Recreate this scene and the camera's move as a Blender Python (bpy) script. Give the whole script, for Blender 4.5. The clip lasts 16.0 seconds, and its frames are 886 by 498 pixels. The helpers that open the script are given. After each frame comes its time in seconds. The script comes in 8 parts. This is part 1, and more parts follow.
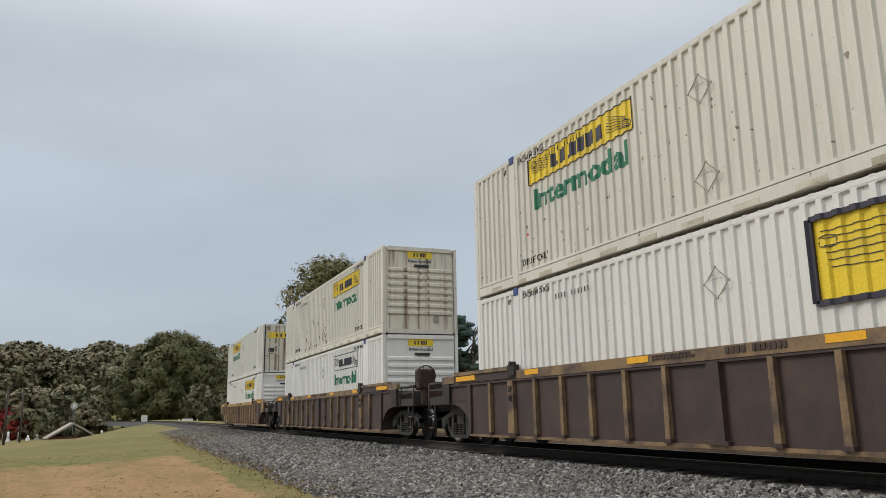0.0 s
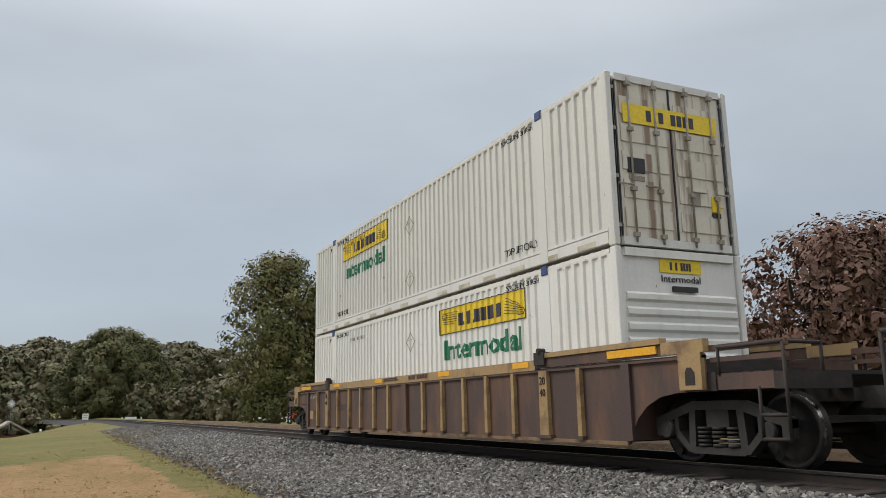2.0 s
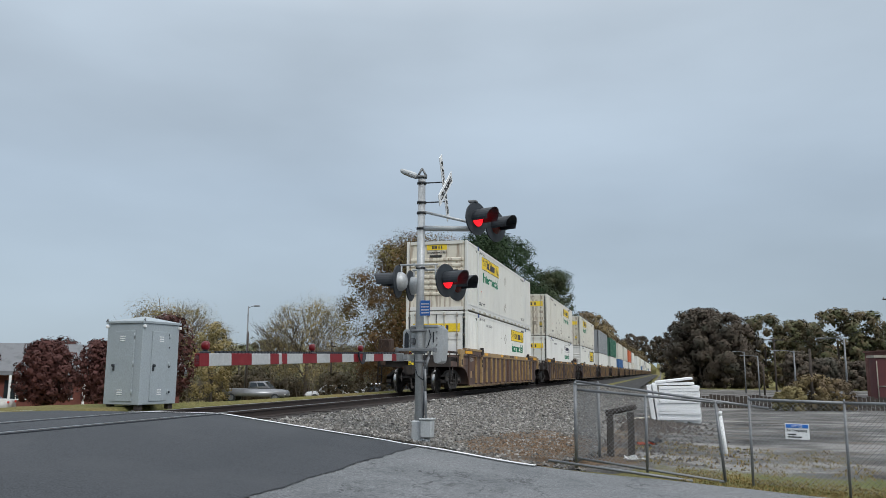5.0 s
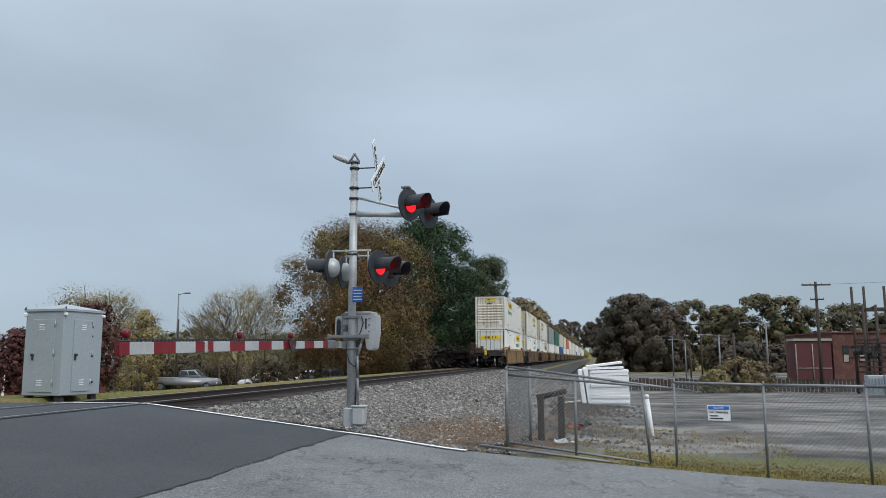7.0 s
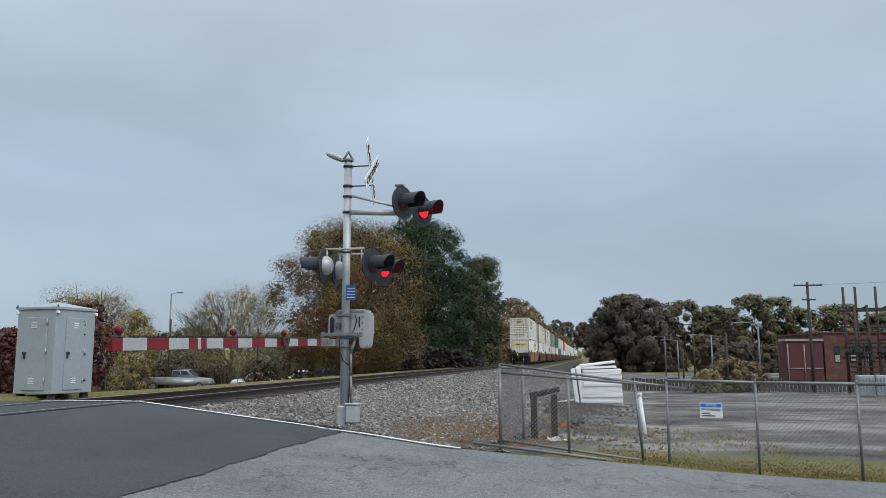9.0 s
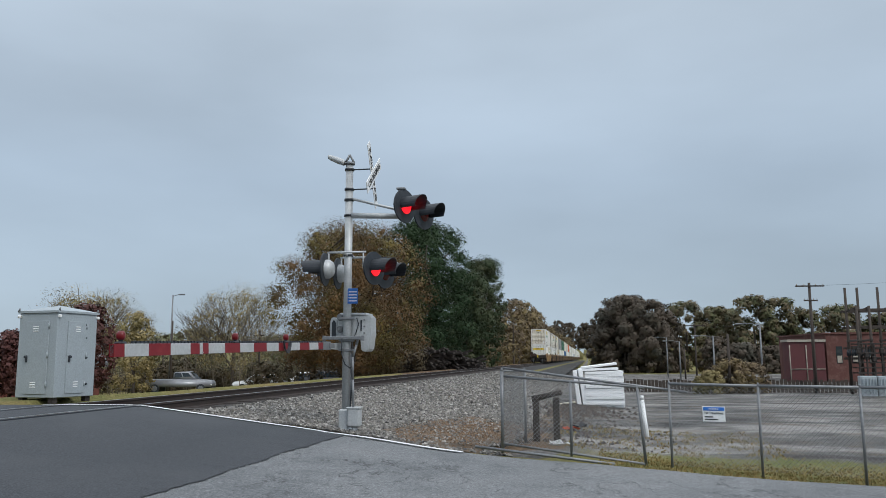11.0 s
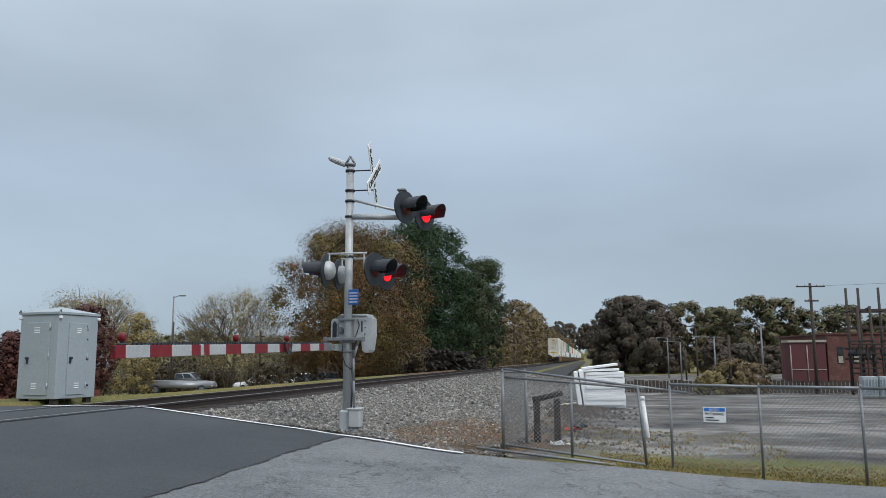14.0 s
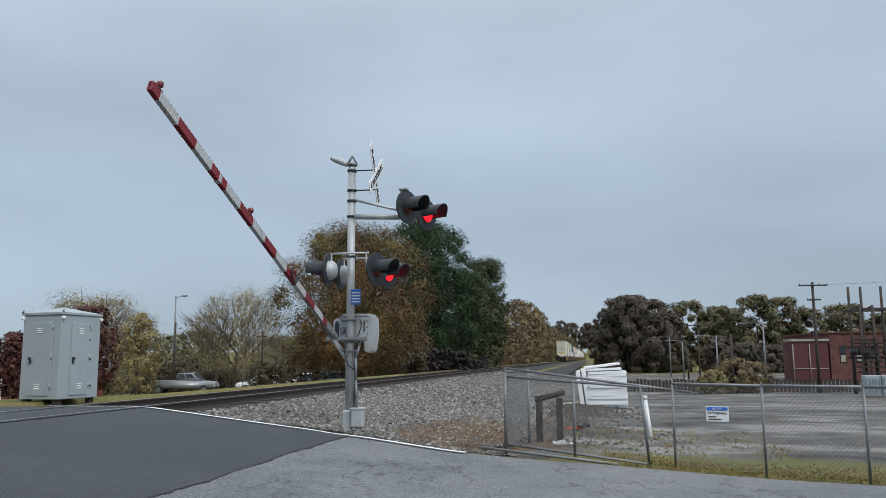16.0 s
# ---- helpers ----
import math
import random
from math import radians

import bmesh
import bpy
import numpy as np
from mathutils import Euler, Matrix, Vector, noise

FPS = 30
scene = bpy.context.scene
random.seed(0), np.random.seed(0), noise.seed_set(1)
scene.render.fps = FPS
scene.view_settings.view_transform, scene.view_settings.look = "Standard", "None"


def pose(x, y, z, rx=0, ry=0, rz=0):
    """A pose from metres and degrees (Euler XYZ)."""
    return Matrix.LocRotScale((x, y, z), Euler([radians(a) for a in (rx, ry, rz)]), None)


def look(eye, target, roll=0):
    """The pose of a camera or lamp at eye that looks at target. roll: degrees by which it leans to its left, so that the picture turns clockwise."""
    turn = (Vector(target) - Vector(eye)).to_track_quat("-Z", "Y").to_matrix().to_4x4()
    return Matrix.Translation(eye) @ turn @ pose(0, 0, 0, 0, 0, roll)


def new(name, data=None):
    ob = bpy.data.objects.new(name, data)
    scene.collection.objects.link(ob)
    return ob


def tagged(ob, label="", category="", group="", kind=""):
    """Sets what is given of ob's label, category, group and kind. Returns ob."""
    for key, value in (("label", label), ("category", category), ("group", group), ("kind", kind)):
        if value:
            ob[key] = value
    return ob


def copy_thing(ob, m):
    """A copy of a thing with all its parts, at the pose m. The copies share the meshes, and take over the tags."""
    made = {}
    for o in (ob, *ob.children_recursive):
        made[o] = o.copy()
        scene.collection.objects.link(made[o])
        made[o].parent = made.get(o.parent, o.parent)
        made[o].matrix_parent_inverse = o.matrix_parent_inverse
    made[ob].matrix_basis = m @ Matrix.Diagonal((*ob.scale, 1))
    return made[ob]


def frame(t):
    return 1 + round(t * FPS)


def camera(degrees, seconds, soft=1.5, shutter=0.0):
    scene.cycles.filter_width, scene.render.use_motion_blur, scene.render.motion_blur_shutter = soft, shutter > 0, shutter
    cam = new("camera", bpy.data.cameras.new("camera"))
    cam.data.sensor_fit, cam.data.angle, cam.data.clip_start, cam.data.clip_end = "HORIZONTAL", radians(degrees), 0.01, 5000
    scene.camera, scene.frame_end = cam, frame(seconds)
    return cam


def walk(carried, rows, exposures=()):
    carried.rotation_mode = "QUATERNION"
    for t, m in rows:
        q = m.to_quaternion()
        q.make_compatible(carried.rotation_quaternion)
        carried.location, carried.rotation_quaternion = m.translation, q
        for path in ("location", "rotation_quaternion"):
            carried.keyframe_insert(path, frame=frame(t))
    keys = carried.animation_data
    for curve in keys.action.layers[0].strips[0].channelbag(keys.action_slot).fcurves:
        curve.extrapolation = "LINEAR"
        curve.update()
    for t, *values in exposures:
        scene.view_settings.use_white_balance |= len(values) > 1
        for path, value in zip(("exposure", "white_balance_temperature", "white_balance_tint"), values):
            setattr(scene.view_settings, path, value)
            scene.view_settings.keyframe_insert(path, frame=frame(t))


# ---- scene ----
cam = camera(58.72, 16.0, soft=0.6)
walk(cam, [
    (0.0, pose(-0.201, 0.023, 0.794, 101.67, 1.03, -21.96)),
    (0.5, pose(-0.177, 0.029, 0.800, 101.62, 1.03, -21.89)),
    (1.0, pose(-0.156, 0.029, 0.798, 101.53, 1.42, -22.20)),
    (1.5, pose(-0.143, 0.030, 0.783, 101.51, 1.44, -23.18)),
    (2.0, pose(-0.114, 0.123, 0.802, 101.46, 1.05, -25.53)),
    (2.5, pose(-0.121, -0.061, 0.862, 101.15, -0.36, -41.38)),
    (2.8, pose(-0.062, -0.088, 0.858, 101.40, -1.25, -61.00)),
    (3.0, pose(-0.021, -0.105, 0.859, 101.47, -1.81, -76.01)),
    (3.2, pose(0.012, -0.150, 0.855, 101.45, -1.90, -92.60)),
    (3.5, pose(0.064, -0.222, 0.846, 101.41, -1.70, -116.32)),
    (3.7, pose(0.090, -0.120, 0.826, 101.00, -1.60, -131.05)),
    (4.0, pose(0.120, 0.075, 0.808, 100.38, -1.16, -147.89)),
    (4.3, pose(0.052, 0.049, 0.822, 99.83, -0.97, -157.05)),
    (4.5, pose(0.021, 0.041, 0.807, 99.50, -0.81, -160.64)),
    (5.0, pose(-0.025, 0.026, 0.793, 98.84, -0.33, -164.65)),
    (5.8, pose(-0.055, -0.018, 0.793, 98.23, -0.00, -167.56)),
    (6.7, pose(-0.070, -0.041, 0.794, 97.92, 0.16, -169.01)),
    (7.5, pose(-0.075, -0.048, 0.794, 97.82, 0.22, -169.50)),
    (8.0, pose(-0.074, -0.044, 0.791, 97.80, 0.16, -169.60)),
    (8.5, pose(-0.069, -0.043, 0.778, 97.81, 0.22, -169.69)),
    (9.0, pose(-0.070, -0.035, 0.754, 97.89, 0.17, -169.75)),
    (11.5, pose(-0.061, -0.044, 0.800, 98.00, 0.31, -169.60)),
    (12.5, pose(-0.073, -0.035, 0.786, 98.09, 0.35, -169.57)),
    (13.5, pose(-0.066, -0.032, 0.794, 98.07, 0.32, -169.59)),
    (14.5, pose(-0.066, -0.031, 0.801, 97.99, 0.33, -169.54)),
    (15.0, pose(-0.059, -0.034, 0.803, 97.99, 0.30, -169.50)),
    (16.0, pose(-0.060, -0.032, 0.798, 98.00, 0.44, -169.43)),
], exposures=((0.0, 0.02, 6900, 13), (2.5, 0.02, 6900, 13), (3.5, 0.04, 6850, 12), (4.5, 0.0, 6500, 10), (8.0, 0.0, 6330, 10), (16.0, 0.0, 6330, 10)))

# ---- light: an overcast sky, brighter overhead, with a faint wide sun behind the cloud ----
SUN_ELEV, SUN_AZ = radians(42), radians(-49)


def make_world():
    w = bpy.data.worlds.new("overcast_sky")
    w.use_nodes = True
    scene.world = w
    nt = w.node_tree
    nt.nodes.clear()
    n = nt.nodes.new
    out, bg = n("ShaderNodeOutputWorld"), n("ShaderNodeBackground")
    sky = n("ShaderNodeTexSky")
    sky.sky_type, sky.sun_disc = "NISHITA", False
    sky.sun_elevation, sky.sun_rotation = SUN_ELEV, SUN_AZ
    tc, sep = n("ShaderNodeTexCoord"), n("ShaderNodeSeparateXYZ")
    nt.links.new(tc.outputs["Generated"], sep.inputs[0])
    # cloud deck: grey-blue near the horizon, paler and brighter overhead
    ramp = n("ShaderNodeValToRGB")
    ramp.color_ramp.elements[0].position, ramp.color_ramp.elements[0].color = 0.0, (0.41, 0.50, 0.575, 1)
    ramp.color_ramp.elements[1].position, ramp.color_ramp.elements[1].color = 1.0, (1.55, 1.62, 1.68, 1)
    for p, c in ((0.22, (0.435, 0.53, 0.63)), (0.42, (0.53, 0.62, 0.71)), (0.60, (0.95, 1.02, 1.09))):
        e = ramp.color_ramp.elements.new(p)
        e.color = (*c, 1)
    nt.links.new(sep.outputs["Z"], ramp.inputs[0])
    mp = n("ShaderNodeMapping")
    mp.inputs["Scale"].default_value = (1.1, 1.1, 3.2)
    nt.links.new(tc.outputs["Generated"], mp.inputs[0])
    no = n("ShaderNodeTexNoise")
    no.inputs["Scale"].default_value, no.inputs["Detail"].default_value, no.inputs["Roughness"].default_value = 1.7, 5, 0.45
    nt.links.new(mp.outputs[0], no.inputs["Vector"])
    mr = n("ShaderNodeMapRange")
    mr.inputs["From Min"].default_value, mr.inputs["From Max"].default_value = 0.3, 0.7
    mr.inputs["To Min"].default_value, mr.inputs["To Max"].default_value = 0.86, 1.12
    nt.links.new(no.outputs["Fac"], mr.inputs["Value"])
    mul = n("ShaderNodeMix")
    mul.data_type, mul.blend_type = "RGBA", "MULTIPLY"
    mul.inputs["Factor"].default_value = 1.0
    nt.links.new(ramp.outputs[0], mul.inputs["A"])
    nt.links.new(mr.outputs[0], mul.inputs["B"])
    # a little of the clear sky shows through the cloud
    dim = n("ShaderNodeMix")
    dim.data_type, dim.blend_type = "RGBA", "MULTIPLY"
    dim.inputs["Factor"].default_value = 1.0
    dim.inputs["B"].default_value = (0.1, 0.1, 0.1, 1)
    nt.links.new(sky.outputs[0], dim.inputs["A"])
    mix = n("ShaderNodeMix")
    mix.data_type = "RGBA"
    mix.inputs["Factor"].default_value = 0.94
    nt.links.new(dim.outputs["Result"], mix.inputs["A"])
    nt.links.new(mul.outputs["Result"], mix.inputs["B"])
    nt.links.new(mix.outputs["Result"], bg.inputs[0])
    bg.inputs[1].default_value = 1.0
    nt.links.new(bg.outputs[0], out.inputs[0])


make_world()
sun = new("sun", bpy.data.lights.new("sun", "SUN"))
sun.data.energy, sun.data.angle, sun.data.color = 1.5, radians(18), (1.0, 0.97, 0.93)
sun.matrix_basis = look((-30, 26, 36), (0, 0, 0))


# ---- materials ----
def material(name, build):
    m = bpy.data.materials.new(name)
    m.use_nodes = True
    nt = m.node_tree
    b = nt.nodes["Principled BSDF"]
    build(nt, b)
    return m


def noise_node(nt, scale, detail=4, rough=0.55, stretch=None, coord="Object"):
    tc = nt.nodes.new("ShaderNodeTexCoord")
    no = nt.nodes.new("ShaderNodeTexNoise")
    no.inputs["Scale"].default_value, no.inputs["Detail"].default_value = scale, detail
    no.inputs["Roughness"].default_value = rough
    if stretch:
        mp = nt.nodes.new("ShaderNodeMapping")
        mp.inputs["Scale"].default_value = stretch
        nt.links.new(tc.outputs[coord], mp.inputs[0])
        nt.links.new(mp.outputs[0], no.inputs["Vector"])
    else:
        nt.links.new(tc.outputs[coord], no.inputs["Vector"])
    return no.outputs["Fac"]


def ramp_node(nt, src, stops):
    r = nt.nodes.new("ShaderNodeValToRGB")
    el = r.color_ramp.elements
    el[0].position, el[0].color = stops[0][0], (*stops[0][1], 1)
    el[1].position, el[1].color = stops[-1][0], (*stops[-1][1], 1)
    for p, c in stops[1:-1]:
        el.new(p).color = (*c, 1)
    nt.links.new(src, r.inputs[0])
    return r.outputs[0]


def mix_node(nt, a, b, fac, blend="MIX"):
    m = nt.nodes.new("ShaderNodeMix")
    m.data_type, m.blend_type = "RGBA", blend
    for v, k in ((a, "A"), (b, "B")):
        if isinstance(v, tuple):
            m.inputs[k].default_value = (*v, 1)
        else:
            nt.links.new(v, m.inputs[k])
    if isinstance(fac, (int, float)):
        m.inputs["Factor"].default_value = fac
    else:
        nt.links.new(fac, m.inputs["Factor"])
    return m.outputs["Result"]


def bump_node(nt, b, src, strength, dist):
    bu = nt.nodes.new("ShaderNodeBump")
    bu.inputs["Strength"].default_value, bu.inputs["Distance"].default_value = strength, dist
    nt.links.new(src, bu.inputs["Height"])
    nt.links.new(bu.outputs[0], b.inputs["Normal"])


def gray(v):
    return (v, v, v)


def worn(name, base, dirt, scale=2.0, amount=(0.5, 0.75), rough=0.6, metal=0.0, bump=0.0, fine=30.0, stretch=None, spread=0.12, coord="Object"):
    """A painted or raw surface with broad stains of a second colour and fine grain."""
    def build(nt, b):
        big = noise_node(nt, scale, 6, 0.6, stretch, coord)
        mask = ramp_node(nt, big, ((amount[0], (0, 0, 0)), (amount[1], (1, 1, 1))))
        grain = noise_node(nt, fine, 3, 0.6, None, coord)
        lo, hi = tuple(c * (1 - spread) for c in base), tuple(c * (1 + spread) for c in base)
        col = ramp_node(nt, grain, ((0.3, lo), (0.7, hi)))
        nt.links.new(mix_node(nt, col, dirt, mask), b.inputs["Base Color"])
        b.inputs["Roughness"].default_value, b.inputs["Metallic"].default_value = rough, metal
        if bump:
            bump_node(nt, b, grain, 0.6, bump)
    return material(name, build)


def per_piece(name, base, vary, rough=0.8, scale=12.0, island=False, bump=0.0, sub=0.0):
    """A material whose colour differs from piece to piece."""
    def build(nt, b):
        info = nt.nodes.new("ShaderNodeNewGeometry" if island else "ShaderNodeObjectInfo")
        src = info.outputs["Random Per Island" if island else "Random"]
        col = ramp_node(nt, src, [(i / (len(vary) - 1), tuple(base[k] * v[k] for k in range(3))) for i, v in enumerate(vary)])
        grain = noise_node(nt, scale, 3)
        col = mix_node(nt, col, ramp_node(nt, grain, ((0.3, gray(0.7)), (0.7, gray(1.15)))), 0.7, "MULTIPLY")
        nt.links.new(col, b.inputs["Base Color"])
        b.inputs["Roughness"].default_value = rough
        if sub:
            b.inputs["Transmission Weight"].default_value = 0.0
        if bump:
            bump_node(nt, b, grain, 0.7, bump)
    return material(name, build)


def container_paint(name, base, stain, heavy=0.45):
    """Road-worn container paint: rain streaks, scuffs and a thin rust bloom."""
    def build(nt, b):
        info = nt.nodes.new("ShaderNodeObjectInfo")
        streak = noise_node(nt, 1.0, 7, 0.6, (5.0, 5.0, 0.35))
        broad = noise_node(nt, 0.45, 5, 0.6)
        fine = noise_node(nt, 26, 4)
        col = ramp_node(nt, fine, ((0.3, tuple(c * 0.95 for c in base)), (0.7, tuple(min(1, c * 1.04) for c in base))))
        tint = ramp_node(nt, info.outputs["Random"], ((0.0, (1, 0.99, 0.96)), (0.5, (0.97, 0.97, 0.97)), (1.0, (0.93, 0.92, 0.88))))
        col = mix_node(nt, col, tint, 1.0, "MULTIPLY")
        col = mix_node(nt, col, stain, ramp_node(nt, streak, ((0.5, gray(0)), (0.85 - 0.2 * (heavy > 0.5), gray(heavy)))))
        col = mix_node(nt, col, tuple(c * 0.75 for c in base), ramp_node(nt, broad, ((0.45, gray(0)), (0.8, gray(0.5)))))
        spots = noise_node(nt, 7 if heavy == 0.5 else 9, 3, 0.5)
        col = mix_node(nt, col, (0.16, 0.09, 0.05), ramp_node(nt, spots, ((0.735 - 0.05 * (heavy == 0.5), gray(0)), (0.76 - 0.05 * (heavy == 0.5), gray(0.8)))))
        nt.links.new(col, b.inputs["Base Color"])
        b.inputs["Roughness"].default_value = 0.5
    return material(name, build)


def glow(name, color, strength):
    def build(nt, b):
        b.inputs["Base Color"].default_value = (*color, 1)
        b.inputs["Emission Color"].default_value = (*color, 1)
        b.inputs["Emission Strength"].default_value = strength
        b.inputs["Roughness"].default_value = 0.3
    return material(name, build)


WHITE = container_paint("container_white", (0.80, 0.80, 0.77), (0.50, 0.47, 0.41))
DULLED = container_paint("container_dulled", (0.72, 0.72, 0.69), (0.46, 0.43, 0.37))
CREAM = container_paint("container_weathered", (0.70, 0.68, 0.61), (0.40, 0.34, 0.26), 0.5)
STAINED = container_paint("container_stained", (0.72, 0.68, 0.58), (0.20, 0.115, 0.06), 0.95)
GREYC = container_paint("container_grey", (0.30, 0.32, 0.34), (0.2, 0.19, 0.18))
GREENC = container_paint("container_green", (0.045, 0.15, 0.10), (0.06, 0.08, 0.06))
BLUEC = container_paint("container_blue", (0.05, 0.14, 0.33), (0.08, 0.1, 0.14))
ORANGEC = container_paint("container_orange", (0.62, 0.14, 0.05), (0.3, 0.1, 0.05))
GRIME = worn("container_grime", (0.34, 0.31, 0.26), (0.2, 0.16, 0.12), 3, rough=0.8)
TANDIRT = worn("dirty_rail", (0.60, 0.57, 0.46), (0.36, 0.32, 0.22), 2.2, (0.42, 0.62), stretch=(1, 0.6, 2))
WELLBROWN = worn("wagon_brown", (0.078, 0.049, 0.042), (0.175, 0.088, 0.05), 1.5, (0.44, 0.74), 0.62, bump=0.002, stretch=(1.3, 1.3, 0.45))
WELLDARK = worn("wagon_dark_brown", (0.048, 0.030, 0.027), (0.085, 0.05, 0.037), 1.3, (0.45, 0.75), 0.6, bump=0.002)
TANDULL = worn("wagon_dull_tan", (0.24, 0.155, 0.075), (0.085, 0.056, 0.042), 2.2, (0.42, 0.62), 0.6)
WELLTAN = worn("wagon_tan", (0.37, 0.245, 0.112), (0.15, 0.085, 0.05), 2.4, (0.50, 0.72), 0.6)
SAFETY = worn("reflector_yellow", (0.85, 0.42, 0.02), (0.6, 0.3, 0.04), 3, (0.6, 0.8), 0.4)
BLACKSTEEL = worn("grimy_steel", (0.024, 0.020, 0.018), (0.05, 0.036, 0.028), 4, (0.45, 0.75), 0.78)
WHEELSTEEL = worn("wheel_steel", (0.05, 0.047, 0.045), (0.09, 0.07, 0.06), 6, rough=0.5, metal=0.6)
TREAD = worn("polished_tread", (0.45, 0.44, 0.43), (0.3, 0.29, 0.28), 6, rough=0.25, metal=1.0)
LOGOYEL = worn("logo_yellow", (0.83, 0.60, 0.03), (0.62, 0.46, 0.06), 2, (0.55, 0.8), 0.5)
LOGODARK = worn("logo_dark", (0.035, 0.032, 0.05), (0.1, 0.09, 0.09), 5, (0.6, 0.85), 0.5)
LOGOGREEN = worn("logo_green", (0.012, 0.17, 0.085), (0.03, 0.22, 0.12), 3, (0.55, 0.85), 0.5)
INK = worn("stencil_black", (0.03, 0.03, 0.03), (0.1, 0.1, 0.09), 8, (0.6, 0.85), 0.6)
GHOST = worn("faded_stencil", (0.45, 0.46, 0.46), (0.6, 0.6, 0.58), 8, (0.5, 0.8), 0.6)
REDDOT = worn("red_decal", (0.62, 0.05, 0.03), (0.5, 0.05, 0.03), 3, rough=0.5)
BLUECAST = worn("blue_casting", (0.03, 0.07, 0.22), (0.04, 0.05, 0.1), 5, rough=0.6)
EOTYEL = worn("device_yellow", (0.85, 0.65, 0.03), (0.5, 0.38, 0.05), 8, (0.6, 0.85), 0.5)
GALV = worn("galvanised", (0.21, 0.22, 0.23), (0.14, 0.145, 0.15), 5, (0.45, 0.75), 0.5, 0.4, bump=0.001)
MASTPAINT = worn("mast_aluminium_paint", (0.46, 0.48, 0.49), (0.34, 0.35, 0.35), 3, (0.5, 0.8), 0.5, 0.3)
CABPAINT = worn("cabinet_grey", (0.37, 0.415, 0.44), (0.31, 0.35, 0.37), 1.2, (0.5, 0.85), 0.45, 0.15)
SIGNALBLACK = worn("signal_black", (0.022, 0.027, 0.034), (0.042, 0.048, 0.055), 5, (0.5, 0.8), 0.55)
LENSDARK = worn("lens_dark_red", (0.10, 0.012, 0.01), (0.06, 0.01, 0.01), 6, rough=0.2)
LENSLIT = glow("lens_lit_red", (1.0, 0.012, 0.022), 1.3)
SIGNWHITE = worn("sign_white", (0.78, 0.79, 0.79), (0.6, 0.6, 0.58), 4, (0.6, 0.85), 0.5)
SIGNBLUE = worn("sign_blue", (0.03, 0.16, 0.55), (0.05, 0.2, 0.5), 4, rough=0.5)
GATERED = worn("gate_red", (0.175, 0.005, 0.010), (0.22, 0.015, 0.02), 4, rough=0.6)
GATEWHITE = worn("gate_white", (0.42, 0.43, 0.43), (0.30, 0.31, 0.31), 4, (0.5, 0.8), 0.4)
RAILSIDE = worn("rail_rust", (0.036, 0.025, 0.021), (0.022, 0.018, 0.017), 6, rough=0.8)
RAILTOP = worn("rail_polished", (0.42, 0.41, 0.40), (0.25, 0.23, 0.21), 4, (0.5, 0.9), 0.28, 1.0)
TIEWOOD = worn("tie_creosote", (0.032, 0.026, 0.023), (0.075, 0.062, 0.052), 4, (0.5, 0.75), 0.9, bump=0.004)
POLEWOOD = worn("pole_wood", (0.06, 0.048, 0.04), (0.035, 0.029, 0.026), 1.5, rough=0.9, stretch=(6, 6, 0.4), bump=0.004)
BARK = worn("bark", (0.085, 0.07, 0.058), (0.05, 0.04, 0.034), 3, rough=0.95, stretch=(4, 4, 0.6), bump=0.01)
LINEWHITE = worn("road_paint", (0.75, 0.76, 0.76), (0.45, 0.45, 0.44), 5, (0.55, 0.75), 0.7)
NEWASPHALT = worn("new_asphalt", (0.037, 0.041, 0.048), (0.056, 0.06, 0.067), 0.5, (0.45, 0.8), 0.85, bump=0.004, fine=55, spread=0.85)


def old_asphalt_build(nt, b):
    broad = noise_node(nt, 0.6, 6, 0.65)
    agg = noise_node(nt, 55, 3, 0.8)
    agg2 = noise_node(nt, 21, 4, 0.8)
    col = ramp_node(nt, broad, ((0.32, (0.115, 0.122, 0.13)), (0.5, (0.17, 0.178, 0.185)), (0.7, (0.20, 0.205, 0.21))))
    col = mix_node(nt, col, ramp_node(nt, agg, ((0.33, gray(0.35)), (0.5, gray(0.95)), (0.68, gray(1.6)))), 1.0, "MULTIPLY")
    col = mix_node(nt, col, ramp_node(nt, agg2, ((0.35, gray(0.7)), (0.65, gray(1.25)))), 1.0, "MULTIPLY")
    ridge = noise_node(nt, 0.55, 7, 0.62, (1.6, 0.7, 1))
    crack = ramp_node(nt, ridge, ((0.488, gray(0)), (0.499, gray(0.9)), (0.51, gray(0))))
    where = ramp_node(nt, noise_node(nt, 0.8, 3), ((0.48, gray(0)), (0.6, gray(1))))
    col = mix_node(nt, col, (0.03, 0.032, 0.035), mix_node(nt, crack, where, 1.0, "MULTIPLY"))
    nt.links.new(col, b.inputs["Base Color"])
    b.inputs["Roughness"].default_value = 0.95
    bump_node(nt, b, agg, 0.8, 0.008)


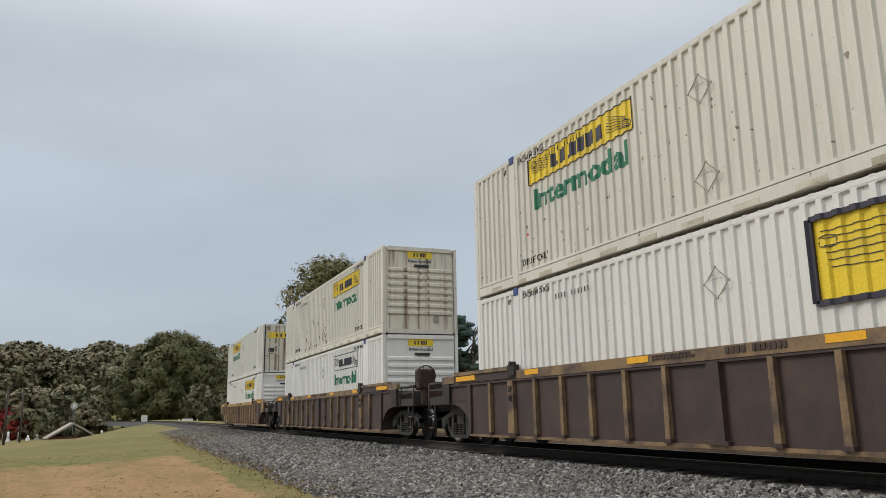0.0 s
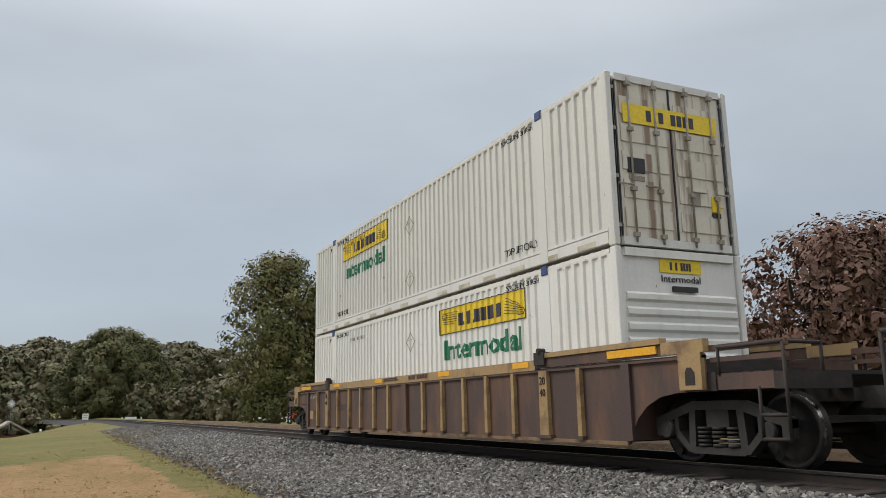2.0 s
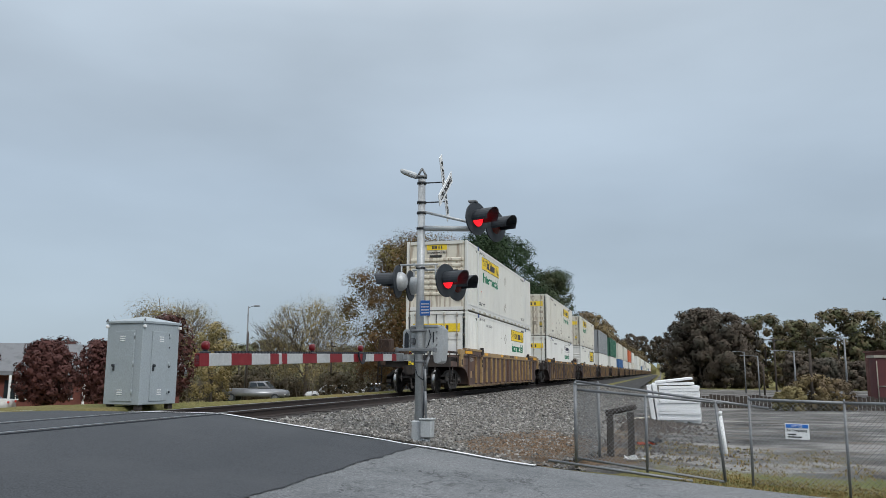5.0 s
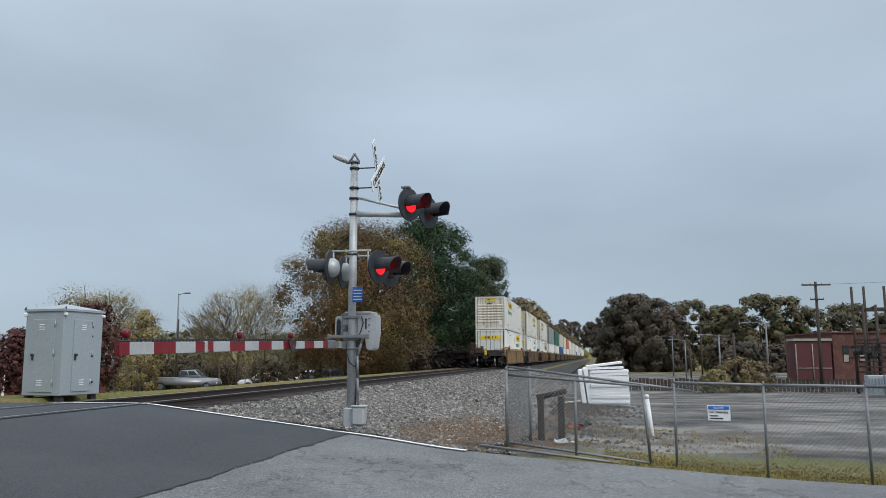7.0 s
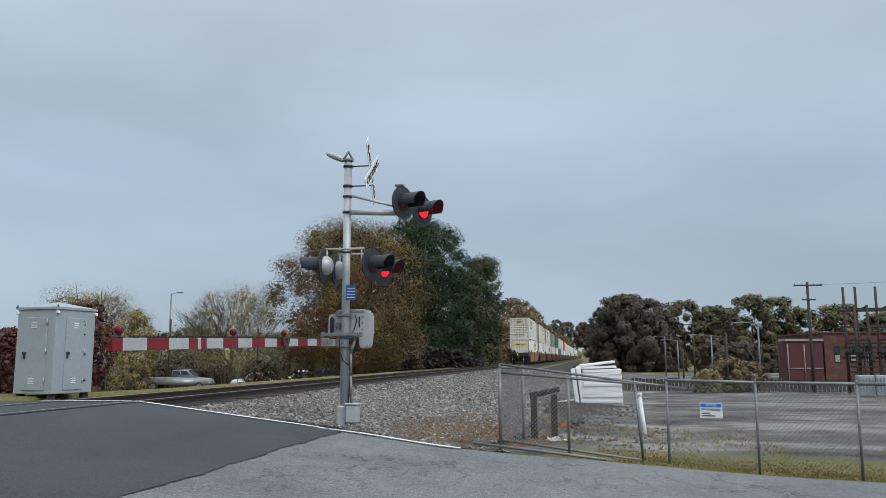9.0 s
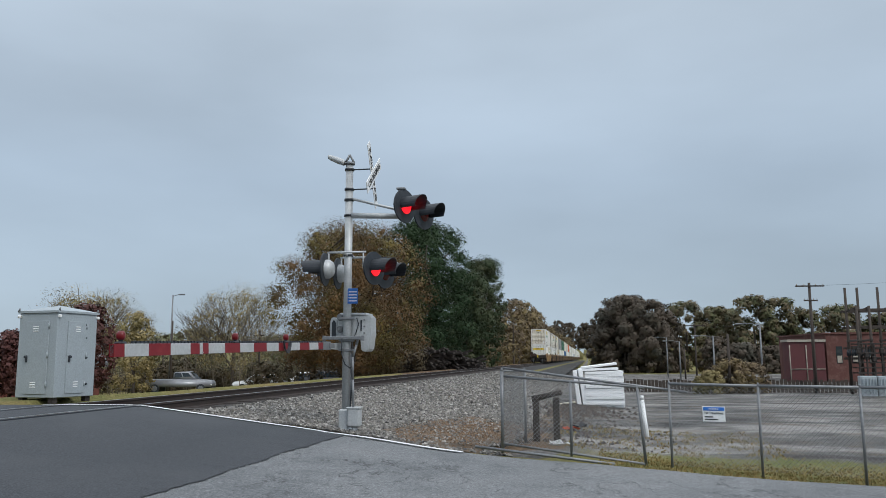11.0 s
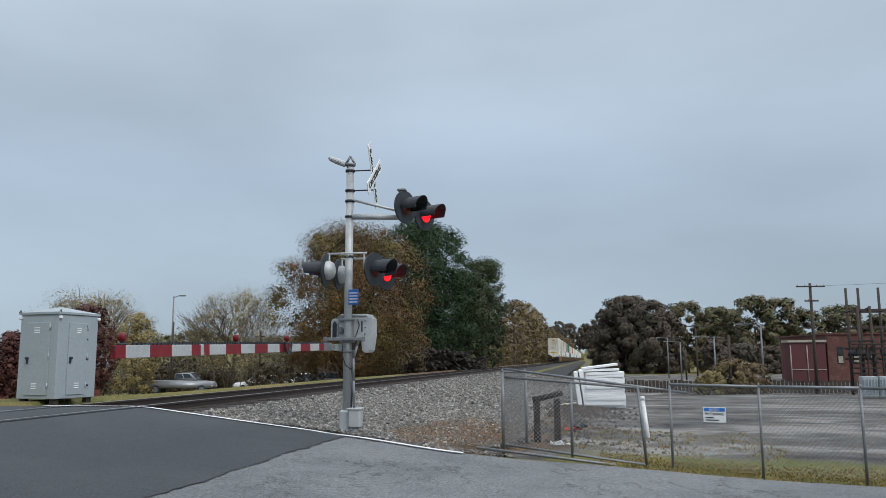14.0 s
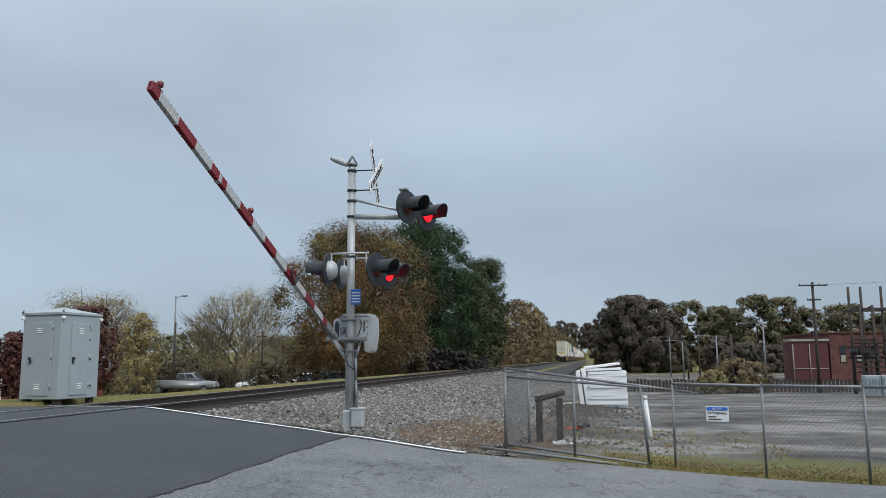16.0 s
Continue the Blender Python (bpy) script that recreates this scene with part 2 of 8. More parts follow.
OLDASPHALT = material("old_asphalt", old_asphalt_build)
BRICK = worn("brick_red", (0.16, 0.055, 0.042), (0.10, 0.04, 0.034), 2, rough=0.9)
ROOFGREY = worn("roof_shingle", (0.17, 0.175, 0.185), (0.10, 0.105, 0.11), 1.5, rough=0.9)
GLASS = worn("dark_window", (0.02, 0.028, 0.035), (0.06, 0.07, 0.08), 0.7, rough=0.08)
FOAM = worn("foam_white", (0.88, 0.89, 0.90), (0.72, 0.72, 0.71), 3, (0.62, 0.9), 0.7)
STONE = per_piece("ballast_stone", (0.175, 0.172, 0.166), ((0.3, 0.3, 0.32), (1.3, 1.27, 1.22), (0.6, 0.58, 0.56), (1.0, 0.93, 0.84), (0.4, 0.39, 0.4), (2.3, 2.25, 2.15), (0.85, 0.8, 0.74), (1.7, 1.62, 1.5)), 0.9, 25, island=True)


def ground_build(nt, b):
    zone = nt.nodes.new("ShaderNodeVertexColor")
    zone.layer_name = "zone"
    sep = nt.nodes.new("ShaderNodeSeparateColor")
    nt.links.new(zone.outputs[0], sep.inputs[0])
    big, mid, fine = noise_node(nt, 0.09, 5), noise_node(nt, 0.9, 6, 0.7), noise_node(nt, 14, 5, 0.75)
    grass = ramp_node(nt, big, ((0.35, (0.125, 0.145, 0.045)), (0.5, (0.175, 0.165, 0.055)), (0.65, (0.235, 0.18, 0.075))))
    grass = mix_node(nt, grass, ramp_node(nt, mid, ((0.35, (0.11, 0.125, 0.036)), (0.65, (0.25, 0.19, 0.088)))), 0.5)
    drive = ramp_node(nt, noise_node(nt, 0.7, 5, 0.65, (1, 0.25, 1)), ((0.32, (0.22, 0.165, 0.062)), (0.5, (0.32, 0.205, 0.098)), (0.68, (0.37, 0.235, 0.12))))
    dirt = ramp_node(nt, mid, ((0.3, (0.075, 0.05, 0.03)), (0.5, (0.13, 0.085, 0.05)), (0.7, (0.17, 0.12, 0.08))))
    yard = ramp_node(nt, noise_node(nt, 0.34, 7, 0.68, (0.8, 1.25, 1)), ((0.40, (0.05, 0.048, 0.047)), (0.47, (0.105, 0.103, 0.10)), (0.53, (0.15, 0.146, 0.14)), (0.60, (0.29, 0.282, 0.265))))
    yard = mix_node(nt, yard, dirt, ramp_node(nt, mid, ((0.52, gray(0)), (0.68, gray(0.6)))))
    col = grass
    for ch, c in (("Green", drive), ("Red", yard), ("Blue", dirt)):
        rag = nt.nodes.new("ShaderNodeMath")
        rag.operation = "ADD"
        nt.links.new(sep.outputs[ch], rag.inputs[0])
        off = nt.nodes.new("ShaderNodeMath")
        off.operation = "MULTIPLY_ADD"
        nt.links.new(mid, off.inputs[0])
        off.inputs[1].default_value, off.inputs[2].default_value = 1.3, -0.65
        nt.links.new(off.outputs[0], rag.inputs[1])
        col = mix_node(nt, col, c, ramp_node(nt, rag.outputs[0], ((0.42, gray(0)), (0.58, gray(1)))))
    col = mix_node(nt, col, ramp_node(nt, fine, ((0.3, gray(0.5)), (0.7, gray(1.35)))), 1.0, "MULTIPLY")
    nt.links.new(col, b.inputs["Base Color"])
    b.inputs["Roughness"].default_value = 0.95
    b.inputs["Specular IOR Level"].default_value = 0.2
    bump_node(nt, b, fine, 0.9, 0.05)


GRASS = material("autumn_grass", ground_build)
DIRT = worn("brown_dirt", (0.125, 0.085, 0.054), (0.085, 0.07, 0.056), 2.2, (0.4, 0.65), 0.95, bump=0.02, fine=9, spread=0.35)
# Bed far darker than its stones, painting the shade in the gaps between.
BALLASTBED = worn("ballast_bed", (0.05, 0.049, 0.047), (0.016, 0.015, 0.014), 11, (0.40, 0.56), 0.95, bump=0.03, fine=24, spread=0.7)
# Fouled centre bed, darkened further to paint the shade under passing wagons.
BALLASTDARK = worn("ballast_fouled", (0.022, 0.020, 0.019), (0.042, 0.037, 0.033), 9, (0.5, 0.68), 0.95, bump=0.02, fine=22, spread=0.6)


# ---- mesh helpers ----
def box(bm, x0, y0, z0, x1, y1, z1, m=None):
    vs = [bm.verts.new(m @ Vector(p) if m else p) for p in
          ((x0, y0, z0), (x1, y0, z0), (x1, y1, z0), (x0, y1, z0), (x0, y0, z1), (x1, y0, z1), (x1, y1, z1), (x0, y1, z1))]
    for f in ((0, 3, 2, 1), (4, 5, 6, 7), (0, 1, 5, 4), (1, 2, 6, 5), (2, 3, 7, 6), (3, 0, 4, 7)):
        bm.faces.new([vs[i] for i in f])
    return vs


def rbox(bm, x0, y0, z0, x1, y1, z1, r=0.01, m=None):
    """A box with bevelled edges."""
    t = bmesh.new()
    box(t, x0, y0, z0, x1, y1, z1)
    bmesh.ops.bevel(t, geom=t.edges[:], offset=r, segments=1, affect="EDGES")
    if m:
        t.transform(m)
    join(bm, t)


def join(bm, t):
    idx = {v: bm.verts.new(v.co) for v in t.verts}
    for f in t.faces:
        nf = bm.faces.new([idx[v] for v in f.verts])
        nf.smooth = f.smooth
    t.free()


def rod(bm, p0, p1, r0, r1=None, n=8, caps=True):
    p0, p1 = Vector(p0), Vector(p1)
    r1 = r0 if r1 is None else r1
    d = (p1 - p0).normalized()
    a = d.orthogonal().normalized()
    c = d.cross(a)
    rings = []
    for p, r in ((p0, r0), (p1, r1)):
        rings.append([bm.verts.new(p + (a * math.cos(2 * math.pi * k / n) + c * math.sin(2 * math.pi * k / n)) * r) for k in range(n)])
    for k in range(n):
        f = bm.faces.new((rings[0][k], rings[0][(k + 1) % n], rings[1][(k + 1) % n], rings[1][k]))
        f.smooth = n > 5
    if caps:
        bm.faces.new(rings[0][::-1])
        bm.faces.new(rings[1])


def path_rod(bm, pts, r, n=6):
    for a, b in zip(pts[:-1], pts[1:]):
        rod(bm, a, b, r, r, n)


def prism(bm, outline, axis, lo, hi):
    """An outline in two axes, drawn out along the third (0 x, 1 y, 2 z)."""
    def at(p, v):
        q = list(p)
        q.insert(axis, v)
        return q
    a = [bm.verts.new(at(p, lo)) for p in outline]
    b = [bm.verts.new(at(p, hi)) for p in outline]
    n = len(outline)
    for k in range(n):
        bm.faces.new((a[k], a[(k + 1) % n], b[(k + 1) % n], b[k]))
    bm.faces.new(a[::-1])
    bm.faces.new(b)
    return a + b


def finish(bm):
    bmesh.ops.recalc_face_normals(bm, faces=bm.faces[:])


def part(name, bm, mat, parent=None, label="", m=None):
    finish(bm)
    me = bpy.data.meshes.new(name)
    bm.to_mesh(me)
    bm.free()
    me.materials.append(mat)
    ob = new(name, me)
    if parent:
        ob.parent = parent
    if m is not None:
        ob.matrix_basis = m
    if label:
        tagged(ob, label)
    return ob


def again(ob, m, parent=None):
    """One more piece on the same mesh."""
    o = new(ob.name.split(".")[0], ob.data)
    o.parent = parent or ob.parent
    o.matrix_basis = m
    if "label" in ob:
        tagged(o, ob["label"])
    return o


def boxpart(name, dims, mat, parent, label="", r=0.0):
    bm = bmesh.new()
    if r:
        rbox(bm, *dims, r)
    else:
        box(bm, *dims)
    return part(name, bm, mat, parent, label)


def thing(name, label, category, m=None, group="", kind=""):
    ob = new(name)
    ob.empty_display_size = 0.2
    if m is not None:
        ob.matrix_basis = m
    return tagged(ob, label, category, group, kind)


def lettering(name, text, mat, parent, width, height, m, label="", bold=0.0, along=None):
    """Built-in font letters, drawn to a width and a height, with a little thickness."""
    cu = bpy.data.curves.new(name, "FONT")
    cu.body, cu.extrude, cu.resolution_u, cu.offset = text, 0.004, 2, bold
    tmp = bpy.data.objects.new(name, cu)
    scene.collection.objects.link(tmp)
    dg = bpy.context.evaluated_depsgraph_get()
    me = bpy.data.meshes.new_from_object(tmp.evaluated_get(dg))
    bpy.data.objects.remove(tmp)
    co = np.empty(len(me.vertices) * 3)
    me.vertices.foreach_get("co", co)
    co = co.reshape(-1, 3)
    lo, hi = co.min(0), co.max(0)
    co[:, 0] = (co[:, 0] - lo[0]) / (hi[0] - lo[0]) * width
    co[:, 1] = (co[:, 1] - lo[1]) / (hi[1] - lo[1]) * height
    me.vertices.foreach_set("co", co.ravel())
    if along is not None:
        bm = bmesh.new()
        bm.from_mesh(me)
        pressed(bm, 0, lambda x: along + x, Vector((0, 0, -1)))
        bm.to_mesh(me)
        bm.free()
    me.materials.clear()
    me.materials.append(mat)
    ob = new(name, me)
    ob.parent, ob.matrix_basis = parent, m
    if label:
        tagged(ob, label)
    return ob


def smooth(a, b, x):
    t = min(1.0, max(0.0, (x - a) / (b - a)))
    return t * t * (3 - 2 * t)


# ---- the lie of the land: rail tops at z = 0, the track along y at x = TRACK ----
TRACK = 8.78


def land(x, y):
    """Height of the ground, without ballast and paving."""
    near = -0.70 - 0.16 * smooth(1.5, -2.5, x)
    yard = -1.5 * smooth(-16, -75, y) * smooth(6.0, -2.0, x)
    bank = 0.42 * smooth(2.0, 6.5, x)
    far = -0.35 * smooth(13, 20, x) - 0.75 * smooth(18, 34, x) - 0.75 * smooth(34, 60, x)
    left = -0.45 * smooth(-2.0, -30, x) * smooth(-6, 20, y) - 0.75 * smooth(16, 27, x) * smooth(-30, -52, y) - 0.42 * smooth(11.4, 15.0, x) * smooth(-17, -23, y)
    z = near + bank + yard + left + (0.22 * smooth(6.5, 11.0, x) + far if x > 6.5 else 0)
    hill = 0.0
    if y > 150:
        hill += 17 * smooth(270, 470, y)
    if y > 26 and x < 8:
        z -= 2.2 * smooth(0, -11, x + 5 - (y - 40) * 0.075) * smooth(26, 50, y) * smooth(300, 240, y)
    if y < -800:
        hill += 13 * smooth(-830, -900, y)
    if y < -190:
        hill += 3 * smooth(-200, -420, y) * smooth(14, 45, abs(x - TRACK))
    wob = 0.05 * noise.noise((x * 0.35, y * 0.35, 0)) + 0.02 * noise.noise((x * 1.1, y * 1.1, 5))
    return z + hill + wob * smooth(0.5, 4.0, abs(x - TRACK) - 2.0)


def road_z(x):
    """Profile of the crossing road: level with the rails, falling away on both sides."""
    if x < TRACK:
        return -0.012 - 0.44 * min(1.0, max(0.0, (7.95 - x) / 3.65)) - 0.25 * smooth(4.9, 0.5, x) - 0.1 * smooth(1.0, -3.0, x)
    return -0.012 - 0.45 * smooth(11, 19, x) - 0.55 * smooth(18, 34, x) - 0.7 * smooth(34, 60, x)


# ---- large structure ----
ROAD_N, ROAD_F = -2.8, -13.4   # edges of the crossing road


def track_x(y):
    return TRACK - (max(0.0, y - 120) ** 2) / 900


def grid_mesh(name, xs, ys, zf, mat, label, category="ground"):
    vs = [(x, y, zf(x, y)) for y in ys for x in xs]
    n = len(xs)
    fs = [(j * n + i, j * n + i + 1, (j + 1) * n + i + 1, (j + 1) * n + i) for j in range(len(ys) - 1) for i in range(n - 1)]
    me = bpy.data.meshes.new(name)
    me.from_pydata(vs, [], fs)
    me.polygons.foreach_set("use_smooth", [True] * len(fs))
    me.materials.append(mat)
    return tagged(new(name, me), label, category, kind="structure")


def steps(*spans):
    out = []
    for a, b, s in spans:
        n = max(1, round(abs(b - a) / s))
        out += [a + (b - a) * k / n for k in range(n)]
    return out + [spans[-1][1]]


def under_road(x, y):
    """The ground sheet dips under the paving and the ballast."""
    z = land(x, y)
    if ROAD_F - 0.3 < y < ROAD_N + 0.3 and x > -6:
        z = min(z, road_z(x) - 0.10)
    if y < -1.0 and -30 < x < 4.8 and y > street_edge(x) - 0.2:
        z = min(z, road_z(x) - 0.10)
    d = abs(x - track_x(y))
    return min(z, -0.42) if d < 3.2 else z


def street_edge(x):
    """Far edge of the old asphalt apron in front of the fence."""
    if x > 1.4:
        return -13.45 + 1.0 * smooth(4.4, 1.4, x)
    return -12.45 + (1.4 - x) * 0.28


def make_ground():
    xs = steps((-2500, -300, 220), (-300, -60, 20), (-60, -12, 4), (-12, 14, 0.4), (14, 30, 1), (30, 80, 4), (80, 300, 20), (300, 2500, 220))
    ys = steps((-2500, -400, 210), (-400, -120, 20), (-120, -40, 4), (-40, 30, 0.5), (30, 60, 1.5), (60, 200, 7), (200, 600, 25), (600, 2500, 190))
    ob = grid_mesh("ground", xs, ys, under_road, GRASS, "mown autumn grass, green and straw-brown, sloping to the track")
    at = ob.data.color_attributes.new("zone", "FLOAT_COLOR", "POINT")
    for i, v in enumerate(ob.data.vertices):
        x, y = v.co.x, v.co.y
        e = street_edge(x) if x < 4.6 else -13.8
        yard = smooth(0.0 + 0.8 * smooth(1, -2, x), 3.2 + 1.6 * smooth(1, -2, x), e - y) * smooth(4.2, 2.4, x) * smooth(-175, -150, y) * smooth(-95, -80, x)
        yard = max(yard, smooth(2.2, 1.4, x) * smooth(0.4, 1.2, e - y) * smooth(0.0, 0.9, x))
        drive = smooth(2.9, 1.6, x) * smooth(-5.5, -3.5, x) * smooth(-6, 0, y) * smooth(40, 24, y)
        drive = max(drive, smooth(16, 24, x) * smooth(-40, -34, y) * smooth(0, -3, y) * smooth(50, 44, x))
        dirt = smooth(1.0, 1.8, x) * smooth(5.6, 4.8, x) * smooth(-13.0, -13.8, y) * smooth(-34, -26, y)
        dirt = max(dirt, 0.62 * smooth(2.6, 3.3, x) * smooth(4.6, 4.0, x) * smooth(-2, 2, y) * smooth(90, 60, y))
        dirt = max(dirt, smooth(10.2, 10.9, x) * smooth(34, 28, x) * smooth(-46, -54, y) * smooth(-200, -150, y))
        # The 0.9 term browns the far trackside to stand in for the wagons' shade.
        dirt = max(dirt, 0.9 * smooth(10.3, 11, x) * smooth(15.5, 13.5, x) * smooth(-4, 0, y) * smooth(120, 90, y), 0.5 * smooth(-0.4, 0.6, x) * smooth(3.0, 2.2, x) * smooth(-13, -14, y) * smooth(-40, -30, y))
        at.data[i].color = (yard, drive, dirt, 1)


def ballast_z(x, y):
    s = x - track_x(y)
    if s < 0:
        d = -s
        toe = 6.2 if y < -8 else 5.2
        z = -0.172 - 0.08 * smooth(1.3, 1.9, d) - 0.47 * min(1.0, max(0.0, (d - 1.6) / (toe - 1.6))) - 0.1 * smooth(toe - 0.5, toe + 0.3, d)
    else:
        z = -0.19 - 0.41 * smooth(1.5, 3.4, s)
    return z + 0.025 * noise.noise((x * 1.6, y * 1.6, 2)) * smooth(1.4, 2.2, abs(s))


def make_ballast():
    prof = [-6.5, -6.0, -5.4, -5.0, -4.5, -4.0, -3.5, -3.0, -2.6, -2.2, -1.8, -1.3, -0.7, 0, 0.7, 1.3, 1.8, 2.3, 2.8, 3.4]
    for a, b in ((-600, ROAD_F - 0.02), (ROAD_N + 0.02, 420)):
        ys = sorted({round(v, 3) for v in steps((a, max(a, -60), 30), (max(a, -60), min(b, 70), 1.0), (min(b, 70), b, 14))})
        vs, fs = [], []
        for y in ys:
            c = track_x(y)
            for p in prof:
                vs.append((c + p, y, ballast_z(c + p, y)))
        n = len(prof)
        for j in range(len(ys) - 1):
            for i in range(n - 1):
                fs.append((j * n + i, j * n + i + 1, (j + 1) * n + i + 1, (j + 1) * n + i))
        me = bpy.data.meshes.new("ballast")
        me.from_pydata(vs, [], fs)
        me.polygons.foreach_set("use_smooth", [True] * len(fs))
        me.materials.append(BALLASTBED)
        me.materials.append(BALLASTDARK)
        # dark strip past the tie ends: fouled stone plus painted shade of the wagons
        me.polygons.foreach_set("material_index", [int(9 <= k % (n - 1) <= 15) for k in range(len(fs))])
        tagged(new("ballast_bed", me), "grey crushed-stone ballast shoulder beside the track", "ballast", kind="structure")


def make_stones():
    """Loose stones over the nearer ballast."""
    rng = np.random.default_rng(7)
    # a broken chunk: three corners above, three below
    ico = np.array([(0.75, 0, 0.55), (-0.38, 0.65, 0.5), (-0.38, -0.65, 0.6), (0.5, 0.87, -0.4), (-1.0, 0, -0.4), (0.5, -0.87, -0.4)])
    faces = np.array([(0, 1, 2), (0, 3, 1), (1, 3, 4), (1, 4, 2), (2, 4, 5), (2, 5, 0), (0, 5, 3)])
    V, F, base = [], [], 0
    spans = ((-2.75, 3, 6500), (3, 9, 17000), (9, 20, 23000), (20, 45, 13000), (45, 80, 3500), (-24, -13.2, 36000), (-45, -24, 17000), (-75, -45, 8000))
    for lo, hi, count in spans:
        pts = []
        while len(pts) < count:
            y = rng.uniform(lo, hi)
            wide = 7.6 if y < -8 else 5.7
            s = -(1.45 + (wide - 1.45) * rng.random())
            lim = wide - 0.9
            if s < -lim and rng.random() < 0.3 + 0.6 * (-s - lim) / (wide - lim):
                continue
            x = TRACK + s
            if x < 2.6 and y > street_edge(x) - 0.25:
                continue
            # bare dirt shows through beside the fence
            if ((x - 2.5) / 1.3) ** 2 + ((y + 16.4) / 3.3) ** 2 < 1 + 0.6 * noise.noise((x * 1.3, y * 1.3, 6)) and rng.random() < 0.72:
                continue
            pts.append((x, y, max(ballast_z(x, y), under_road(x, y))))
        P = np.array(pts)
        n = len(P)
        r = (0.022 + 0.028 * rng.random(n) ** 1.5) * np.where(np.abs(P[:, 1]) > 20, 1.45, 1.1)
        q = (ico[None] + rng.uniform(-0.33, 0.33, (n, 6, 3))) * np.stack([r, r * rng.uniform(0.65, 1.1, n), r * rng.uniform(0.6, 1.0, n)], 1)[:, None]
        ang, tilt = rng.uniform(0, 6.283, (n, 1)), rng.uniform(-0.8, 0.8, (n, 1))
        tx, tz = q[..., 0] * np.cos(tilt) - q[..., 2] * np.sin(tilt), q[..., 0] * np.sin(tilt) + q[..., 2] * np.cos(tilt)
        X = tx * np.cos(ang) - q[..., 1] * np.sin(ang)
        Y = tx * np.sin(ang) + q[..., 1] * np.cos(ang)
        V.append(np.stack([P[:, :1] + X, P[:, 1:2] + Y, P[:, 2:] + r[:, None] * 0.45 + tz], 2).reshape(-1, 3))
        F.append((faces[None] + (base + 6 * np.arange(n))[:, None, None]).reshape(-1, 3))
        base += 6 * n
    V, F = np.concatenate(V).tolist(), np.concatenate(F).tolist()
    me = bpy.data.meshes.new("ballast_stones")
    me.from_pydata(V, [], F)
    me.materials.append(STONE)
    tagged(new("ballast_stones", me), "loose angular grey ballast stones on the shoulder", "stones", kind="stuff")


def make_soil():
    """A low spill of brown soil over the foot of the ballast, with clods of its own."""
    def edge(x, y):
        return ((x - 2.5) / 1.4) ** 2 + ((y + 16.4) / 3.5) ** 2 - 0.5 * noise.noise((x * 1.3, y * 1.3, 6)) - 0.35 * noise.noise((x * 4, y * 4, 3))

    def top(x, y):
        lump = 0.022 * noise.noise((x * 3.1, y * 3.1, 8)) + 0.012 * noise.noise((x * 9, y * 9, 4))
        return max(ballast_z(x, y), under_road(x, y)) + 0.034 - 0.13 * smooth(0.55, 1.2, edge(x, y)) + lump
    xs, ys = steps((0.7, 4.3, 0.05)), steps((-20.6, -13.25, 0.06))
    grid_mesh("soil_spill", xs, ys, top, DIRT, "brown soil spilled over the foot of the ballast", "soil")
    rng = np.random.default_rng(19)
    V, F = [], []
    for _ in range(4200):
        x, y = rng.normal(2.5, 0.8), rng.normal(-16.2, 1.7)
        if edge(x, y) > 1.25 or y > -13.5:
            continue
        r, k = rng.uniform(0.012, 0.036), len(V)
        z = top(x, y)
        for q in range(5):
            a = q * 1.2566 + rng.uniform(-0.3, 0.3)
            V.append((x + r * math.cos(a), y + r * math.sin(a), z - 0.012))
        V.append((x + rng.normal(0, r * 0.2), y, z + r * rng.uniform(0.4, 1.0)))
        F += [(k + q, k + (q + 1) % 5, k + 5) for q in range(5)]
    me = bpy.data.meshes.new("soil_crumbs")
    me.from_pydata(V, [], F)
    me.materials.append(per_piece("soil_crumb", (0.15, 0.10, 0.062), ((0.4, 0.4, 0.42), (1, 1, 1), (1.5, 1.4, 1.25), (0.7, 0.65, 0.6), (1.25, 1.3, 1.4)), 0.95, 8, island=True))
    tagged(new("soil_crumbs", me), "brown crumbs and pebbles on the spilled soil", "soil", kind="stuff")


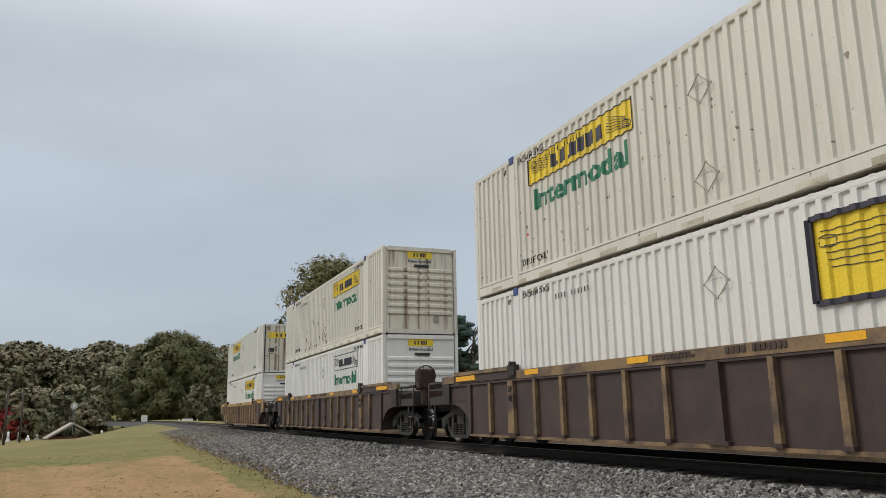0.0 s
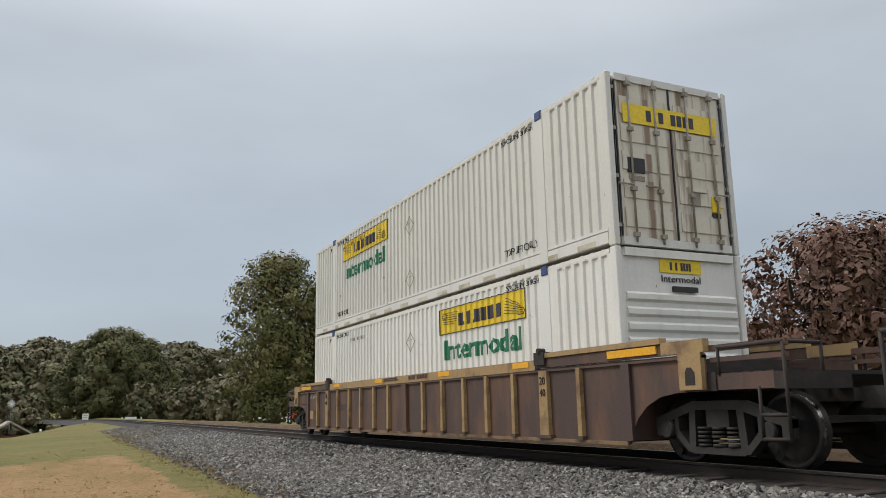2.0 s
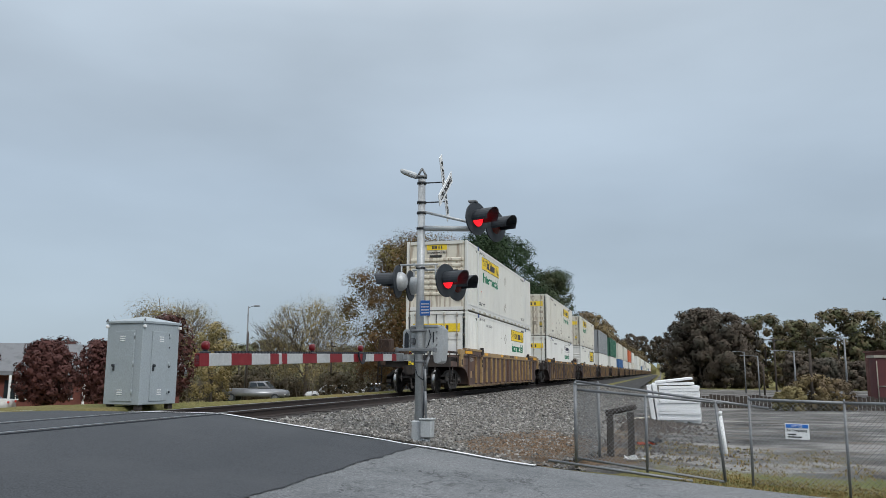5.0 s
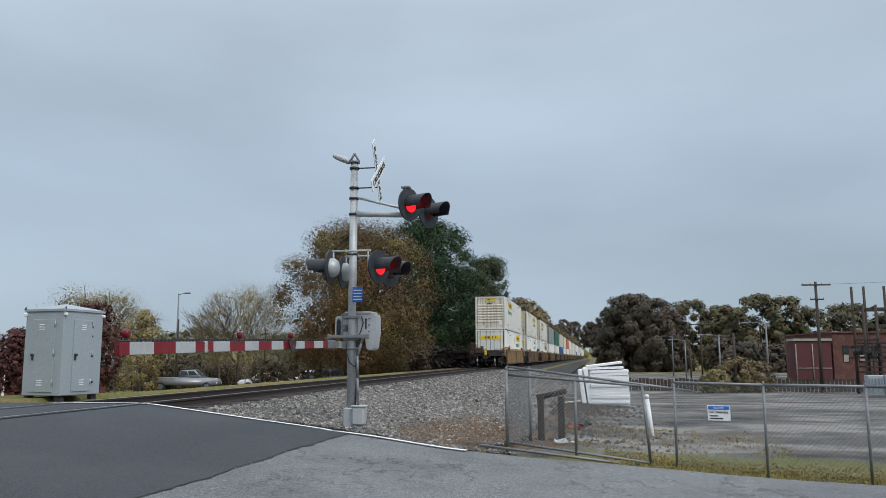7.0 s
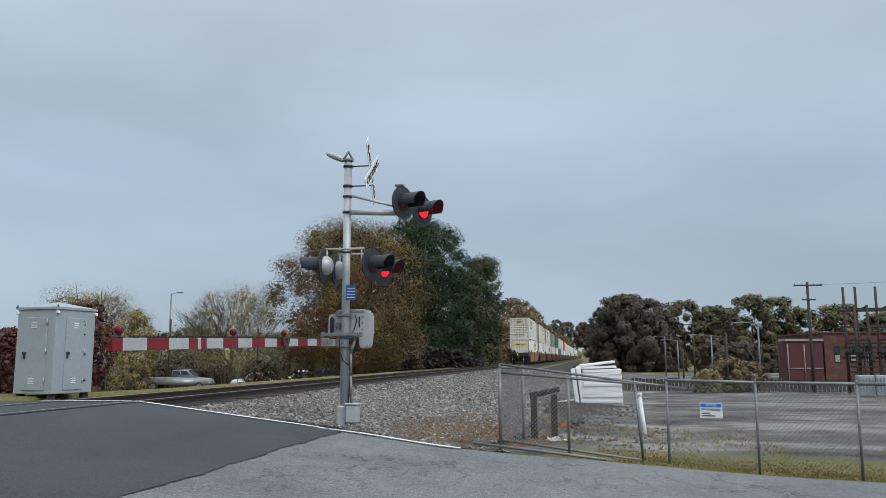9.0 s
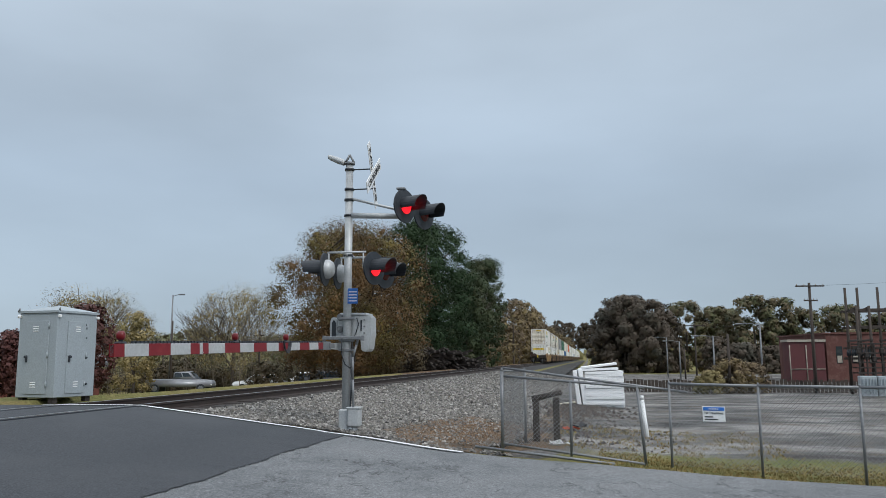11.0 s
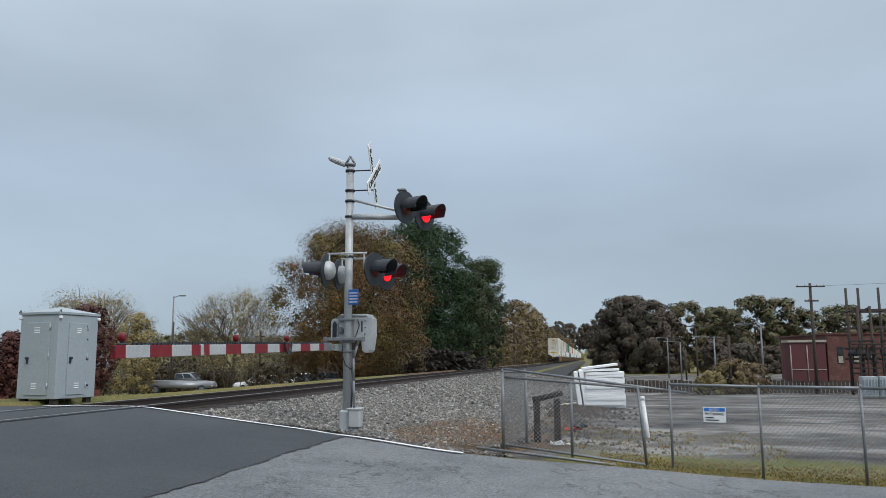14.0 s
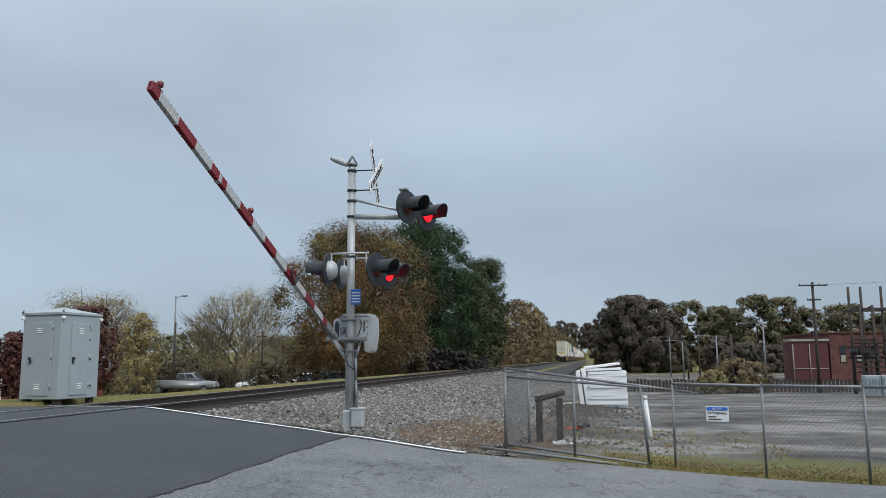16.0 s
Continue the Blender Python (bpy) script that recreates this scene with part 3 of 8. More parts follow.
def make_track():
    """Two rails on timber ties."""
    prof = [(-0.07, -0.17), (0.07, -0.17), (0.07, -0.155), (0.012, -0.13), (0.012, -0.045), (0.036, -0.035), (0.036, -0.004),
            (0.028, 0.0), (-0.028, 0.0), (-0.036, -0.004), (-0.036, -0.035), (-0.012, -0.045), (-0.012, -0.13), (-0.07, -0.155)]
    ys = steps((-600, 120, 40), (120, 420, 12))
    for side in (-0.753, 0.753):
        rail = thing("rail", "worn steel running rail with a polished head", "rail", group="track", kind="structure")
        for nm, keep, mat in (("rail_web", None, RAILSIDE), ("rail_head", 1, RAILTOP)):
            bm = bmesh.new()
            pr = prof if keep is None else [(-0.030, -0.006), (0.030, -0.006), (0.030, 0.003), (-0.030, 0.003)]
            rings = [[bm.verts.new((track_x(y) + side + p[0], y, p[1])) for p in pr] for y in ys]
            n = len(pr)
            for a, b in zip(rings[:-1], rings[1:]):
                for k in range(n):
                    bm.faces.new((a[k], a[(k + 1) % n], b[(k + 1) % n], b[k]))
            part(nm, bm, mat, rail)
    bm = bmesh.new()
    rbox(bm, -1.3, -0.115, -0.33, 1.3, 0.115, -0.155, 0.012)
    root = thing("tie_row", "creosoted timber railway ties bedded in ballast", "ties", kind="structure")
    first = None
    rng = random.Random(3)
    far = bmesh.new()
    y = -160.0
    while y < 150:
        if not (ROAD_F - 0.2 < y < ROAD_N + 0.2):
            m = pose(track_x(y) + rng.uniform(-0.05, 0.05), y, rng.uniform(-0.012, 0.012), 0, 0, rng.uniform(-1.2, 1.2))
            if -62 < y < 62:
                if first is None:
                    first = part("tie", bm, TIEWOOD, root, m=m)
                else:
                    again(first, m)
            else:
                box(far, -1.3, -0.115, -0.33, 1.3, 0.115, -0.155, m)
        y += 0.55
    tagged(part("far_ties", far, TIEWOOD, root), kind="stuff")


def sheet(name, outline_x, y_lo, y_hi, zf, mat, label, category, lift=0.0, n=14):
    vs, fs = [], []
    for x in outline_x:
        a, b = y_lo(x), y_hi(x)
        for k in range(n + 1):
            y = a + (b - a) * k / n
            vs.append((x, y, zf(x, y) + lift))
    m = n + 1
    for i in range(len(outline_x) - 1):
        for k in range(n):
            fs.append((i * m + k, (i + 1) * m + k, (i + 1) * m + k + 1, i * m + k + 1))
    me = bpy.data.meshes.new(name)
    me.from_pydata(vs, [], fs)
    me.polygons.foreach_set("use_smooth", [True] * len(fs))
    me.materials.append(mat)
    return tagged(new(name, me), label, category, kind="structure")


def jag(x, k):
    return 0.06 * noise.noise((x * 2.2, k * 3.1, 1)) + 0.03 * noise.noise((x * 7, k, 4))


def make_roads():
    sheet("crossing_road", steps((4.15, 8.0, 0.3), (8.0, 60, 1.2)), lambda x: ROAD_F + 0.0 - 0.05 * smooth(6, 4.5, x), lambda x: ROAD_N,
          lambda x, y: road_z(x), NEWASPHALT, "fresh dark asphalt road over the railway crossing", "road")
    # old asphalt street and apron on the camera's side
    sheet("old_street", steps((-40, -8, 2), (-8, 4.4, 0.25)), lambda x: street_edge(x) + jag(x, 1), lambda x: -2.4 - 1.2 * smooth(-2, 4.5, x) + jag(x, 2),
          lambda x, y: road_z(x) - 0.006 + 0.004 * noise.noise((x * 0.5, y * 0.5, 9)), OLDASPHALT, "old pale cracked asphalt street beside the crossing", "road", n=40)
    # ragged seam of the new surface over the old
    bm = bmesh.new()
    pts = [(4.15 + 0.10 * noise.noise((0, y * 0.8, 3)) + 0.05 * noise.noise((0, y * 4, 7)) + 0.05 * noise.noise((0, y * 11, 2)), y) for y in steps((ROAD_F, ROAD_N, 0.06))]
    for (xa, ya), (xb, yb) in zip(pts[:-1], pts[1:]):
        q = [bm.verts.new((x, y, road_z(x) + 0.005)) for x, y in ((xa - 0.08, ya), (xb - 0.08, yb), (4.9, yb), (4.9, ya))]
        bm.faces.new(q)
    bmesh.ops.remove_doubles(bm, verts=bm.verts[:], dist=0.001)
    tagged(part("road_seam", bm, NEWASPHALT), "ragged edge of fresh asphalt over old paving", "road", kind="structure")
    # white edge lines
    def line(ctrl, w, name="edge_line"):
        bm = bmesh.new()
        rows = []
        for (x, y), (x2, y2) in zip(ctrl, ctrl[1:] + [(2 * ctrl[-1][0] - ctrl[-2][0], 2 * ctrl[-1][1] - ctrl[-2][1])]):
            d = Vector((x2 - x, y2 - y, 0)).normalized()
            nrm = Vector((-d.y, d.x, 0)) * w / 2
            rows.append([bm.verts.new((x + s * nrm.x, y + s * nrm.y, road_z(x + s * nrm.x) + 0.018)) for s in (-1, 1)])
        for a, b in zip(rows[:-1], rows[1:]):
            bm.faces.new((a[0], a[1], b[1], b[0]))
        tagged(part(name, bm, LINEWHITE), "worn white painted edge line on the road", "road marking", kind="structure")
    far = [(x, ROAD_F + 0.10 + 0.04 * noise.noise((x * 0.6, 0, 0)) + (0.9 * smooth(4.6, 1.8, x))) for x in steps((9.9, 4.6, 0.35), (4.6, 1.9, 0.25))]
    line(far, 0.11)
    line([(x, ROAD_N - 0.12) for x in steps((5.2, 14.0, 0.5))], 0.12)
    line([(x, ROAD_F + 0.10) for x in steps((12.0, 30.0, 1.0))], 0.11)
    # rubber flangeway strips beside the rails
    for side in (-0.753, 0.753):
        for off in (-0.075, 0.075):
            bm = bmesh.new()
            box(bm, TRACK + side + off - 0.035, ROAD_F, -0.05, TRACK + side + off + 0.035, ROAD_N, -0.004)
            tagged(part("flangeway", bm, SIGNALBLACK), "black rubber flangeway strip along the rail", "flangeway", kind="structure")


make_ground()
make_ballast()
make_track()
make_stones()
make_soil()
make_roads()


# ---- weeds and tufts along the edges ----
def make_tufts():
    rng = np.random.default_rng(21)
    V, F = [], []

    def tuft(x, y, z, h, n):
        for _ in range(n):
            a, lean = rng.uniform(0, 6.283), rng.uniform(0.1, 0.7)
            bx, by = x + rng.normal(0, 0.05), y + rng.normal(0, 0.05)
            w = 0.008 + 0.006 * rng.random()
            hh = h * rng.uniform(0.5, 1.2)
            dx, dy = math.cos(a), math.sin(a)
            k = len(V)
            V.extend([(bx - dy * w, by + dx * w, z), (bx + dy * w, by - dx * w, z), (bx + dx * lean * hh * 0.5 + dy * w * 0.7, by + dy * lean * hh * 0.5 - dx * w * 0.7, z + hh * 0.6),
                      (bx + dx * lean * hh, by + dy * lean * hh, z + hh * 0.95)])
            F.append((k, k + 1, k + 2, k + 3))
    for _ in range(900):
        y = rng.uniform(6, 60)
        x = 3.35 + rng.normal(0, 0.35) + 0.35 * noise.noise((0, y * 0.5, 0))
        tuft(x, y, land(x, y), 0.06, 5)
    for _ in range(1600):
        y, x = 8 + 34 * rng.random() ** 1.5, rng.uniform(-6, 3.8)
        tuft(x, y, land(x, y), 0.03, 4)
    for _ in range(3600):
        x = rng.uniform(-10, -0.2)
        y = street_edge(x) - abs(rng.normal(0.75, 0.6)) - 0.1
        tuft(x, y, land(x, y), 0.03, 4)
    for _ in range(500):
        x, y = rng.uniform(-3.5, 0.6), rng.uniform(-19, -14)
        tuft(x, y, land(x, y), 0.045, 4)
    me = bpy.data.meshes.new("grass_tufts")
    me.from_pydata(V, [], F)
    me.materials.append(per_piece("tuft_blade", (0.25, 0.20, 0.075), ((0.75, 0.85, 0.7), (1, 1, 1), (1.3, 1.05, 1.0)), 0.9, 3, island=True))
    tagged(new("grass_tufts", me), "thin green and straw-coloured grass tufts", "grass", kind="stuff")


make_tufts()


# ---- the train: well wagons with stacked containers ----
RUSTDARK = worn("rust_dark", (0.05, 0.032, 0.024), (0.1, 0.05, 0.03), 9, rough=0.9)
RUSTRED = worn("rust_red", (0.36, 0.17, 0.09), (0.25, 0.12, 0.07), 9, rough=0.9)
BOGIESTEEL = worn("bogie_steel", (0.027, 0.024, 0.022), (0.05, 0.04, 0.033), 5, (0.45, 0.75), 0.7)
CLEN, CWID, CHGT, PITCH = 16.154, 2.591, 2.89, 23.43
BASE = 0.345                     # container floor above the rail
FACE = -CWID / 2                 # near side wall, towards the road


def uy(u):
    """Distance from the container's rear end to the wagon's own y."""
    return CLEN / 2 - u


def rib_profile():
    """Distance along the wall and depth of each fold of the pressed ribs."""
    pts = []
    u, d = 0.17, 0.036
    while u < CLEN - 0.17 - 0.05:
        if abs(u - 2.02) < 0.13 or abs(u - (CLEN - 2.02)) < 0.13:
            pts += [(u, 0), (u + 0.25, 0)]
            u += 0.25
            continue
        pts += [(u, 0), (u + 0.085, 0), (u + 0.115, d), (u + 0.22, d)]
        u += 0.25
    pts.append((CLEN - 0.17, 0))
    return pts


RIBS = rib_profile()
RIB_U, RIB_D = np.array([p[0] for p in RIBS]), np.array([p[1] for p in RIBS])


def pressed(bm, axis, u_at, inward):
    """Fold painted marks into the ribs. u_at: coordinate along the axis to the distance u; inward: the way into the wall."""
    lo, hi = sorted(u_at(f([v.co[axis] for v in bm.verts])) for f in (min, max))
    no = Vector((0, 0, 0))
    no[axis] = 1
    flip = u_at(1) - u_at(0)
    for u in RIB_U[(RIB_U > lo + 0.004) & (RIB_U < hi - 0.004)]:
        co = Vector((0, 0, 0))
        co[axis] = (u - u_at(0)) / flip
        bmesh.ops.bisect_plane(bm, geom=bm.verts[:] + bm.edges[:] + bm.faces[:], plane_co=co, plane_no=no, dist=0.0004)
    for v in bm.verts:
        v.co += inward * float(np.interp(u_at(v.co[axis]), RIB_U, RIB_D))


def painted(bm):
    """The same for marks built in the container's own space on its near wall."""
    pressed(bm, 1, lambda y: CLEN / 2 - y, Vector((1, 0, 0)))
    return bm


def corrugated_side(x_out, sign):
    """A long wall of pressed vertical ribs between posts."""
    bm = bmesh.new()
    pts = RIBS
    z0, z1, z2, z3 = 0.30, 2.765, 2.782, 2.82
    cols = []
    for uu, dd in pts:
        cols.append([bm.verts.new((x_out - sign * dd, uy(uu), z0)), bm.verts.new((x_out - sign * dd, uy(uu), z1)),
                     bm.verts.new((x_out, uy(uu), z2)), bm.verts.new((x_out, uy(uu), z3))])
    for a, b in zip(cols[:-1], cols[1:]):
        for k in range(3):
            bm.faces.new((a[k], b[k], b[k + 1], a[k + 1]))
    return bm


def diamond(bm, x, y, z, r, t=0.010):
    """A placard holder: a lozenge of thin bars with a clip at each corner."""
    c = [(y + r, z), (y, z + r * 0.88), (y - r, z), (y, z - r * 0.88)]
    for a, b in zip(c, c[1:] + c[:1]):
        rod(bm, (x, *a), (x, *b), t, t, 4)
    for a, b in c:
        box(bm, x - 0.008, a - 0.022, b - 0.016, x + 0.004, a + 0.022, b + 0.016)
    rod(bm, (x, y + r * 0.45, z + 0.05), (x, y - r * 0.5, z + 0.06), t * 0.6, t * 0.6, 4)


def text_pose(u, z, x=None):
    return Matrix.Translation((FACE - 0.012 if x is None else x, uy(u), z)) @ Matrix(((0, 0, -1, 0), (-1, 0, 0, 0), (0, 1, 0, 0), (0, 0, 0, 1)))


def bars(bm, u0, u1, z0, z1, n, x, gap=0.35, uneven=False):
    """Plain bars that stand in for writing."""
    w = (u1 - u0) / n
    for k in range(n):
        wk = w * (1 - gap)
        a = u0 + k * w
        box(bm, x - 0.004, uy(a + wk), z0, x + 0.004, uy(a), z1)


def side_logo(root, u0, z0, w=3.7, h=0.57, style="yellow", word=True):
    """Painted panel with plain dark blocks for the maker's name, and the service word below it."""
    x = FACE - 0.006
    bm = bmesh.new()
    if style != "plain":
        box(bm, x - 0.001, uy(u0 + w), z0, x + 0.004, uy(u0), z0 + h)
        pan = part("logo_panel", painted(bm), LOGOYEL, root, "faded yellow painted panel")
    else:
        for a, b in (((u0, z0), (u0 + w, z0)), ((u0, z0 + h), (u0 + w, z0 + h))):
            box(bm, x - 0.003, uy(b[0]), a[1], x + 0.003, uy(a[0]), a[1] + 0.025)
        for a in (u0, u0 + w):
            box(bm, x - 0.003, uy(a + 0.012), z0, x + 0.003, uy(a - 0.012), z0 + h + 0.025)
        pan = part("logo_panel", painted(bm), LOGODARK, root, "thin dark painted outline")
    xs = FACE - 0.010
    ws = (0.17, 0.05, 0.22, 0.05, 0.24, 0.24, 0.24, 0.22)
    k = w / 3.7
    a = u0 + 0.95 * k
    for i, bw in enumerate(ws):
        hh = 0.07 if bw == 0.05 else 0.27
        bm = bmesh.new()
        box(bm, xs - 0.003, uy(a + bw * k), z0 + 0.13, xs + 0.003, uy(a), z0 + 0.13 + hh * h / 0.57)
        part("name_bar", painted(bm), LOGODARK, pan, "dark block of a company name")
        a += (bw + 0.055) * k
    bm = bmesh.new()
    t = 0.011 if h < 0.8 else 0.05
    if style != "plain":
        for p, q in (((0, 0), (1, 0)), ((1, 0), (1, 1)), ((1, 1), (0, 1)), ((0, 1), (0, 0))):
            rod(bm, (xs, uy(u0 + 0.01 + p[0] * (w - 0.02)), z0 + 0.01 + p[1] * (h - 0.02)), (xs, uy(u0 + 0.01 + q[0] * (w - 0.02)), z0 + 0.01 + q[1] * (h - 0.02)), t, t, 4)
    for i in range(6):
        f = i / 5
        rod(bm, (xs, uy(u0 + (0.14 + 0.06 * f) * k), z0 + h * (0.82 - 0.42 * f)), (xs, uy(u0 + (0.85 - 0.08 * f) * k), z0 + h * (0.86 - 0.5 * f) - 0.04 * (1 - f)), 0.007, 0.007, 4)
        rod(bm, (xs, uy(u0 + w - (0.14 + 0.06 * f) * k), z0 + h * (0.18 + 0.30 * f)), (xs, uy(u0 + w - (0.80 - 0.08 * f) * k), z0 + h * (0.30 + 0.5 * f)), 0.007, 0.007, 4)
    for uu, zz in ((u0 + 0.2 * k, 0.7), (u0 + w - 0.22 * k, 0.27)):
        c = [(uy(uu + 0.12 * k * math.cos(q * math.pi / 4)), z0 + h * zz + 0.075 * math.sin(q * math.pi / 4)) for q in range(8)]
        for p, q in zip(c, c[1:] + c[:1]):
            rod(bm, (xs, *p), (xs, *q), 0.008, 0.008, 4)
    part("scroll_mark", painted(bm), LOGODARK, pan)
    if word:
        lettering("service_word", "Intermodal", LOGOGREEN, root, w * 0.885, 0.44 * h / 0.57, text_pose(u0 + 0.22 * k, z0 - 0.57 * h / 0.57, FACE - 0.005), "bold dark green lettering", 0.025, u0 + 0.22 * k)


def end_logo(root, y, sgn, z0, w=1.0, wide=False):
    """A small panel on an end wall; sgn is the way the wall faces along y."""
    bm = bmesh.new()
    h = 0.33 if wide else 0.22
    yy = y + sgn * 0.012
    box(bm, -w / 2, yy - 0.003, z0, w / 2, yy + 0.003, z0 + h)
    pan = part("logo_panel", bm, LOGOYEL, root, "yellow painted panel")
    k = w * 0.52 / 8
    for i in range(8):
        if i not in (1, 3):
            bm = bmesh.new()
            box(bm, -w * 0.26 + i * k, yy + sgn * 0.006 - 0.003, z0 + h * 0.2, -w * 0.26 + i * k + k * 0.75, yy + sgn * 0.006 + 0.003, z0 + h * 0.78)
            part("name_bar", bm, LOGODARK, pan)
    if not wide:
        m = Matrix.Translation((-sgn * -w * 0.47 if sgn < 0 else w * 0.47, yy, z0 - 0.15)) @ Matrix(((-sgn, 0, 0, 0), (0, 0, sgn, 0), (0, 1, 0, 0), (0, 0, 0, 1)))
        if sgn < 0:
            m = Matrix.Translation((-w * 0.47, yy, z0 - 0.15)) @ Matrix(((1, 0, 0, 0), (0, 0, -1, 0), (0, 1, 0, 0), (0, 0, 0, 1)))
        lettering("service_word", "Intermodal", INK, root, w * 0.94, 0.11, m)


def container(paint, label, doors=1, logo=None, stencil=False, ends=True, dirty_end=False, group="containers on the train"):
    """A 53-foot container. doors: +1 at the rear (+y), -1 at the front."""
    root = thing("container", label, "container", group=group)
    part("near_wall", corrugated_side(FACE, -1), paint, root)
    part("far_wall", corrugated_side(-FACE, 1), paint, root)
    detail = stencil
    h = CLEN / 2
    bm = bmesh.new()
    for k in range(26):
        a = -h + 0.1 + k * (CLEN - 0.2) / 26
        box(bm, FACE + 0.06, a, CHGT - 0.06, -FACE - 0.06, a + (CLEN - 0.2) / 26 * 0.5, CHGT - 0.025)
    box(bm, FACE + 0.04, -h + 0.06, CHGT - 0.09, -FACE - 0.04, h - 0.06, CHGT - 0.045)
    part("roof", bm, paint, root)
    boxpart("floor", (FACE + 0.06, -h + 0.06, 0.05, -FACE - 0.06, h - 0.06, 0.15), GRIME, root)
    for sx in (-1, 1):
        bm = bmesh.new()
        x0, x1 = sorted((sx * (CWID / 2 + 0.004), sx * (CWID / 2 - 0.10)))
        box(bm, x0, -h + 0.17, 0.055, x1, h - 0.17, 0.24)
        box(bm, x0, -h + 0.17, 0.255, x1, h - 0.17, 0.305)
        part("bottom_rail", bm, paint, root)
        bm = bmesh.new()
        for k in range(14 if detail else 0):
            a = -h + 0.5 + k * 1.1
            box(bm, sx * (CWID / 2 + 0.007) - 0.002, a, 0.06, sx * (CWID / 2 + 0.007) + 0.002, a + 0.5, 0.15)
        if detail:
            tagged(part("reflective_tape", bm, TANDIRT, root, "dirty yellowish tape strips"), kind="stuff")
        bm = bmesh.new()
        box(bm, x0, -h + 0.17, 2.80, x1, h - 0.17, CHGT - 0.02)
        for k in range(55 if detail else 0):
            a = -h + 0.3 + k * 0.283
            box(bm, sx * (CWID / 2 + 0.004) - 0.004, a, CHGT - 0.035, sx * (CWID / 2 + 0.004) + 0.004, a + 0.07, CHGT - 0.012)
        part("top_rail", bm, paint, root)
        for u in (2.02, CLEN - 2.02) if detail else ():
            bm = bmesh.new()
            rbox(bm, sx * CWID / 2 - 0.012, uy(u) - 0.125, 0.04, sx * CWID / 2 + 0.012, uy(u) + 0.125, CHGT - 0.04, 0.008)
            part("lift_post", bm, paint, root)
            bm = bmesh.new()
            rbox(bm, sx * CWID / 2 - 0.03, uy(u) - 0.10, CHGT - 0.16, sx * CWID / 2 + 0.02, uy(u) + 0.10, CHGT + 0.005, 0.01)
            rbox(bm, sx * CWID / 2 - 0.02, uy(u) - 0.06, CHGT - 0.12, sx * CWID / 2 + 0.03, uy(u) + 0.06, CHGT - 0.05, 0.02)
            part("corner_casting", bm, BLUECAST if stencil else GRIME, root)
        for sy in (-1, 1):
            bm = bmesh.new()
            y0, y1 = sorted((sy * h, sy * (h - 0.17)))
            rbox(bm, x0 - 0.002, y0, 0.0, x1 + 0.002, y1, CHGT, 0.015)
            part("corner_post", bm, paint, root)
    # front wall of pressed horizontal ribs
    f = -doors
    bm = bmesh.new()
    yf = f * (h - 0.05)
    box(bm, FACE + 0.12, min(yf, yf - f * 0.03), 0.05, -FACE - 0.12, max(yf, yf - f * 0.03), CHGT - 0.05)
    wall = part("front_wall", bm, STAINED if dirty_end else paint, root)
    if detail:
        bm = bmesh.new()
        prism(bm, [(yf, 0), (yf + f * 0.05, 0.04), (yf + f * 0.05, 0.12), (yf, 0.16)], 0, FACE + 0.17, -FACE - 0.17)
        rib = part("pressed_rib", bm, STAINED if dirty_end else paint, wall, m=pose(0, 0, 0.62))
        for k in range(1, 7):
            again(rib, pose(0, 0, 0.62 + k * 0.235), wall)
    for nm, z0, z1 in (("bottom_sill", 0.02, 0.16), ("top_header", CHGT - 0.14, CHGT - 0.01)):
        boxpart(nm, (FACE + 0.17, min(f * h, f * (h - 0.1)), z0, -FACE - 0.17, max(f * h, f * (h - 0.1)), z1), paint, root)
    # two doors with locking rods
    d = doors
    yd = d * (h - 0.03)
    for sx in (-1, 1):
        bm = bmesh.new()
        x0, x1 = sorted((sx * 0.012, sx * (CWID / 2 - 0.17)))
        box(bm, x0, min(yd, yd - d * 0.04), 0.16, x1, max(yd, yd - d * 0.04), CHGT - 0.13)
        leaf = part("door", bm, STAINED if dirty_end else paint, root, "ribbed steel door leaf")
        if not detail:
            continue
        bm = bmesh.new()
        box(bm, x0 + 0.08, min(yd, yd + d * 0.018), 0, x1 - 0.08, max(yd, yd + d * 0.018), 0.30)
        pan = part("door_panel", bm, STAINED if dirty_end else paint, leaf, m=pose(0, 0, 0.32))
        for k in range(1, 5):
            again(pan, pose(0, 0, 0.32 + k * 0.47), leaf)
        for q in (0.30, 0.78):
            bm = bmesh.new()
            x = sx * (CWID / 2 - 0.17) * q
            rod(bm, (x, yd + d * 0.045, 0.06), (x, yd + d * 0.045, CHGT - 0.05), 0.02, 0.02, 6)
            for z in (0.15, 0.9, 1.9, CHGT - 0.2):
                box(bm, x - 0.05, yd + d * 0.045 - 0.03, z, x + 0.05, yd + d * 0.045 + 0.03, z + 0.07)
            rod(bm, (x, yd + d * 0.06, 1.0), (x + sx * 0.30, yd + d * 0.06, 1.0), 0.014, 0.014, 5)
            part("lock_rod", bm, GRIME, leaf)
        for z in (0.3, 1.1, 1.9, 2.6):
            bm = bmesh.new()
            box(bm, sx * (CWID / 2 - 0.14) - 0.05, yd - 0.02, z, sx * (CWID / 2 - 0.14) + 0.05, yd + 0.035, z + 0.06)
            part("hinge", bm, GRIME, leaf)
    for nm, z0, z1 in (("door_sill", 0.02, 0.15), ("door_header", CHGT - 0.13, CHGT - 0.01)):
        boxpart(nm, (FACE + 0.17, min(d * h, d * (h - 0.1)), z0, -FACE - 0.17, max(d * h, d * (h - 0.1)), z1), paint, root)
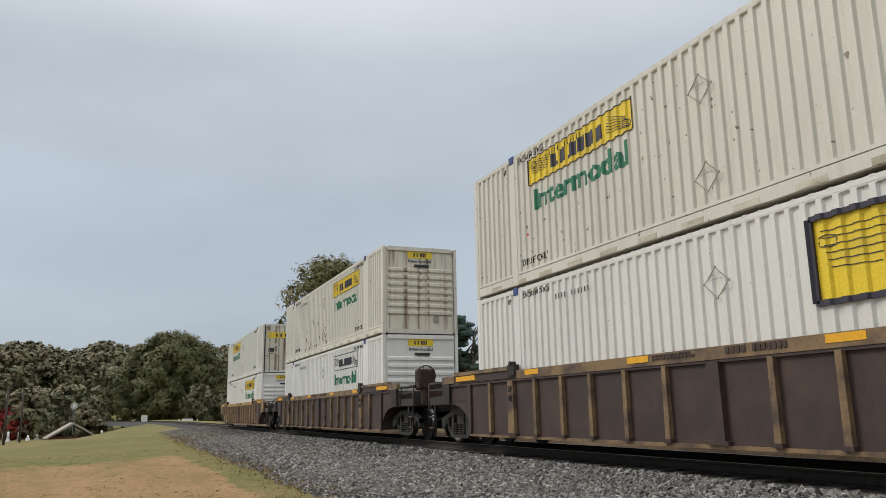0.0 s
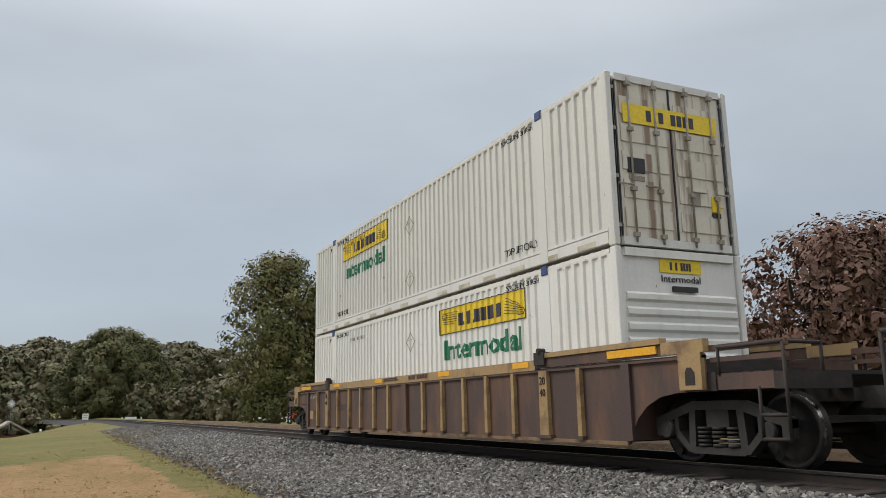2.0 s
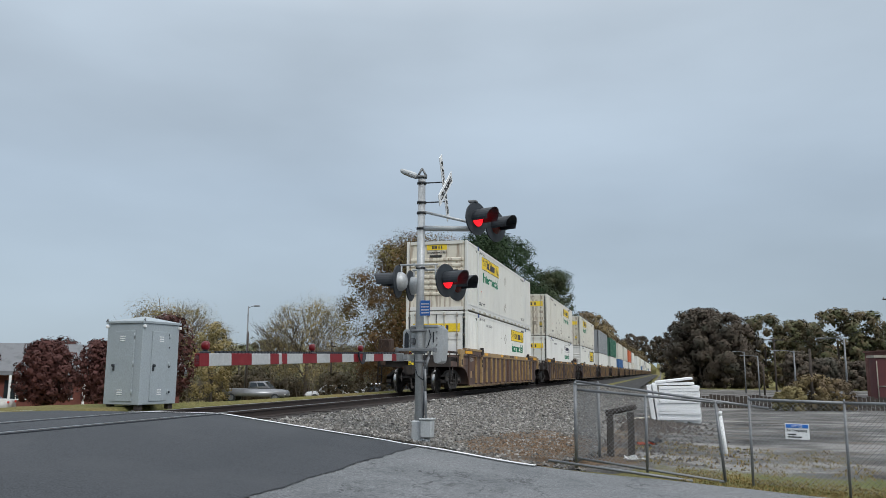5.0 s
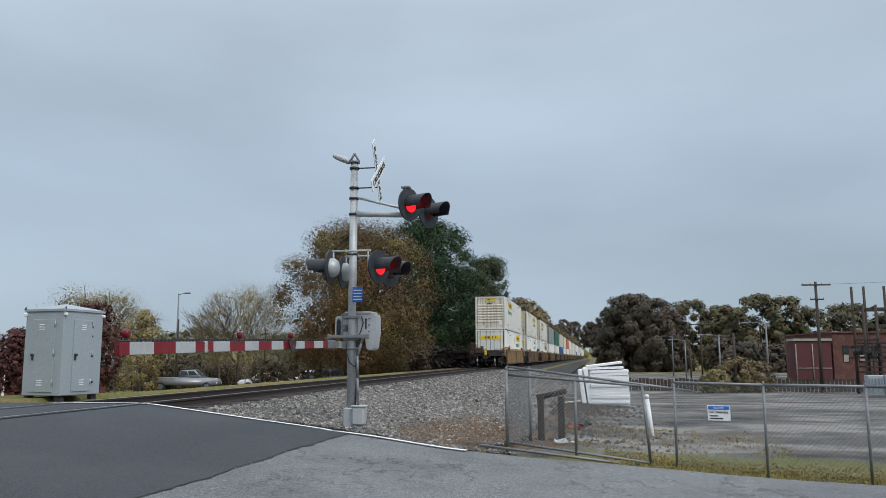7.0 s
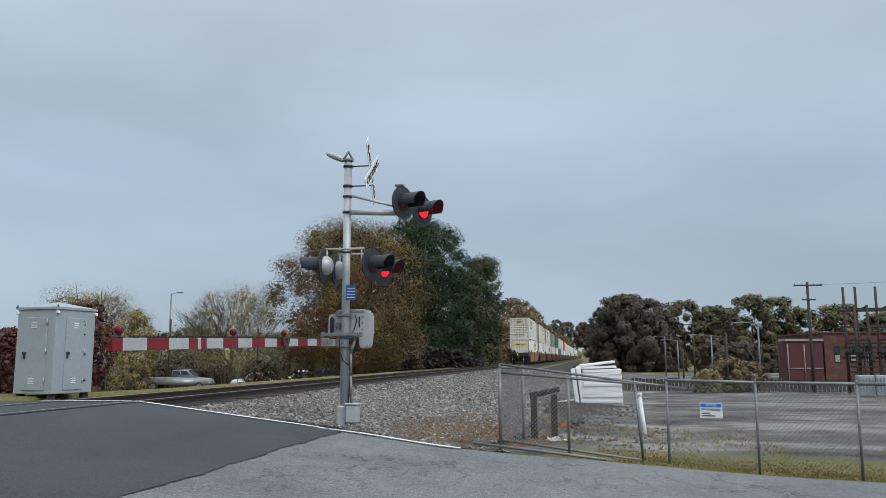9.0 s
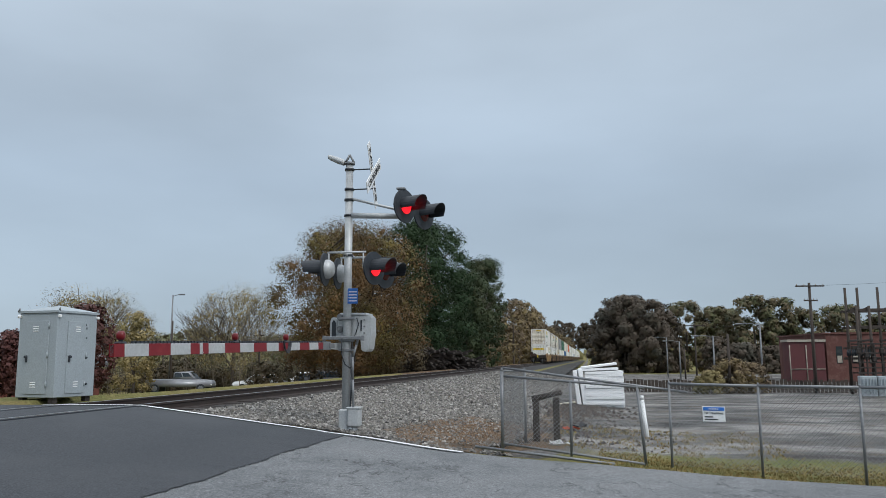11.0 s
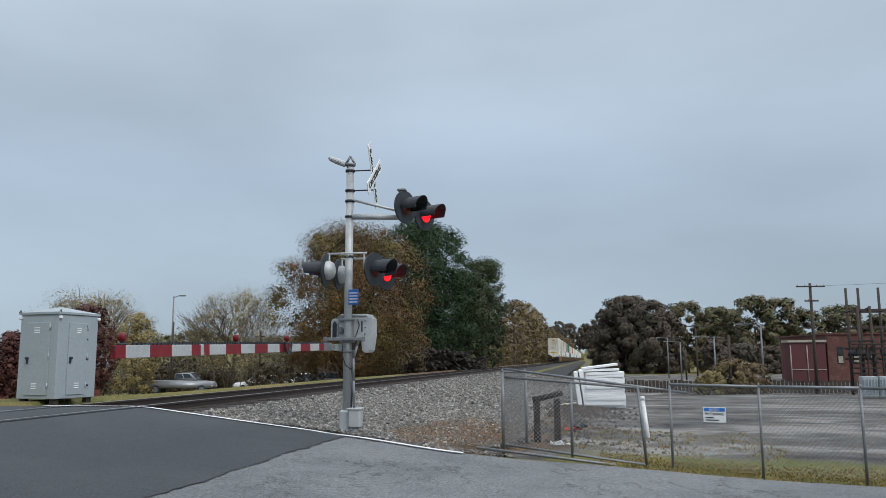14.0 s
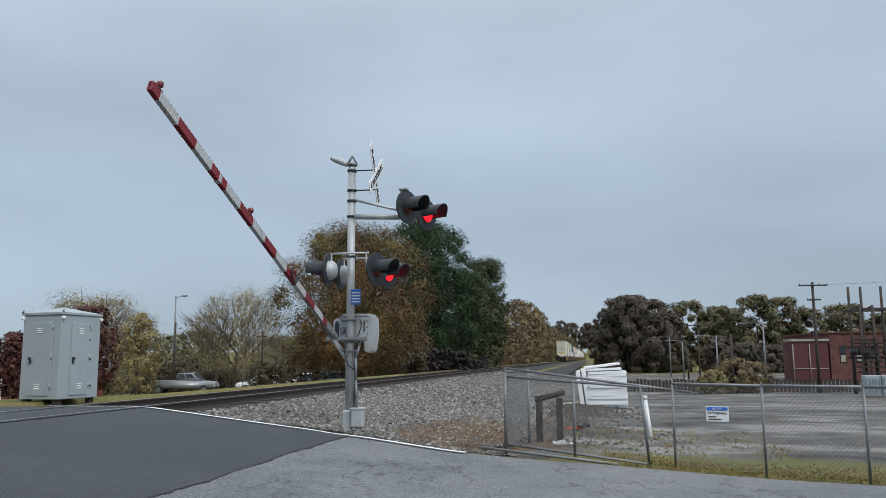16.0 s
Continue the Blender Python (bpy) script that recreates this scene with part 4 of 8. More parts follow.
    if detail:
        for x in (0.0, CWID / 2 - 0.165, -CWID / 2 + 0.165):
            boxpart("door_gasket", (x - 0.012, min(yd, yd + d * 0.024), 0.16, x + 0.012, max(yd, yd + d * 0.024), CHGT - 0.13), SIGNALBLACK, root)
        for x, z0, w, hh, mat in ((0.78, 1.22, 0.34, 0.24, INK), (-0.42, 0.78, 0.20, 0.22, GRIME), (-0.86, 0.70, 0.18, 0.26, LOGOYEL), (-0.86, 0.60, 0.18, 0.08, INK), (0.78, 1.08, 0.3, 0.08, GRIME)):
            boxpart("door_decal", (d * x - w / 2, min(yd, yd + d * 0.03), z0, d * x + w / 2, max(yd, yd + d * 0.03), z0 + hh), mat, root)
        for x, z0, w, hh, mat in ((0.55, 0.42, 0.16, 0.20, GRIME), (0.05, 2.22, 0.5, 0.08, INK)):
            boxpart("end_decal", (x - w / 2, min(yf, yf + f * 0.055), z0, x + w / 2, max(yf, yf + f * 0.055), z0 + hh), mat, root)
        if dirty_end and f > 0:
            boxpart("white_placard", (-1.02, yf, 0.42, -0.80, yf + 0.065, 0.76), SIGNWHITE, root)
        bm = bmesh.new()
        rod(bm, (FACE - 0.012, uy(2.65), 1.02), (FACE - 0.018, uy(2.65), 1.02), 0.035, 0.035, 12)
        part("red_dot", bm, REDDOT, root)
    if ends:
        end_logo(root, yd + d * 0.02, d, 2.05, 2.0, wide=True)
        end_logo(root, yf, f, 2.52, 0.86)
    if logo:
        side_logo(root, *logo)
    bm = bmesh.new()
    x = FACE - 0.012
    diamond(bm, x, uy(8.1), 2.055, 0.25, 0.007)
    diamond(bm, x, uy(8.1), 0.70, 0.25, 0.007)
    part("placard_frame", bm, GHOST if not stencil else GRIME, root) if detail else bm.free()
    if stencil:
        for u in (2.27, 12.75):
            lettering("stencil", "TOP LIFT ONLY", INK, root, 1.16, 0.14, text_pose(u, 0.40, FACE - 0.004), along=u)
            lettering("stencil", "STACK LIMIT 3 HIGH", INK, root, 1.12, 0.10, text_pose(u, 2.64, FACE - 0.004), along=u)
        lettering("stencil", "WTP", INK, root, 0.20, 0.11, text_pose(1.55, 2.58, FACE - 0.004), along=1.55)
        bm = bmesh.new()
        box(bm, FACE - 0.016, -0.020, 2.43, FACE - 0.009, 0.0, 2.53)
        one = part("number_bar", bm, INK, root, m=pose(0, uy(3.66), 0))
        for k in range(9):
            again(one, pose(0, uy(3.77 + k * 0.11 + (0.15 if k > 2 else 0)), 0), root)
    return root


def well_wagon(detail=True):
    """One well wagon, its length along y, origin at the rail under its middle."""
    root = thing("well_wagon", "brown and tan steel well wagon with ribbed sides", "wagon", group="wagons of the train")
    h = CLEN / 2
    for sx in (-1, 1):
        X = sx * 1.42
        def bx(bm, a, y0, z0, b, y1, z1):
            xa, xb = sorted((X + sx * a, X + sx * b))
            box(bm, xa, min(y0, y1), z0, xb, max(y0, y1), z1)
        # side sheet with a curved cut over each bogie
        bm = bmesh.new()
        arch = [(0.20, 0.25), (0.28, 0.42), (0.42, 0.62), (0.62, 0.78), (0.9, 0.90), (1.25, 0.95), (1.8, 0.96)]
        out = [(uy(-a), z) for a, z in arch[::-1]] + [(uy(CLEN + a), z) for a, z in arch]
        out += [(uy(CLEN + 1.8), 1.44), (uy(-1.8), 1.44)]
        xa, xb = sorted((X, X - sx * 0.03))
        prism(bm, out, 0, xa, xb)
        part("side_sheet", bm, WELLBROWN, root)
        bm = bmesh.new()
        bx(bm, 0.0, uy(-0.2), 0.235, 0.05, uy(CLEN + 0.2), 0.285)
        part("bottom_chord", bm, TANDULL, root)
        bm = bmesh.new()
        bx(bm, -0.05, uy(2.2), 1.425, 0.055, uy(CLEN - 2.2), 1.60)
        part("top_chord", bm, WELLTAN, root)
        bm = bmesh.new()
        bx(bm, -0.04, uy(-1.8), 1.385, 0.045, uy(CLEN + 1.8), 1.42)
        part("chord_lip", bm, WELLBROWN, root)
        for e in (0, 1):
            g = (lambda u: uy(u)) if e == 0 else (lambda u: uy(CLEN - u))
            bm = bmesh.new()
            bx(bm, -0.05, g(-1.85), 1.46, 0.06, g(-1.05), 1.63)
            bx(bm, -0.05, g(-1.05), 1.62, 0.07, g(1.95), 1.70)
            part("end_chord", bm, WELLTAN, root)
            bm = bmesh.new()
            bx(bm, -0.03, g(-1.05), 1.455, 0.04, g(2.2), 1.615)
            part("guide_beam", bm, WELLBROWN, root)
            bm = bmesh.new()
            bx(bm, 0.04, g(-0.95), 1.49, 0.062, g(0.15), 1.60)
            part("reflector", bm, SAFETY, root, "bright yellow reflector strip")
            bm = bmesh.new()
            bx(bm, -0.04, g(1.86), 1.5, 0.09, g(2.18), 1.72)
            xa, xb = sorted((X - sx * 0.03, X + sx * 0.11))
            rod(bm, (xa, g(2.02), 1.74), (xb, g(2.02), 1.74), 0.05, 0.05, 8)
            part("corner_lock", bm, BLACKSTEEL, root)
            bm = bmesh.new()
            bx(bm, 0.0, g(-1.80), 0.98, 0.07, g(-1.38), 1.46)
            plate = part("end_bolster_plate", bm, WELLTAN, root)
            bm = bmesh.new()
            o = [(g(-1.68), 1.04), (g(-1.68), 1.2), (g(-1.62), 1.27), (g(-1.54), 1.27), (g(-1.50), 1.2), (g(-1.50), 1.04)]
            xa, xb = sorted((X + sx * 0.06, X + sx * 0.074))
            prism(bm, o, 0, xa, xb)
            part("jack_pocket", bm, BLACKSTEEL, plate, "dark arched jacking pocket")
            bm = bmesh.new()
            bx(bm, 0.005, g(-0.32), 0.30, 0.05, g(-0.14), 1.42)
            part("end_rib", bm, WELLBROWN, root)
        for k in range(1, 16):
            u = 8.077 + (k - 8) * 1.025 + (0.036 * (k > 8) - 0.036 * (k < 8) if abs(k - 8) < 4 else 0.02 * (k < 8) - 0.02 * (k > 8))
            wide = k in (2, 8, 14)
            w = 0.14 if wide else 0.055
            mat = WELLBROWN if k == 8 else WELLTAN
            bm = bmesh.new()
            o = [(uy(u) - w, 0.30), (uy(u) + w, 0.30), (uy(u) + w * 0.85, 1.40), (uy(u) - w * 0.85, 1.40)]
            xa, xb = sorted((X + sx * 0.002, X + sx * 0.075))
            prism(bm, o, 0, xa, xb)
            part("rib", bm, mat, root)
            if not detail:
                continue
            bm = bmesh.new()
            bx(bm, 0.0, uy(u) - w * 1.5, 0.285, 0.09, uy(u) + w * 1.5, 0.34)
            part("rib_foot", bm, WELLBROWN, root)
        for u in (2.6, 6.1, 10.0, 13.2) if detail else ():
            bm = bmesh.new()
            bx(bm, 0.056, uy(u), 1.485, 0.062, uy(u + 0.55), 1.585)
            part("reflector", bm, SAFETY, root, "bright yellow reflector strip")
    bm = bmesh.new()
    bars(bm, 6.75, 7.75, 1.50, 1.53, 12, -1.484, 0.3)
    bars(bm, 6.75, 7.65, 1.545, 1.575, 13, -1.484, 0.3)
    bars(bm, 8.35, 8.75, 1.49, 1.58, 4, -1.484, 0.3)
    bars(bm, 8.85, 9.45, 1.49, 1.58, 7, -1.484, 0.3)
    bars(bm, -1.2, -0.4, 1.02, 1.06, 12, -1.43, 0.3)
    tagged(part("side_writing", bm, WELLBROWN, root), kind="stuff")
    for u in (1.95, CLEN - 1.95 - 0.0):
        lettering("stencil", "20", BLACKSTEEL, root, 0.17, 0.13, text_pose(u - 0.09, 1.17, -1.502))
        lettering("stencil", "40", BLACKSTEEL, root, 0.17, 0.13, text_pose(u - 0.09, 0.97, -1.502))
    bm = bmesh.new()
    box(bm, -1.40, uy(0.0), 0.27, 1.40, uy(CLEN), 0.33)
    part("well_floor", bm, BLACKSTEEL, root)
    bogies = []
    for e in (0, 1):
        s = 1 if e == 0 else -1
        g = (lambda u: uy(u)) if e == 0 else (lambda u: uy(CLEN - u))
        def by(bm, x0, u0, z0, x1, u1, z1):
            a, b = sorted((g(u0), g(u1)))
            box(bm, x0, a, z0, x1, b, z1)
        bm = bmesh.new()
        by(bm, -1.40, -0.22, 0.3, 1.40, -0.16, 1.45)
        part("bulkhead", bm, WELLBROWN, root)
        for nm, q in (("draft_sill", (-0.30, -3.05, 0.80, 0.30, -0.2, 1.12)), ("bolster", (-1.40, -1.95, 0.96, 1.40, -1.25, 1.20)), ("end_sill", (-1.38, -3.05, 0.96, 1.38, -2.85, 1.16)),
                      ("side_sill", (-1.38, -2.85, 0.97, -1.28, -1.95, 1.17)), ("side_sill", (1.28, -2.85, 0.97, 1.38, -1.95, 1.17))):
            bm = bmesh.new()
            by(bm, *q)
            part(nm, bm, WELLBROWN if nm == "side_sill" else BLACKSTEEL, root)
        if not detail:
            bogies.append(bogie(root, pose(0, g(-1.61), 0), detail))
            continue
        bm = bmesh.new()
        by(bm, -1.1, -1.25, 1.18, 1.1, -0.25, 1.30)
        by(bm, -0.9, -1.1, 1.30, 0.9, -0.3, 1.42)
        part("platform_deck", bm, BLACKSTEEL, root)
        bm = bmesh.new()
        for k in range(5):
            by(bm, -1.30, -2.80 + k * 0.19, 1.162, 1.30, -2.67 + k * 0.19, 1.185)
        part("walkway_grating", bm, BLACKSTEEL, root)
        for z0, z1 in ((1.46, 1.54), (1.32, 1.38)):
            for sx in (-1, 1):
                bm = bmesh.new()
                by(bm, min(sx * 1.38, sx * 1.32), -3.05, z0, max(sx * 1.38, sx * 1.32), -1.85, z1)
                part("end_rail", bm, WELLBROWN, root)
        loops = []
        for sx in (-1, 1):
            x = sx * 1.38
            loops += [[(x, g(-3.02), 0.35), (x, g(-3.02), 1.5), (x, g(-2.0), 1.5), (x, g(-2.0), 1.15)], [(x, g(-3.02), 1.5), (sx * 0.75, g(-3.02), 1.5), (sx * 0.75, g(-3.02), 1.1)],
                      [(x, g(-3.02), 0.38), (x, g(-2.62), 0.38), (x, g(-2.62), 1.0)], [(x, g(-3.02), 0.66), (x, g(-2.62), 0.66)]]
        for lp in loops:
            bm = bmesh.new()
            path_rod(bm, lp, 0.024)
            part("handrail" if lp[0][2] != 0.66 else "ladder_step", bm, BLACKSTEEL, root)
        bm = bmesh.new()
        by(bm, -0.14, -3.75, 0.72, 0.14, -3.0, 0.98)
        by(bm, -0.20, -3.80, 0.68, 0.05, -3.62, 1.02)
        path_rod(bm, [(0.25, g(-3.05), 0.95), (0.30, g(-3.5), 0.70), (0.22, g(-3.72), 0.42)], 0.025)
        part("coupler", bm, BLACKSTEEL, root)
        bog = bogie(root, pose(0, g(-1.61), 0), detail)
        bogies.append(bog)
    # hand brake at one end
    bm = bmesh.new()
    y = uy(-3.35)
    for k in range(14):
        a, b = k * math.tau / 14, (k + 1) * math.tau / 14
        rod(bm, (1.12 + 0.28 * math.cos(a), y, 1.78 + 0.28 * math.sin(a)), (1.12 + 0.28 * math.cos(b), y, 1.78 + 0.28 * math.sin(b)), 0.02, 0.02, 5)
    for k in range(5):
        a = k * math.tau / 5
        rod(bm, (1.12, y, 1.78), (1.12 + 0.28 * math.cos(a), y, 1.78 + 0.28 * math.sin(a)), 0.013, 0.013, 4)
    rbox(bm, 0.80, y - 0.45, 1.40, 1.30, y - 0.06, 1.98, 0.05)
    rbox(bm, 0.2, y - 0.5, 1.15, 1.0, y - 0.15, 1.62, 0.06)
    rbox(bm, 1.05, y - 0.25, 1.0, 1.2, y - 0.08, 1.5, 0.02)
    part("brake_wheel", bm, RUSTDARK, root)
    return root, bogies


WHEELSETS = []


def bogie(root, m, detail=True):
    bm = bmesh.new()
    for sx in (-1, 1):
        x0, x1 = sorted((sx * 0.97, sx * 1.13))
        for o in ([(-1.16, 0.62), (-0.80, 0.72), (-0.42, 0.84), (0.42, 0.84), (0.80, 0.72), (1.16, 0.62), (1.16, 0.50), (0.80, 0.60), (0.40, 0.72), (-0.40, 0.72), (-0.80, 0.60), (-1.16, 0.50)],
                  [(-0.46, 0.15), (0.46, 0.15), (0.52, 0.24), (-0.52, 0.24)]):
            prism(bm, o, 0, x0, x1)
        for q in (-1, 1):
            prism(bm, [(q * 1.02, 0.62), (q * 0.86, 0.60), (q * 0.40, 0.16), (q * 0.54, 0.17)], 0, x0, x1)
            prism(bm, [(q * 0.36, 0.75), (q * 0.48, 0.75), (q * 0.52, 0.20), (q * 0.40, 0.20)], 0, x0, x1)
            prism(bm, [(q * 0.70, 0.62), (q * 0.78, 0.62), (q * 0.76, 0.34), (q * 0.70, 0.36)], 0, x0, x1)
            prism(bm, [(q * 1.16, 0.60), (q * 1.06, 0.60), (q * 1.06, 0.36), (q * 1.16, 0.38)], 0, x0, x1)
    box(bm, -1.1, -0.2, 0.5, 1.1, 0.2, 0.78)
    box(bm, -0.6, -1.3, 0.55, 0.6, 1.3, 0.62)
    bog = part("bogie", bm, BOGIESTEEL, root, "grimy cast-steel bogie frame", m)
    for sx in (-1, 1) if detail else ():
        for k in range(3):
            bm = bmesh.new()
            y = -0.26 + k * 0.26
            for j in range(5):
                rod(bm, (sx * 1.07, y, 0.25 + j * 0.055), (sx * 1.07, y, 0.282 + j * 0.055), 0.10, 0.10, 8)
            part("spring", bm, BOGIESTEEL, bog)
        for y in (-0.89, 0.89):
            bm = bmesh.new()
            rod(bm, (sx * 1.08, y, 0.457), (sx * 1.20, y, 0.457), 0.13, 0.11, 10)
            part("bearing_cap", bm, WHEELSTEEL, bog)
    for y in (-0.89, 0.89):
        bm = bmesh.new()
        for sx in (-1, 1):
            prof = [(0.655, 0.482), (0.69, 0.487), (0.70, 0.459), (0.79, 0.455), (0.80, 0.40), (0.745, 0.38), (0.735, 0.20), (0.79, 0.12), (0.79, 0.08)]
            n = 24
            rings = [[bm.verts.new((sx * px, r * math.cos(k * math.tau / n), r * math.sin(k * math.tau / n))) for k in range(n)] for px, r in prof]
            for a, b in zip(rings[:-1], rings[1:]):
                for k in range(n):
                    f = bm.faces.new((a[k], a[(k + 1) % n], b[(k + 1) % n], b[k]))
                    f.smooth = True
            n = 24
            inner = [[bm.verts.new((sx * px, r * math.cos(k * math.tau / n), r * math.sin(k * math.tau / n))) for k in range(n)] for px, r in ((0.655, 0.482), (0.66, 0.39), (0.70, 0.37), (0.70, 0.18), (0.66, 0.08))]
            for a, b in zip(inner[:-1], inner[1:]):
                for k in range(n):
                    bm.faces.new((a[k], b[k], b[(k + 1) % n], a[(k + 1) % n]))
        rod(bm, (-1.1, 0, 0), (1.1, 0, 0), 0.085, 0.085, 10)
        # chalk and balance marks that turn with the wheel
        for sx in (-1, 1):
            box(bm, sx * 0.81 - 0.004, 0.30, -0.05, sx * 0.81 + 0.004, 0.42, 0.05)
        ws = part("wheelset", bm, WHEELSTEEL, bog, m=pose(0, y, 0.457))
        for sx in (-1, 1):
            bm = bmesh.new()
            rings = [[bm.verts.new((sx * px, 0.4605 * math.cos(k * math.tau / 24), 0.4605 * math.sin(k * math.tau / 24))) for k in range(24)] for px in (0.705, 0.785)]
            for k in range(24):
                f = bm.faces.new((rings[0][k], rings[0][(k + 1) % 24], rings[1][(k + 1) % 24], rings[1][k]))
                f.smooth = True
            part("tread", bm, TREAD, bog, m=pose(0, y, 0.457))
        WHEELSETS.append((y, ws))
    return bog


def end_device():
    """Battery marker that hangs on the last coupler, a thing carried by the train."""
    root = thing("end_of_train_device", "yellow end-of-train marker box on the coupler", "device")
    bm = bmesh.new()
    rbox(bm, -0.09, 0, 0.95, 0.09, 0.16, 1.55, 0.04)
    rbox(bm, -0.065, 0.02, 1.55, 0.065, 0.14, 1.70, 0.05)
    part("housing", bm, EOTYEL, root)
    bm = bmesh.new()
    rod(bm, (0.0, 0.16, 1.56), (0, 0.20, 1.56), 0.06, 0.05, 10)
    part("lamp", bm, LENSDARK, root)
    bm = bmesh.new()
    for k in range(3):
        rod(bm, (-0.06, 0.165, 1.02 + k * 0.14), (0.06, 0.165, 1.08 + k * 0.14), 0.016, 0.016, 4)
    part("stripe", bm, SIGNALBLACK, root)
    bm = bmesh.new()
    path_rod(bm, [(0.05, 0.05, 0.98), (0.06, -0.05, 0.75), (0.0, 0.02, 0.5), (-0.05, 0.12, 0.36), (-0.12, 0.28, 0.33)], 0.035, 8)
    rod(bm, (-0.12, 0.26, 0.33), (-0.16, 0.36, 0.35), 0.05, 0.05, 8)
    part("air_hose", bm, BLACKSTEEL, root)
    return root


def repaint(root):
    """The older, grimier paint of the wagons further up the train."""
    for ob in root.children_recursive:
        for slot in ob.material_slots:
            if ob.name.split(".")[0] in ("end_sill", "side_sill", "end_rail", "bolster", "end_bolster_plate"):
                slot.link = "OBJECT"
                slot.material = BLACKSTEEL
            for a, b in ((WELLBROWN, WELLDARK), (WELLTAN, TANDULL)):
                if slot.material == a:
                    slot.link = "OBJECT"
                    slot.material = b


TRAIN = []   # (thing, y of its origin against the rear container end of the last wagon, z)


def build_train():
    w, _ = well_wagon()
    wagons = [w] + [copy_thing(w, pose(TRACK, 0, 0)) for _ in range(4)]
    far, _ = well_wagon(False)
    for wg in wagons[1:] + [far]:
        repaint(wg)
    # the second wagon runs with its hand brake in front
    for ob in wagons[1].children:
        if ob.name.split(".")[0] == "brake_wheel":
            ob.matrix_basis = pose(0, 0, 0, 0, 0, 180)
    wagons += [far] + [copy_thing(far, pose(TRACK, 0, 0)) for _ in range(18)]
    kinds = {
        "c_up": container(DULLED, "white corrugated steel container, stained, yellow side panel", -1, (2.85, 2.03), True, dirty_end=True),
        "c_lo": container(WHITE, "clean white corrugated container with a yellow side panel", 1, (9.75, 2.06), True),
        "b_up": container(CREAM, "cream weathered container with a yellow side panel", 1, (9.65, 2.03), True, dirty_end=True),
        "b_lo": container(WHITE, "white corrugated container with a dark outlined panel", 1, (9.8, 2.03, 3.4, 0.55, "plain"), True),
        "a_up": container(CREAM, "cream weathered container with a yellow side panel", 1, (2.75, 2.03), True, dirty_end=True),
        "a_lo": container(WHITE, "bright white container with a tall yellow panel", -1, (9.78, 1.52, 4.6, 1.05, "yellow", False), True),
        "plain": container(WHITE, "plain white corrugated steel container", 1, None, False, False),
        "cream": container(CREAM, "plain cream weathered steel container", -1, None, False, False),
        "grey": container(GREYC, "dull grey corrugated steel container", 1, None, False, False),
        "green": container(GREENC, "dark green corrugated steel container", 1, None, False, False),
        "blue": container(BLUEC, "deep blue corrugated steel container", 1, None, False, False),
        "orange": container(ORANGEC, "orange-red corrugated steel container", -1, None, False, False),
    }
    used = set()
    stack = [("c_lo", "c_up"), ("b_lo", "b_up"), ("a_lo", "a_up"), ("plain", "grey"), ("plain", "green"), ("blue", "cream"), ("plain", "cream"),
             ("plain", "orange"), ("cream", "plain"), (None, None), ("plain", "plain"), ("plain", "cream"), ("blue", "plain"), ("plain", "plain"),
             ("cream", "plain"), ("plain", "grey"), ("plain", "plain"), ("green", "cream"), ("plain", "plain"), ("blue", "plain"), ("plain", "cream"),
             ("plain", "plain"), ("orange", "plain"), ("plain", "plain"), ("plain", "grey"), ("cream", "plain"), ("plain", "plain"), ("plain", "blue")]
    for k, (wg, (lo, up)) in enumerate(zip(wagons, stack)):
        y = -CLEN / 2 - PITCH * k
        TRAIN.append((wg, y, 0.0))
        for nm, z in ((lo, BASE), (up, BASE + CHGT + 0.012)):
            if nm is None:
                continue
            if nm in used:
                ob = copy_thing(kinds[nm], pose(0, 0, 0))
            else:
                ob = kinds[nm]
                used.add(nm)
            TRAIN.append((ob, y, z + (0.0, 0.03, 0.10)[k] if k < 3 else z))
    # marks that only the last wagon carries
    bm = bmesh.new()
    pts = [(-0.02, 1.18), (0.02, 1.34), (0.10, 1.2), (0.14, 1.36), (0.22, 1.32), (0.17, 1.22), (0.27, 1.2), (0.37, 1.32), (0.3, 1.24), (0.42, 1.22), (0.52, 1.33), (0.45, 1.24), (0.62, 1.26)]
    path_rod(bm, [(-1.424, uy(a), z) for a, z in pts], 0.006, 4)
    part("chalk_mark", bm, GHOST, w, "white chalk scribble")
    for u0, z0, w0, h0, mt in ((-0.05, 0.55, 0.34, 0.26, WELLTAN), (0.42, 0.68, 0.22, 0.14, WELLDARK), (2.6, 0.78, 0.32, 0.2, WELLDARK), (3.1, 0.80, 0.5, 0.18, WELLDARK)):
        boxpart("patch_plate", (-1.4245, uy(u0 + w0), z0, -1.4195, uy(u0), z0 + h0), mt, w)
    # rust holes along the foot of one weathered wall
    rng = random.Random(31)
    for k in range(22):
        u = rng.uniform(4.6, 8.6)
        z = 0.36 + (rng.random() ** 2) * 1.3
        bm = bmesh.new()
        rr = rng.uniform(0.025, 0.075)
        o = [(uy(u) + rr * rng.uniform(0.5, 1.1) * math.cos(q * math.tau / 9), z + rr * rng.uniform(0.7, 1.5) * math.sin(q * math.tau / 9)) for q in range(9)]
        prism(bm, o, 0, FACE - 0.008, FACE - 0.003)
        spot = part("rust_hole", bm, RUSTDARK, kinds["b_up"], "dark rusted-through spot")
        if k % 2 == 0:
            bm = bmesh.new()
            prism(bm, [(uy(u) - rr * 0.6, z), (uy(u) + rr * 0.6, z), (uy(u) + rr * 0.25, z - rng.uniform(0.1, 0.24)), (uy(u) - rr * 0.3, z - 0.08)], 0, FACE - 0.006, FACE - 0.002)
            part("rust_streak", bm, RUSTRED, spot)
    dev = end_device()
    TRAIN.append((dev, 3.25, -0.12))


build_train()


